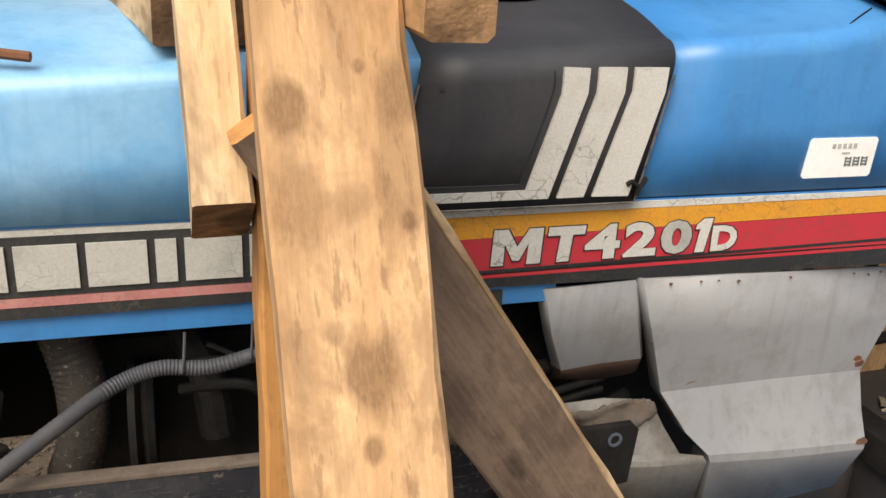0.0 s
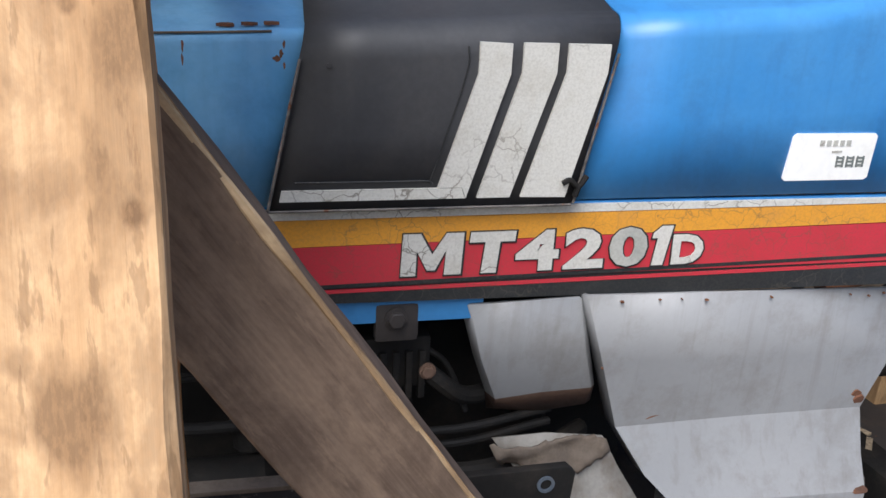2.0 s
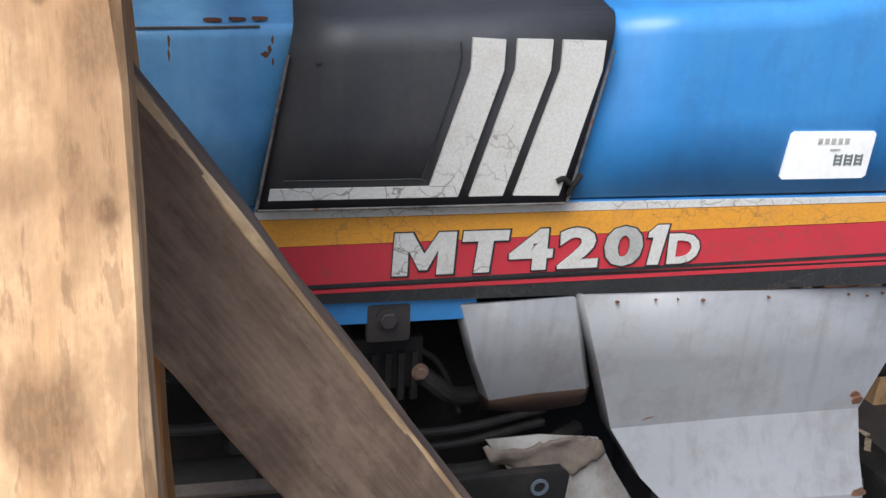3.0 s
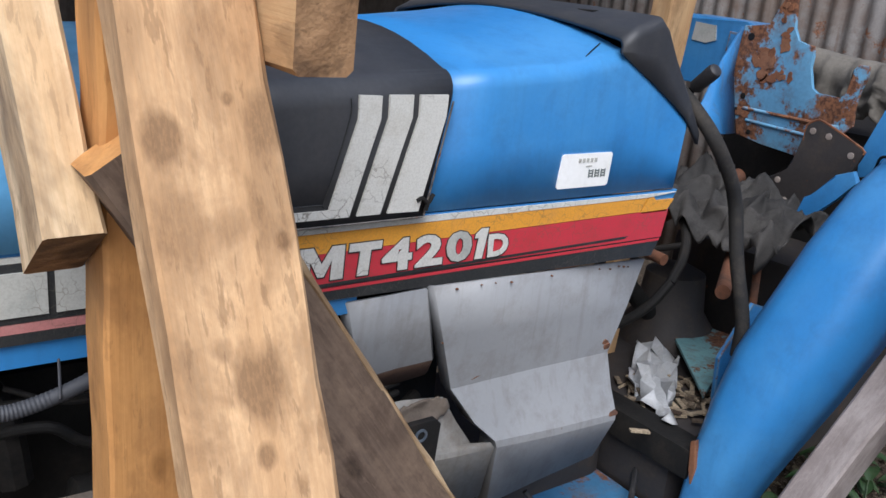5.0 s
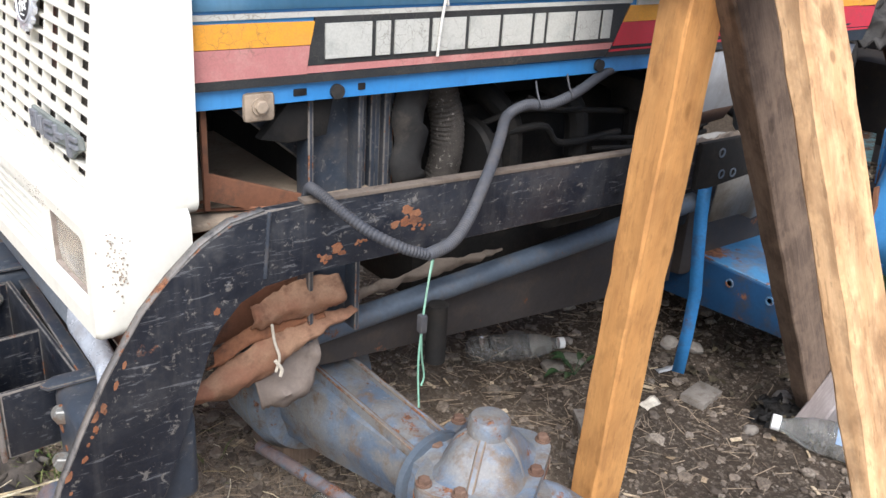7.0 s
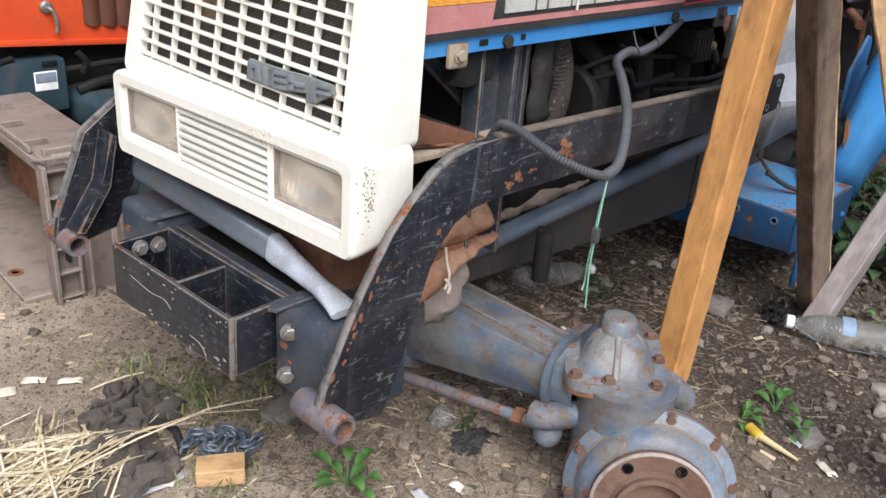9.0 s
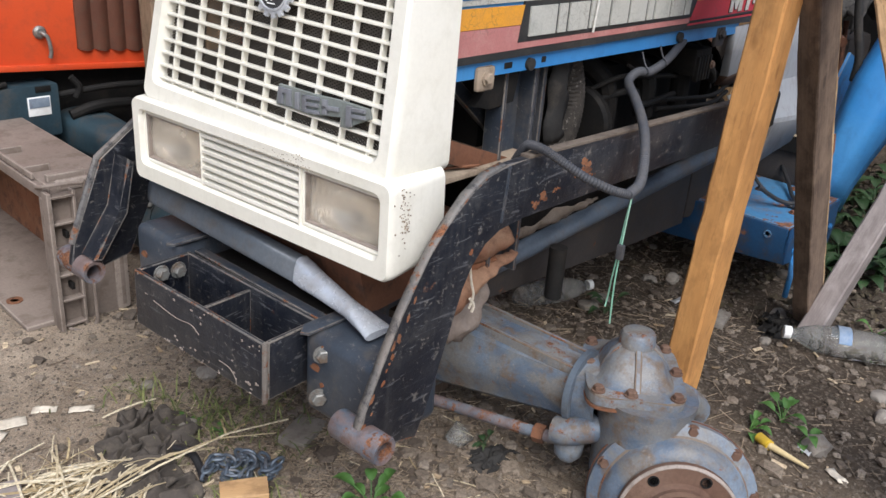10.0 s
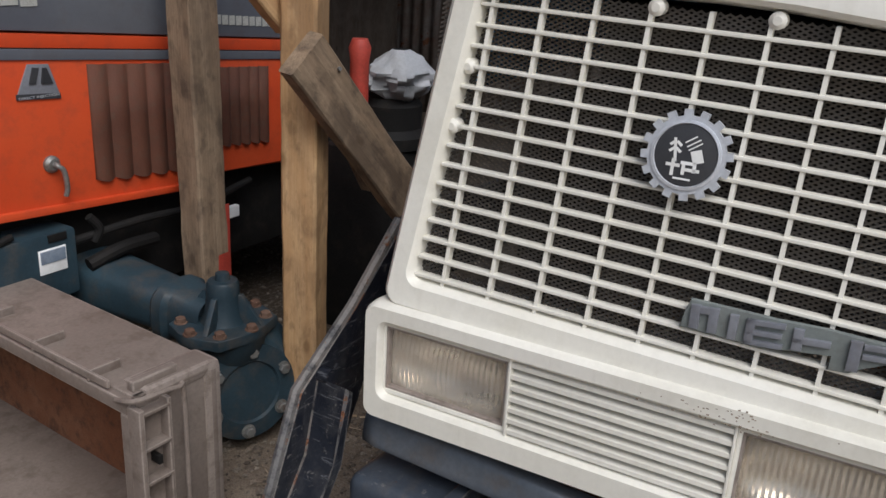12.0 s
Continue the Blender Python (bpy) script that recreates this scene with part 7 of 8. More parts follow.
part("small_print_strip", prism(B(), [(-0.150, 0.7365), (-0.054, 0.7295), (-0.0545, 0.7405), (-0.1495, 0.7475)], OY - 0.0035, OY + 0.001, "xz"), BLACK, panel)
lettering("small_print", "DIRECT INJECTION", CHROME, (-0.146, OY - 0.0036, 0.7345), 0.0065, 0.088, panel, 0.0, 0.001)
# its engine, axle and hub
# near-black block paints in the shade under the orange bonnet
part("engine_mass", box(B(), (-0.3, OY + 0.06, 0.22), (1.2, OY + 0.45, 0.53), None, 0.03), GRIME_SHADE, orange)
b = B()
box(b, (-0.32, OY - 0.02, 0.31), (-0.06, OY + 0.12, 0.46), None, 0.012)
blk = part("injection_pump", b, TEAL, orange)
part("print_plate", box(B(), (-0.153, OY - 0.023, 0.375), (-0.09, OY - 0.018, 0.428), None, 0.001), LABEL, blk)
part("print_block", box(B(), (-0.150, OY - 0.025, 0.398), (-0.093, OY - 0.021, 0.425), None, 0.001), BLUEFILM, blk)
part("warning_plate", box(B(), (-0.128, OY - 0.023, 0.440), (-0.085, OY - 0.018, 0.456), None, 0.001), GRIME_SHADE, blk)
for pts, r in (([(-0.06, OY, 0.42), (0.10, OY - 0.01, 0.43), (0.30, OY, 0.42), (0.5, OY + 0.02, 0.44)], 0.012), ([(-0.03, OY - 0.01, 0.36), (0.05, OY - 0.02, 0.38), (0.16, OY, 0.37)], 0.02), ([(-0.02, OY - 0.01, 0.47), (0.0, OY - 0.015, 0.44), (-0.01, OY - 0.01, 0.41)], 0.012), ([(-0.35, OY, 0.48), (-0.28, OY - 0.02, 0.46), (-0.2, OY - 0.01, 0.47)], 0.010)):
    part("fuel_pipe", hose(B(), pts, r * 0.8, 10, 6), GRIME_SHADE, orange)
part("filter_tag", box(B(), (0.40, OY - 0.005, 0.36), (0.435, OY + 0.01, 0.39), None, 0.002), LABEL, orange)
AH = Vector((0.06, 1.235, 0.165))
b = B()
am2 = frame_along((0.03, 1.62, 0.30), (0.05, 1.32, 0.285))
rows = []
for z, w, h in ((-0.20, 0.078, 0.064), (0.0, 0.074, 0.060), (0.20, 0.060, 0.052), (0.215, 0.072, 0.064), (0.24, 0.072, 0.064), (0.25, 0.06, 0.06), (0.33, 0.055, 0.055)):
    rows.append([am2 @ Vector((w * math.copysign(abs(math.cos(t)) ** 0.6, math.cos(t)), h * math.copysign(abs(math.sin(t)) ** 0.6, math.sin(t)), z)) for t in [2 * math.pi * k / 28 for k in range(28)]])
part("axle_tube", loft(b, rows, close=True), TEAL, orange)
kp = AH + Vector((-0.01, 0.03, 0.118))
plate = [(0.108 * math.cos(radians(t)) * (1.12 if t % 90 == 45 else 1.0), 0.092 * math.sin(radians(t)) * (1.12 if t % 90 == 45 else 1.0)) for t in range(0, 360, 15)]
b = prism(B(), plate, -0.012, 0.012, "xy", 0.004, Matrix.Translation(kp))
part("kingpin_flange", b, TEAL, orange)
part("kingpin_neck", turned(B(), kp + Vector((0, 0, -0.07)), (0, 0, 1), [(0.07, 0), (0.085, 0.03), (0.09, 0.06)], 28), TEAL, orange)
part("kingpin_housing", turned(B(), kp + Vector((0, 0, 0.010)), (0, 0, 1), [(0.050, 0), (0.040, 0.02), (0.034, 0.06), (0.034, 0.085), (0.030, 0.092), (0.016, 0.094), (0.014, 0.108), (0.008, 0.11)], 24), TEAL, orange)
for t in (20, 110, 200, 290):
    b = prism(B(), [(0.035, 0.010), (0.090, 0.010), (0.044, 0.075), (0.036, 0.075)], -0.006, 0.006, "xz", 0.002)
    bmesh.ops.transform(b, matrix=Matrix.Translation(kp) @ Matrix.Rotation(radians(t), 4, "Z"), verts=b.verts[:])
    part("kingpin_rib", b, TEAL, orange)
for t in (0, 45, 90, 135, 180, 225, 270, 315):
    p = kp + Vector((0.094 * math.cos(radians(t)), 0.080 * math.sin(radians(t)), 0.011))
    part("housing_bolt", hexhead(B(), p, (0, 0, 1), 0.011, 0.011), FLANGE, orange)
HD = Vector((-0.35, -1, 0.1)).normalized()
part("hub_housing", turned(B(), AH + HD * -0.05, HD, [(0.10, 0), (0.142, 0.015), (0.145, 0.035), (0.13, 0.05), (0.12, 0.07), (0.10, 0.085)], 36), TEAL, orange)
part("wheel_flange", turned(B(), AH + HD * 0.035 - Vector((0, 0, 0.02)), HD, [(0.07, 0), (0.106, 0.004), (0.106, 0.016), (0.070, 0.018), (0.066, 0.012), (0.0, 0.012)], 36), TEAL, orange)
ah = frame_along(AH + HD * 0.05 - Vector((0, 0, 0.02)), AH + HD)
for k in range(6):
    a = 2 * math.pi * k / 6 + 0.4
    part("wheel_stud", hexhead(B(), ah @ Vector((0.088 * math.cos(a), 0.088 * math.sin(a), 0.0)), HD, 0.012, 0.012), BOLT, orange)

# posts and board between the tractors
e = thing("timber_post", "sawn post with a red paint smear between the tractors", "post", (0.20, 1.49, 0.02), "posts between the tractors")
timber("post_shaft", (0.232, 1.500, 0.0), (0.190, 1.485, 1.4), 0.085, 0.070, WOOD_OLD, e, (0, -1, 0), "", 0.004, None, 50)
part("red_smear", box(B(), (0.228, 1.461, 0.27), (0.268, 1.4635, 0.46), None, 0.001), REDPAINT, e)
e = thing("timber_post", "pale sawn post between the tractors", "post", (0.18, 1.15, 0.02), "posts between the tractors")
timber("post_shaft", (0.182, 1.155, 0.0), (0.205, 1.175, 1.4), 0.076, 0.075, PINE, e, (0.35, -1, 0), "", 0.004, None, 51)
e = thing("slanted_board", "old grey-brown board nailed across a post", "board", (0.1, 1.08, 0.85))
timber("board_length", (0.088, 1.085, 0.868), (0.50, 1.065, 0.44), 0.098, 0.040, WOOD_OLD, e, (-0.2, -1, 0), "", 0.003, None, 52)
part("nail_head", rod(B(), (0.165, 1.06, 0.835), (0.163, 1.052, 0.836), 0.004, seg=8), BOLT, e)
e = thing("slanted_board", "brown board leaning behind a post", "board", (0.25, 1.24, 1.0))
timber("board_length", (0.14, 1.26, 1.08), (0.55, 1.25, 0.50), 0.07, 0.03, WOOD_OLD, e, (0, -1, 0), "", 0.003, None, 53)
e = thing("slanted_board", "pine board fixed high across a post", "board", (0.0, 1.2, 1.1))
timber("board_length", (0.02, 1.22, 1.06), (0.20, 1.22, 0.90), 0.05, 0.03, PINE, e, (0, -1, 0), "", 0.003, None, 54)
b = B()
rows = []
for i in range(22):
    r = []
    for j in range(30):
        a = 2 * math.pi * j / 30
        t = i / 21
        rad = 0.078 * math.sin(math.pi * (0.10 + 0.82 * t)) * (1 + 0.40 * noise.noise(Vector((math.cos(a) * 2.2, math.sin(a) * 2.2, t * 4))) + 0.22 * abs(noise.noise(Vector((math.cos(a) * 5, math.sin(a) * 5, t * 9)))))
        r.append((0.726 + rad * math.cos(a) * 1.2, 1.30 + rad * math.sin(a), 0.668 + 0.135 * t))
    rows.append(r)
loft(b, rows, close=True)
solo("plastic_bag", b, POLY, "crumpled white plastic bag behind the boards", "bag", at=(0.726, 1.3, 0.668))
# added near-black block: stands for empty darkness and props the bag
e = thing("dark_void_filler", "near-black block added for the dark void under the bag", "machine part", (0.74, 1.36, 0.02))
part("machine_block", box(B(), (0.62, 1.24, 0.0), (0.86, 1.48, 0.55), None, 0.03), GRIME_SHADE, e)
part("machine_cover", turned(B(), (0.73, 1.33, 0.55), (0, 0, 1), [(0.10, 0), (0.10, 0.03), (0.085, 0.05), (0.085, 0.11), (0.07, 0.13)], 20), GRIME_SHADE, e)
solo("red_canister", turned(B(), (0.452, 1.225, 0.785), (0, 0, 1), [(0.022, -0.075), (0.022, 0.02), (0.026, 0.05), (0.018, 0.07)], 16), REDPAINT, "small orange-red canister behind the post", "canister", at=(0.452, 1.225, 0.71))

# open brown box lying on its side
crate = thing("storage_box", "dusty brown moulded box lying on its side", "box", (-0.3, 1.35, 0.02))
CB = Matrix.Translation((-0.365, 1.035, 0.022)) @ pose(0, 0, 0, 0, 0, -3)
W, H, D = 0.80, 0.355, 0.165


def crate_box(name, lo_, hi_, mat=TAN, bevel=0.006, label=""):
    return part(name, box(B(), lo_, hi_, CB, bevel), mat, crate, label)


crate_box("end_wall", (0.0, 0.0, 0.0), (D, 0.010, H), TAN, 0.003)
crate_box("top_wall", (0.0, 0.0, H - 0.010), (D, W, H), TAN, 0.003)
crate_box("back_wall", (D - 0.012, 0.0, 0.0), (D, W, H - 0.010), ORANGE_RUST, 0.003, "rusty brown inner back")
crate_box("bottom_wall", (-0.075, 0.02, 0.0), (D, W, 0.012), TAN, 0.003)
crate_box("rim", (-0.012, -0.004, H - 0.030), (0.004, W, H - 0.004), TAN, 0.003)
crate_box("rim", (-0.012, -0.004, 0.0), (0.004, 0.022, H - 0.03), TAN, 0.003)
crate_box("rim_flange", (-0.014, -0.030, 0.0), (-0.004, 0.0, H - 0.01), TAN, 0.002)
crate_box("rounded_edge", (D - 0.03, -0.006, 0.0), (D + 0.008, 0.03, H + 0.004), TAN, 0.014)
crate_box("rounded_edge", (0.02, -0.004, H - 0.02), (D + 0.006, 0.06, H + 0.005), TAN, 0.010)
for k in range(5):
    crate_box("rim_rib", (-0.012, 0.10 + k * 0.16, H - 0.004), (0.05, 0.106 + k * 0.16, H + 0.016), TAN, 0.002)
crate_box("rim_lip", (-0.012, 0.05, H + 0.002), (-0.006, W, H + 0.016), TAN, 0.002)
crate_box("rim_flange", (0.046, -0.022, 0.0), (0.053, 0.0, H - 0.012), TAN, 0.002)
for k in range(6):
    crate_box("flange_rib", (-0.008, -0.024, 0.008 + k * 0.064), (0.050, -0.002, 0.014 + k * 0.064), TAN, 0.0015)
for z in (0.10, 0.23):
    crate_box("flange_slot", (0.022, -0.0235, z), (0.030, -0.002, z + 0.016), GRIME_SHADE, 0.001)
wire = [CB @ Vector(p) for p in ((-0.012, 0.03, H - 0.01), (-0.01, -0.02, H + 0.006), (0.060, -0.030, H + 0.004), (0.072, -0.030, H - 0.02), (0.072, -0.030, 0.06), (0.068, -0.030, 0.0), (0.03, -0.034, -0.006), (0.005, -0.02, 0.002))]
part("wire_latch", hose(B(), wire, 0.0045, 8, 6), TAN, crate)
part("washer", turned(B(), CB @ Vector((-0.045, 0.17, 0.012)), (0, 0, 1), [(0.019, 0), (0.019, 0.003), (0.010, 0.003), (0.010, 0)], 20), RUST, crate)
part("hinge_tab", box(B(), (0.008, 0.012, H), (0.095, 0.028, H + 0.018), CB, 0.003), TAN, crate)

# ---- yard bounds ----
def corrugated(name, p0, p1, z0, z1, pitch, depth, mat, label):
    a, c = Vector((p0[0], p0[1], 0)), Vector((p1[0], p1[1], 0))
    d = (c - a).normalized()
    nrm = Vector((-d.y, d.x, 0))
    n = int((c - a).length / pitch * 6)
    rows = []
    for i in range(n + 1):
        q = a + (c - a) * i / n + nrm * depth * math.sin(2 * math.pi * i / 6)
        rows.append([(q.x, q.y, z0), (q.x, q.y, (z0 + z1) / 2), (q.x, q.y, z1)])
    ob = new(name, mesh_of(name, loft(B(), rows), mat))
    thicken(ob, 0.003)
    return tagged(ob, label, "fence", "", "structure")


corrugated("wall_east_1", (3.45, 3.2), (3.42, 0.48), 0.0, 2.0, 0.076, 0.010, SHEET, "rusty corrugated sheet fence")
corrugated("wall_east_2", (3.38, 0.52), (3.35, -1.6), 0.0, 1.9, 0.13, 0.006, SHEET, "grey dented sheet fence panel")
# board walls added to keep daylight off the stored tractor
tagged(solo("wall_north", box(B(), (-2.5, 3.2, 0.0), (3.5, 3.3, 2.4)), WOOD_WALL, "dark board wall added to shade the stored tractor", "wall", "", "structure"), kind="structure")
tagged(solo("wall_west", box(B(), (-2.6, 1.4, 0.0), (-2.5, 3.3, 2.4)), WOOD_WALL, "dark board wall added to shade the stored tractor", "wall", "", "structure"), kind="structure")
# roof out of view, added only to block the sky above it
tagged(solo("roof", box(B(), (-2.5, 1.25, 2.25), (3.4, 3.4, 2.3)), SHEET, "unseen sheet roof added to shade the stored tractor", "roof", "", "structure"), kind="structure")
part_rail = thing("red_rail", "red painted steel rail behind the tractor", "rail", (2.9, 0.0, 1.02))
part("rail_tube", rod(B(), (2.9, 0.25, 1.11), (2.9, -0.5, 1.08), 0.02), REDPAINT, part_rail)
part("rail_leg", rod(B(), (2.9, -0.3, 0.0), (2.9, -0.3, 1.09), 0.02), REDPAINT, part_rail)
e = thing("red_jack", "small red steel hook by the fender", "hook", (1.95, -0.36, 0.02))
part("hook_bar", rod(B(), (1.86, -0.30, 0.50), (2.06, -0.38, 0.49), 0.008), REDPAINT, e)
part("hook_stand", rod(B(), (2.02, -0.36, 0.0), (2.02, -0.36, 0.50), 0.01), GRIME_SHADE, e)
b = B()
rows = []
for i in range(12):
    r = []
    for j in range(10):
        u, v = i / 11 - 0.5, j / 9 - 0.5
        p = Vector((u * 3, v * 3, 2.0))
        r.append((1.635 + 0.26 * u + 0.05 * v + 0.03 * noise.noise(p * 2), 0.205 + 0.20 * u + 0.16 * v + 0.03 * noise.noise(p * 2 + Vector((3, 3, 3))), 0.425 + 0.055 * abs(noise.noise(p * 1.8)) + 0.02 * abs(noise.noise(p * 5))))
    rows.append(r)
loft(b, rows)
thicken(solo("plastic_sheet", b, POLY, "crumpled white plastic sheet on the gearbox", "plastic sheet", at=(1.63, 0.20, 0.42)), 0.001)

# ---- litter on the ground ----
def pebble(rnd, c, r, flat=0.7):
    """One small stone: eight to twelve uneven facets."""
    pts, faces = [], []
    n = 5
    for lvl, (h, q) in enumerate(((-0.8, 0.45), (-0.1, 1.0), (0.55, 0.75))):
        for k in range(n):
            a = 2 * math.pi * (k + 0.5 * (lvl % 2)) / n + rnd.uniform(-0.3, 0.3)
            rr = r * q * rnd.uniform(0.7, 1.2)
            pts.append((c[0] + rr * math.cos(a), c[1] + rr * math.sin(a), c[2] + r * h * flat * rnd.uniform(0.8, 1.2)))
    for lvl in range(2):
        for k in range(n):
            a, b_ = lvl * n + k, lvl * n + (k + 1) % n
            faces.append((a, b_, b_ + n, a + n))
    faces.append(tuple(range(2 * n, 3 * n)))
    faces.append(tuple(range(n))[::-1])
    return pts, faces


def scatter(name, items, mat, label, category, random_tint=True):
    verts, faces = [], []
    for pts, fs in items:
        o = len(verts)
        verts += pts
        faces += [tuple(i + o for i in f) for f in fs]
    me = bpy.data.meshes.new(name)
    me.from_pydata(verts, [], faces)
    me.materials.append(mat)
    return tagged(new(name, me), label, category, "", "stuff")


def tinted(name, dark, light, rough=0.9):
    """Small loose pieces, each of its own shade."""
    m, nt, bs = nodes_of(name)
    g = nt.nodes.new("ShaderNodeNewGeometry")
    c = mixc(nt, g.outputs["Random Per Island"], dark, light)
    f, raw = noise_fac(nt, coords(nt, (1, 1, 1), False), 160, 0.4, 0.7)
    c = mixc(nt, times(nt, f, 0.5), c, tuple(x * 0.5 for x in dark))
    nt.links.new(c, bs.inputs["Base Color"])
    bs.inputs["Roughness"].default_value = rough
    bump(nt, bs, raw, 0.4, 0.003)
    return m


GRAVEL = tinted("mixed_gravel", (0.080, 0.062, 0.047), (0.32, 0.268, 0.21))
CLOD = tinted("soil_clod", (0.080, 0.061, 0.045), (0.25, 0.20, 0.15))
CHIP = tinted("wood_chip", (0.32, 0.22, 0.12), (0.72, 0.60, 0.42))
STRAWS = tinted("straw_mix", (0.42, 0.32, 0.17), (0.82, 0.73, 0.54))
TWIGS = tinted("twig_mix", (0.10, 0.073, 0.05), (0.46, 0.36, 0.25))

rnd = random.Random(101)
items = []
for k in range(7500):
    x, y = rnd.uniform(-1.05, 1.9), rnd.uniform(-0.75, 2.2)
    if x < -0.3 and rnd.random() < 0.55:
        continue
    if x > 0.55 and rnd.random() < 0.5:
        continue
    r = min(0.022, 0.0028 + rnd.expovariate(1 / 0.0035))
    items.append(pebble(rnd, (x, y, gz(x, y) + r * 0.25), r))
for k in range(9000):
    x, y = rnd.uniform(-0.95, 1.3), rnd.uniform(-0.55, 1.3)
    r = rnd.uniform(0.0012, 0.0032)
    items.append(pebble(rnd, (x, y, gz(x, y) + r * 0.3), r))
for k in range(9000):
    x, y = rnd.gauss(-0.35, 0.35), rnd.gauss(0.45, 0.45)
    r = rnd.uniform(0.0014, 0.0042)
    items.append(pebble(rnd, (x, y, gz(x, y) + r * 0.3), r))
scatter("gravel", items, GRAVEL, "loose gravel and grit on the soil", "gravel")
items = []
for k in range(6200):
    x, y = (rnd.uniform(-0.35, 1.7), rnd.uniform(-0.7, 1.2)) if k % 4 else (rnd.gauss(0.0, 0.2), rnd.gauss(0.12, 0.25))
    r = min(0.030, 0.003 + rnd.expovariate(1 / 0.0036))
    items.append(pebble(rnd, (x, y, gz(x, y) + r * 0.2), r, 0.55))
scatter("soil_clods", items, CLOD, "crumbled dark soil clods", "soil clods")


def sliver(rnd, c, length, w, h, a, tilt=0.0):
    ca, sa = math.cos(a), math.sin(a)
    pts = []
    for u in (-0.5, 0.5):
        for v, z in ((-0.5, 0), (0.5, 0), (0.5, 1), (-0.5, 1)):
            L = u * length
            pts.append((c[0] + L * ca - v * w * sa, c[1] + L * sa + v * w * ca, c[2] + z * h + u * tilt))
    return pts, [(0, 3, 2, 1), (4, 5, 6, 7), (0, 1, 5, 4), (1, 2, 6, 5), (2, 3, 7, 6), (3, 0, 4, 7)]


items = []
for k in range(260):
    x, y = rnd.uniform(-0.95, 1.0), rnd.uniform(-0.5, 1.6)
    items.append(sliver(rnd, (x, y, gz(x, y) + 0.003), rnd.uniform(0.006, 0.032), rnd.uniform(0.003, 0.012), 0.002, rnd.uniform(0, 6.3), rnd.uniform(-0.006, 0.006)))
scatter("wood_chips", items, CHIP, "pale wood chips and paper scraps", "wood chips")
items = []
for k in range(3400):
    x, y = (rnd.gauss(0.25, 0.5), rnd.gauss(0.2, 0.4)) if k % 6 else (rnd.gauss(-0.22, 0.13), rnd.gauss(0.28, 0.18))
    items.append(sliver(rnd, (x, y, gz(x, y) + 0.004), rnd.uniform(0.015, 0.07), rnd.uniform(0.0006, 0.0017), 0.0012, rnd.uniform(0, 6.3), rnd.uniform(-0.01, 0.01)))
scatter("twigs", items, TWIGS, "dry twigs and roots on the soil", "twigs")


def stalk(rnd, x, y, length, a, r, z):
    """A bent, flattened straw of three lengths."""
    pts, faces = [], []
    turn = rnd.uniform(-0.25, 0.25)
    px, py = x - math.cos(a) * length / 2, y - math.sin(a) * length / 2
    for i in range(4):
        ca, sa = math.cos(a), math.sin(a)
        zz = gz(px, py) + z * (0.5 + 0.5 * math.sin(math.pi * i / 3)) + rnd.uniform(0.0, 0.006) + r * 0.6
        for u, w in ((-1, -0.5), (1, -0.5), (1, 0.5), (-1, 0.5)):
            pts.append((px - sa * r * u, py + ca * r * u, zz + r * w))
        px, py, a = px + ca * length / 3, py + sa * length / 3, a + turn * rnd.uniform(0.2, 1.0)
    for i in range(3):
        for k in range(4):
            faces.append((i * 4 + k, i * 4 + (k + 1) % 4, i * 4 + 4 + (k + 1) % 4, i * 4 + 4 + k))
    return pts, faces + [(3, 2, 1, 0), (12, 13, 14, 15)]


items = []
for k in range(170):
    x, y = rnd.gauss(-0.665, 0.065), rnd.gauss(0.455, 0.06)
    items.append(stalk(rnd, x, y, rnd.uniform(0.05, 0.22), rnd.choice((0.0, 0.35, -0.6, 1.2)) + rnd.gauss(0, 0.35), rnd.choice((0.0006, 0.0009, 0.0013, 0.002)), rnd.uniform(0.0, 0.03)))
for x, y, L, a, r, z in ((-0.44, 0.375, 0.42, -0.05, 0.0028, 0.05), (-0.45, 0.385, 0.36, -0.02, 0.0022, 0.055), (-0.52, 0.40, 0.26, 0.02, 0.0035, 0.045), (-0.66, 0.50, 0.25, -0.5, 0.004, 0.03), (-0.70, 0.43, 0.20, 0.4, 0.0035, 0.02), (-0.34, 0.43, 0.07, 1.3, 0.003, 0.02), (-0.30, 0.42, 0.05, 0.2, 0.003, 0.01),
                         (-0.60, 0.60, 0.09, 1.1, 0.002, 0.02), (-0.43, 0.62, 0.11, -0.25, 0.0028, 0.01), (-0.57, 0.41, 0.16, 0.9, 0.0025, 0.03), (-0.27, -0.02, 0.12, 0.2, 0.0018, 0.0), (-0.16, 0.0, 0.14, -0.6, 0.0018, 0.0), (-0.43, 0.185, 0.10, 0.3, 0.003, 0.0)):
    items.append(stalk(rnd, x, y, L, a, r * 0.62, z))
for k in range(70):
    items.append(stalk(rnd, rnd.gauss(-0.60, 0.05), rnd.gauss(0.41, 0.035), rnd.uniform(0.06, 0.20), 0.15 + rnd.gauss(0, 0.45), rnd.choice((0.0007, 0.001, 0.0018)), rnd.uniform(0.01, 0.035)))
for k in range(60):
    x, y = rnd.uniform(-0.5, 0.2), rnd.uniform(-0.1, 0.6)
    items.append(stalk(rnd, x, y, rnd.uniform(0.02, 0.07), rnd.uniform(0, 6.3), 0.0009, 0.004))
scatter("straw", items, STRAWS, "scattered yellow straw", "straw")
items = []
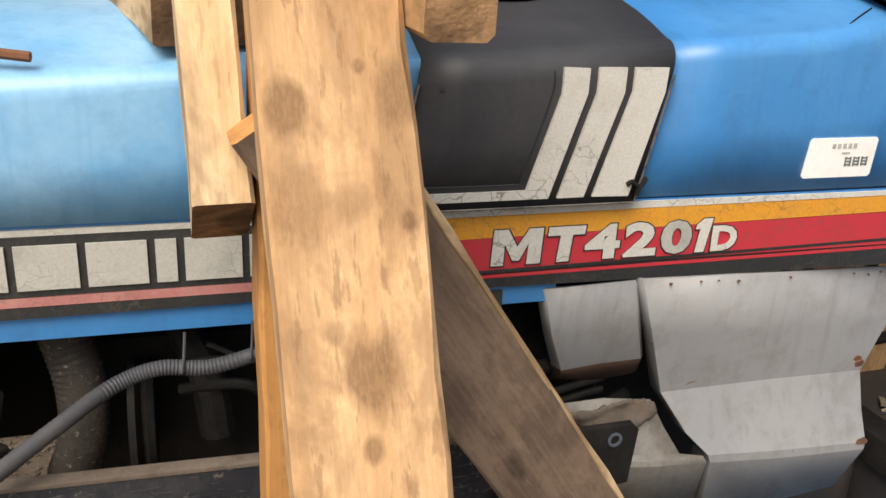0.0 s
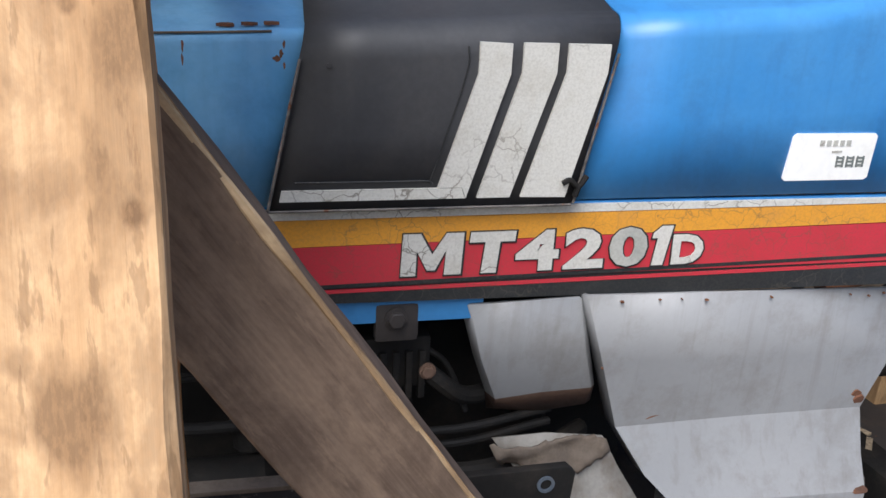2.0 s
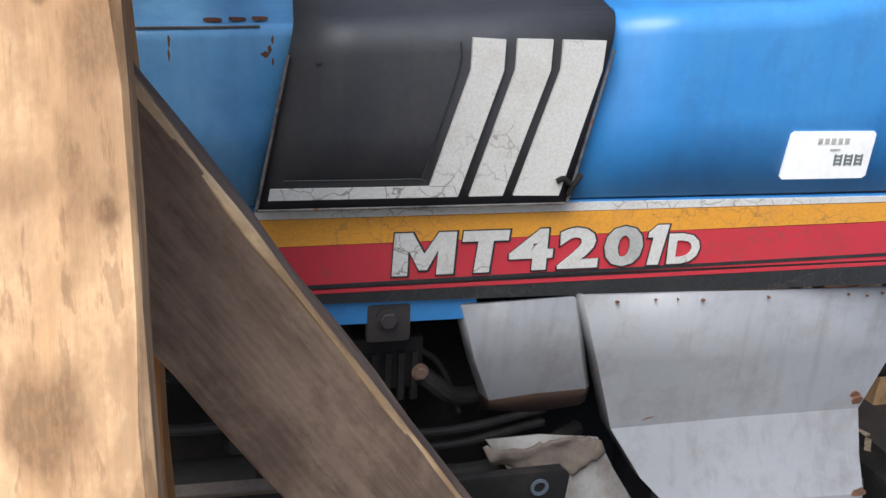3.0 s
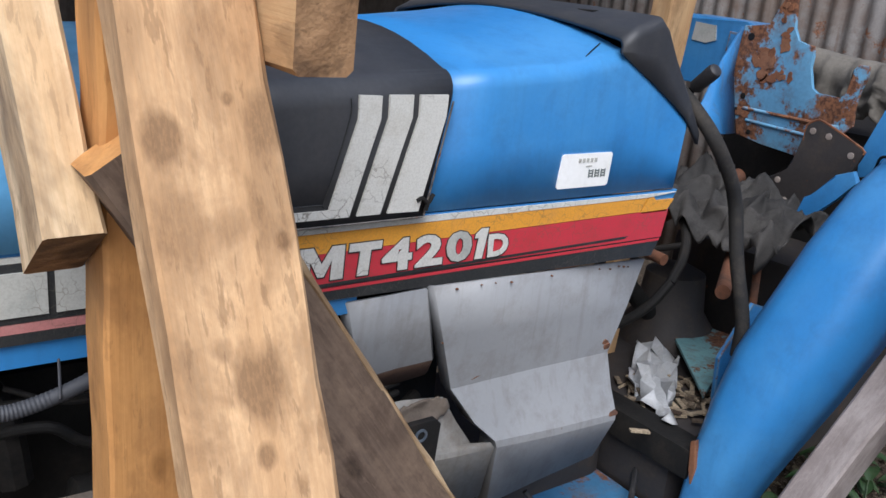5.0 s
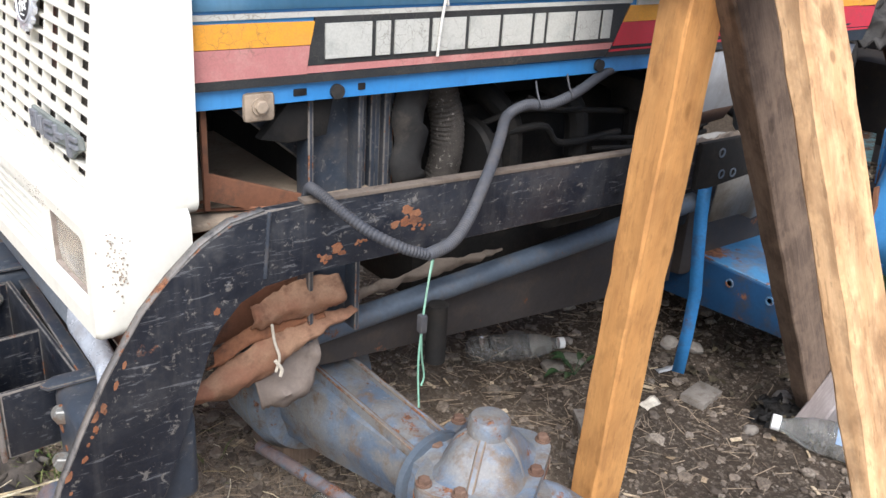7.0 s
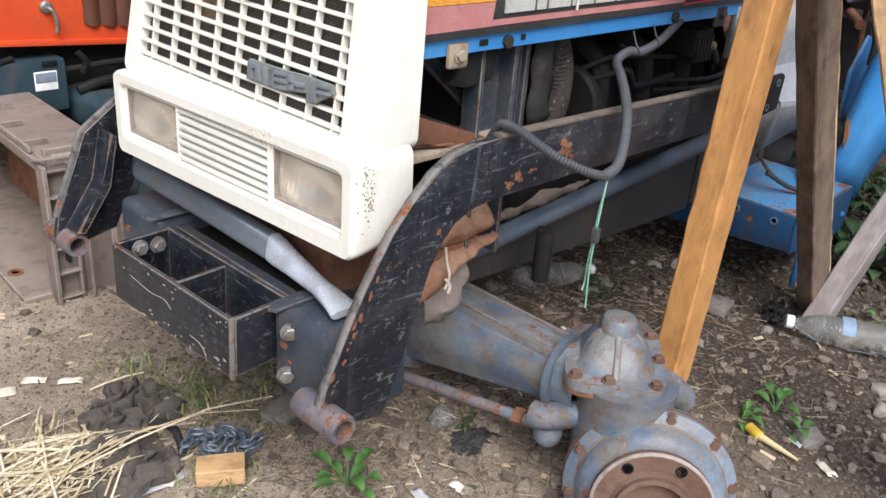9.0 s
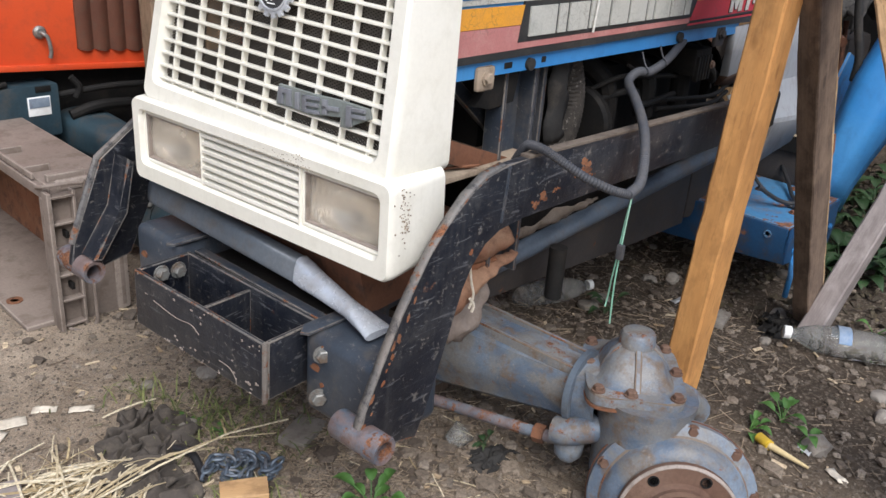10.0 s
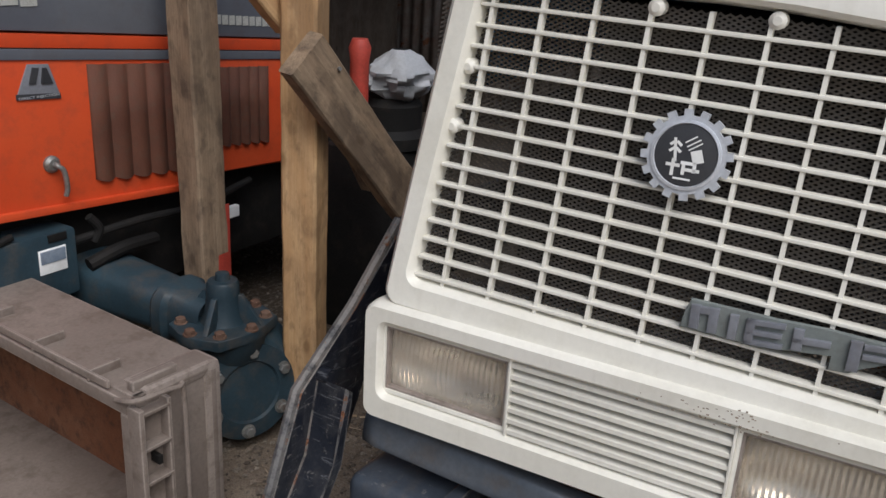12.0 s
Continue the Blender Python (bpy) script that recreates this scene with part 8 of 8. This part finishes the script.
for cx, cy, n, s in ((-0.36, 0.52, 90, 0.06), (-0.30, 0.40, 90, 0.07), (-0.42, 0.24, 70, 0.035), (-0.40, 0.62, 50, 0.05), (-0.2, 0.42, 60, 0.08)):
    for k in range(n):
        x, y, a, L = rnd.gauss(cx, s), rnd.gauss(cy, s), rnd.uniform(0, 6.3), rnd.uniform(0.02, 0.06)
        z = gz(x, y)
        dx, dy = math.cos(a), math.sin(a)
        w = 0.0015
        items.append(([(x - dy * w, y + dx * w, z), (x + dy * w, y - dx * w, z), (x + dx * L * 0.4 + dy * w, y + dy * L * 0.4 - dx * w, z + L * 0.5), (x + dx * L * 0.4 - dy * w, y + dy * L * 0.4 + dx * w, z + L * 0.5), (x + dx * L, y + dy * L, z + L * 0.65)], [(0, 1, 2, 3), (3, 2, 4)]))
scatter("grass", items, tinted("grass_mix", (0.08, 0.105, 0.03), (0.26, 0.27, 0.10)), "thin grass blades in the soil", "grass")

# larger stones
rnd = random.Random(77)
for k in range(34):
    x, y = rnd.uniform(0.2, 1.35), rnd.uniform(-0.55, 0.75)
    if k < 6:
        x, y = rnd.uniform(-0.5, 0.1), rnd.uniform(0.1, 0.8)
    r = rnd.uniform(0.014, 0.034)
    b = B()
    bmesh.ops.create_icosphere(b, subdivisions=2, radius=1.0)
    sx, sy, sz = rnd.uniform(0.8, 1.3), rnd.uniform(0.7, 1.1), rnd.uniform(0.45, 0.75)
    for v in b.verts:
        q = 1 + 0.28 * noise.noise(v.co * 1.6 + Vector((k, 0, 0)))
        v.co = Vector((v.co.x * sx * r * q + x, v.co.y * sy * r * q + y, v.co.z * sz * r * q + gz(x, y) + r * sz * 0.45))
    solo("stone", b, STONE, "grey-brown field stone lying on the soil", "stone", "stones", "", (x, y, gz(x, y)), True, 30)
for x, y, s, a in ((-0.215, 0.335, 0.05, 0.4), (0.62, 0.02, 0.06, 1.0), (0.93, -0.02, 0.05, 0.2)):
    b = box(B(), (-s, -s * 0.6, 0), (s, s * 0.6, 0.018), Matrix.Translation((x, y, gz(x, y) - 0.002)) @ pose(0, 0, 0, 3, 4, math.degrees(a)), 0.004)
    solo("flat_stone", b, STONE, "flat grey stone slab lying on the soil", "stone", "flat stones", "", (x, y, gz(x, y)))


def heap_cloth(name, c, size, h, seed, mat, label):
    """A wet rag dropped in folds."""
    n = 96
    rows = []
    for i in range(n):
        r = []
        for j in range(n):
            u, v = i / (n - 1) - 0.5, j / (n - 1) - 0.5
            p = Vector((u * 5 + seed, v * 5, seed))
            rim = 1 + 0.45 * noise.noise(Vector((math.cos(math.atan2(v, u)) * 1.4 + seed, math.sin(math.atan2(v, u)) * 1.4, seed)))
            reach = 2 * math.hypot(u, v) / max(0.5, rim)
            edge = min(1.0, max(0.0, (1.06 - reach) * 3.2))
            x = c[0] + u * size[0] + 0.03 * noise.noise(p * 1.1) + 0.012 * noise.noise(p * 3)
            y = c[1] + v * size[1] + 0.03 * noise.noise(p * 1.2 + Vector((9, 1, 3)))
            ca, sa = math.cos(seed * 1.9), math.sin(seed * 1.9)
            q = u * ca + v * sa + 0.13 * noise.noise(p * 0.40)
            q2 = v * ca - u * sa + 0.22 * noise.noise(p * 0.6 + Vector((2, 8, 1)))
            pleat = 0.5 + 0.5 * noise.noise(p * 0.5 + Vector((7, 3, 1)))
            fold = 0.16 + (0.25 + 0.6 * pleat) * (1 - abs(math.sin(q * 19 + 1.1 * noise.noise(p * 0.30)))) ** 0.9 + 0.08 * (1 - abs(math.sin(q2 * 10 + seed))) ** 1.6 + 0.30 * abs(noise.noise(p * 0.55)) + 0.04 * noise.noise(p * 7)
            r.append((x, y, gz(x, y) - 0.012 + 0.016 * min(1.0, edge * 2) + h * fold * edge))
        rows.append(r)
    ob = solo(name, loft(B(), rows), mat, label, "rag", "", "", (c[0], c[1], gz(c[0], c[1])), True, 180)
    return thicken(ob, 0.002, 1)


heap_cloth("rag", (-0.455, 0.505), (0.20, 0.17), 0.042, 1.0, CLOTH, "crumpled dirty grey rag on the soil")
heap_cloth("rag", (-0.545, 0.375), (0.21, 0.18), 0.038, 4.0, CLOTH, "twisted dark grey cloth strip on the soil")
heap_cloth("rag", (1.02, -0.155), (0.13, 0.10), 0.03, 7.0, GRIME_SHADE, "scrap of black plastic film on the soil")
heap_cloth("rag", (0.0, 0.012), (0.11, 0.05), 0.010, 9.0, RUBBER, "flat black rubber scrap on the soil")
b = hose(B(), [(-0.44, 0.44, 0.035), (-0.43, 0.40, 0.040), (-0.437, 0.36, 0.032), (-0.45, 0.33, 0.03)], 0.008, 8, 6)
solo("rubber_hose", b, PLASTIC, "short black rubber hose end", "hose", at=(-0.44, 0.4, 0.02))
# chain
chain = thing("chain", "heap of grey steel chain on the soil", "chain", (-0.39, 0.30, 0.02))
rnd = random.Random(9)
path = smooth_path([(-0.442, 0.335, 0), (-0.41, 0.345, 0), (-0.395, 0.31, 0), (-0.42, 0.30, 0), (-0.40, 0.275, 0), (-0.365, 0.30, 0), (-0.37, 0.33, 0), (-0.345, 0.29, 0), (-0.36, 0.262, 0), (-0.33, 0.26, 0)], 5)
for i in range(0, len(path) - 1):
    p, q = path[i], path[i + 1]
    d = (q - p).normalized()
    c = Vector((p.x, p.y, gz(p.x, p.y) + 0.012 + 0.010 * (i % 3)))
    sidev = Vector((-d.y, d.x, 0)) if i % 2 else Vector((0, 0, 1))
    pts = [c + d * 0.014 * math.cos(a) + sidev * 0.008 * math.sin(a) for a in [2 * math.pi * k / 8 for k in range(9)]]
    part("chain_link", hose(B(), pts, 0.0032, 6, 2), STEEL, chain)
# wood block
e = thing("wood_offcut", "small sawn pine offcut on the soil", "offcut", (-0.43, 0.25, 0.02))
timber("offcut_body", (-0.462, 0.262, 0.036), (-0.392, 0.216, 0.038), 0.05, 0.034, PINE, e, (0, 0, 1), "", 0.002, END_GRAIN, 60)
part("nail", rod(B(), (-0.40, 0.205, 0.02), (-0.402, 0.204, 0.05), 0.002, seg=6), RUST, e)


def bottle(c, d, length, r, label, band):
    """A dented clear drink bottle lying on its side."""
    d = Vector(d).normalized()
    e = thing("plastic_bottle", label, "bottle", (c[0], c[1], gz(c[0], c[1])), "bottles")
    base = Vector((c[0], c[1], gz(c[0], c[1]) + r * 0.86))
    prof = [(r * 0.7, 0), (r * 0.95, 0.008), (r, 0.02), (r * 0.93, length * 0.18), (r, length * 0.26), (r * 0.94, length * 0.36), (r, length * 0.45), (r * 0.97, length * 0.62), (r * 0.85, length * 0.74), (r * 0.55, length * 0.86), (r * 0.36, length * 0.92), (r * 0.36, length * 0.97)]
    b = turned(B(), base, d, prof, 22)
    for v in b.verts:
        v.co += Vector((0, 0, -0.006 * abs(noise.noise(v.co * 18)))) + Vector((0, 0, 0.004)) * noise.noise(v.co * 40)
    part("bottle_body", b, PET, e)
    part("bottle_cap", turned(B(), base + d * length * 0.955, d, [(r * 0.42, 0), (r * 0.42, length * 0.06), (r * 0.36, length * 0.065)], 18), LABEL, e)
    if band:
        m = frame_along(base, base + d)
        rows = [[m @ Vector((r * 1.015 * math.cos(a), r * 1.015 * math.sin(a), z)) for a in [math.pi * (0.1 + 1.0 * k / 12) for k in range(13)]] for z in (length * 0.47, length * 0.53, length * 0.58)]
        part("label_band", loft(B(), rows), BLUEFILM, e)


bottle((1.065, -0.455, 0), (-0.49, 0.87, 0.03), 0.285, 0.040, "dented clear bottle with a torn blue label", True)
bottle((0.565, 0.385, 0), (0.93, -0.37, 0.0), 0.24, 0.034, "clear empty bottle half under the tractor", False)
e = thing("wood_offcut", "dirty flat board end under the straw", "offcut", (-0.73, 0.515, 0.02))
timber("offcut_body", (-0.80, 0.53, 0.030), (-0.70, 0.50, 0.032), 0.09, 0.02, WOOD_GREY, e, (0, 0, 1), "", 0.003, None, 61)
# small litter
e = thing("glue_nozzle", "yellow-capped plastic nozzle on the soil", "nozzle", (0.45, -0.37, 0.02))
nz = gz(0.45, -0.37) + 0.012
part("nozzle_cap", rod(B(), (0.462, -0.338, nz), (0.448, -0.368, nz), 0.011, seg=14), YELLOWCAP, e)
part("nozzle_tip", rod(B(), (0.449, -0.366, nz), (0.443, -0.452, nz - 0.006), 0.008, 0.003, seg=12), STRAW, e)
part("plastic_cup", turned(B(), (-0.02, 0.105, gz(-0.02, 0.105)), (0.5, -0.3, 0.6), [(0.018, 0), (0.021, 0.003), (0.026, 0.04), (0.024, 0.04), (0.019, 0.005)], 18), PET, thing("cup_litter", "small clear plastic cup on the soil", "cup", (-0.02, 0.105, 0.02)))
rnd = random.Random(31)
for k, (x, y, s) in enumerate(((-0.73, 0.66, 0.03), (-0.66, 0.71, 0.035), (-0.55, 0.74, 0.03), (-0.60, 0.52, 0.025), (-0.50, 0.34, 0.04), (-0.49, 0.30, 0.035), (-0.185, -0.03, 0.03), (-0.12, -0.06, 0.025), (0.47, -0.50, 0.03), (0.50, -0.42, 0.02), (-0.77, 0.72, 0.04), (0.30, 0.15, 0.03), (-0.552, 0.440, 0.065), (-0.624, 0.745, 0.045), (-0.497, 0.691, 0.03), (-0.520, 0.300, 0.06), (-0.66, 0.40, 0.03), (0.80, 0.02, 0.035), (0.95, 0.10, 0.03))):
    rows = []
    a = rnd.uniform(0, 6.3)
    for i in range(6):
        r = []
        for j in range(6):
            u, v = (i / 5 - 0.5) * s * 1.6, (j / 5 - 0.5) * s * (0.7 + 0.3 * noise.noise(Vector((i, k, 0))))
            px, py = x + u * math.cos(a) - v * math.sin(a), y + u * math.sin(a) + v * math.cos(a)
            r.append((px, py, gz(px, py) + 0.003 + 0.008 * abs(noise.noise(Vector((i * 0.6, j * 0.6, k))))))
        rows.append(r)
    ob = solo("paper_scrap", loft(B(), rows), PAPER if k % 3 else POLY, "torn pale paper scrap on the soil", "paper", "paper scraps", "", (x, y, gz(x, y)))
    thicken(ob, 0.0012, 1)


def weed(c, n, size, mat, seed, label):
    """A low weed: pointed leaves on short stalks from one root."""
    rnd = random.Random(seed)
    z0 = gz(c[0], c[1])
    e = thing("weed", label, "plant", (c[0], c[1], z0), "weeds")
    for k in range(n):
        a, el = rnd.uniform(0, 6.3), rnd.uniform(0.3, 1.1)
        stalk = size * rnd.uniform(0.3, 1.0)
        d = Vector((math.cos(a) * math.cos(el), math.sin(a) * math.cos(el), math.sin(el)))
        p0 = Vector((c[0], c[1], z0))
        p1 = p0 + d * stalk
        b = hose(B(), [p0, p0 + d * stalk * 0.5 + Vector((0, 0, 0.004)), p1], 0.0013, 5, 3)
        part("stalk", b, mat, e)
        L, w = size * rnd.uniform(0.55, 0.95), size * rnd.uniform(0.16, 0.26)
        fd = Vector((d.x, d.y, 0.12)).normalized()
        sd = Vector((-fd.y, fd.x, 0)).normalized()
        rows = []
        for i in range(8):
            t = i / 7
            ww = w * math.sin(math.pi * (0.06 + 0.94 * t) ** 0.8) * (1 if i < 7 else 0.1)
            mid = p1 + fd * L * t + Vector((0, 0, L * (0.16 * math.sin(math.pi * t) - 0.22 * t * t)))
            rows.append([mid - sd * ww + Vector((0, 0, ww * 0.35)), mid - sd * ww * 0.5 + Vector((0, 0, ww * 0.1)), mid, mid + sd * ww * 0.5 + Vector((0, 0, ww * 0.1)), mid + sd * ww + Vector((0, 0, ww * 0.35))])
        part("leaf", loft(B(), rows), mat, e)


weed((-0.262, 0.085), 11, 0.055, LEAF, 1, "green leafy weed by the bracket")
weed((0.50, -0.305), 6, 0.045, LEAF, 2, "fresh green weed by the hub")
weed((0.575, -0.345), 7, 0.05, LEAF, 3, "fresh green weed by the hub")
weed((0.535, -0.40), 4, 0.045, LEAF, 5, "fresh green weed by the hub")
weed((0.74, 0.20), 7, 0.05, LEAF_DARK, 4, "dark green weed by a bottle")
weed((1.18, -0.36), 5, 0.045, LEAF, 6, "small green weed on the soil")
weed((-0.375, 0.50), 5, 0.025, LEAF, 7, "tiny green weed on the soil")
weed((-0.33, 0.44), 6, 0.025, LEAF, 8, "tiny green weed on the soil")
weed((0.02, 0.05), 5, 0.03, LEAF_DARK, 9, "tiny green weed under the axle")
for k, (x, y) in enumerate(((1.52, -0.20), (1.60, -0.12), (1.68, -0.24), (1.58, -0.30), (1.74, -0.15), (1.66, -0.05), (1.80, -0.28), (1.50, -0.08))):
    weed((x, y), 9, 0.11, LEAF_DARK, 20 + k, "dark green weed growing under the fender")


def litter(rnd, x, y, L):
    """A fallen leaf: two halves folded along the midrib."""
    a, w, lift = rnd.uniform(0, 6.3), L * rnd.uniform(0.25, 0.45), rnd.uniform(0.0, 0.02)
    z = gz(x, y) + 0.004 + lift
    ca, sa = math.cos(a), math.sin(a)
    f = lambda u, v, h: (x + u * ca - v * sa, y + u * sa + v * ca, z + h)
    t = rnd.uniform(-0.01, 0.012)
    pts = [f(-L / 2, 0, 0), f(0, w, 0.006 + t), f(L / 2, 0, t), f(0, -w, 0.006), f(0, 0, 0.002)]
    return pts, [(0, 4, 1), (4, 2, 1), (0, 3, 4), (4, 3, 2)]


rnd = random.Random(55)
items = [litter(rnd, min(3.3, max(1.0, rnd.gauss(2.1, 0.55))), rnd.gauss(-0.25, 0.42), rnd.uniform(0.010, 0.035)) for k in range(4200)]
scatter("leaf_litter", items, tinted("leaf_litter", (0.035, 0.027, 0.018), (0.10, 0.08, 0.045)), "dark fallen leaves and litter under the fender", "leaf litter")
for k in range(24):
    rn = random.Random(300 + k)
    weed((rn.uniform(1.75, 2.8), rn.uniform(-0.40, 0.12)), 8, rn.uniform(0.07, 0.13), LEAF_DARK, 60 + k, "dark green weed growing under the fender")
rnd = random.Random(88)
items = []
for k in range(110):
    x, y = rnd.gauss(1.64, 0.08), rnd.gauss(0.11, 0.06)
    items.append(sliver(rnd, (x, y, 0.421 + rnd.uniform(0, 0.012)), rnd.uniform(0.01, 0.05), rnd.uniform(0.004, 0.012), 0.004, rnd.uniform(0, 6.3), rnd.uniform(-0.004, 0.004)))
scatter("debris", items, tinted("debris_mix", (0.05, 0.03, 0.02), (0.45, 0.36, 0.24)), "brown scraps and chips on the gearbox", "debris")
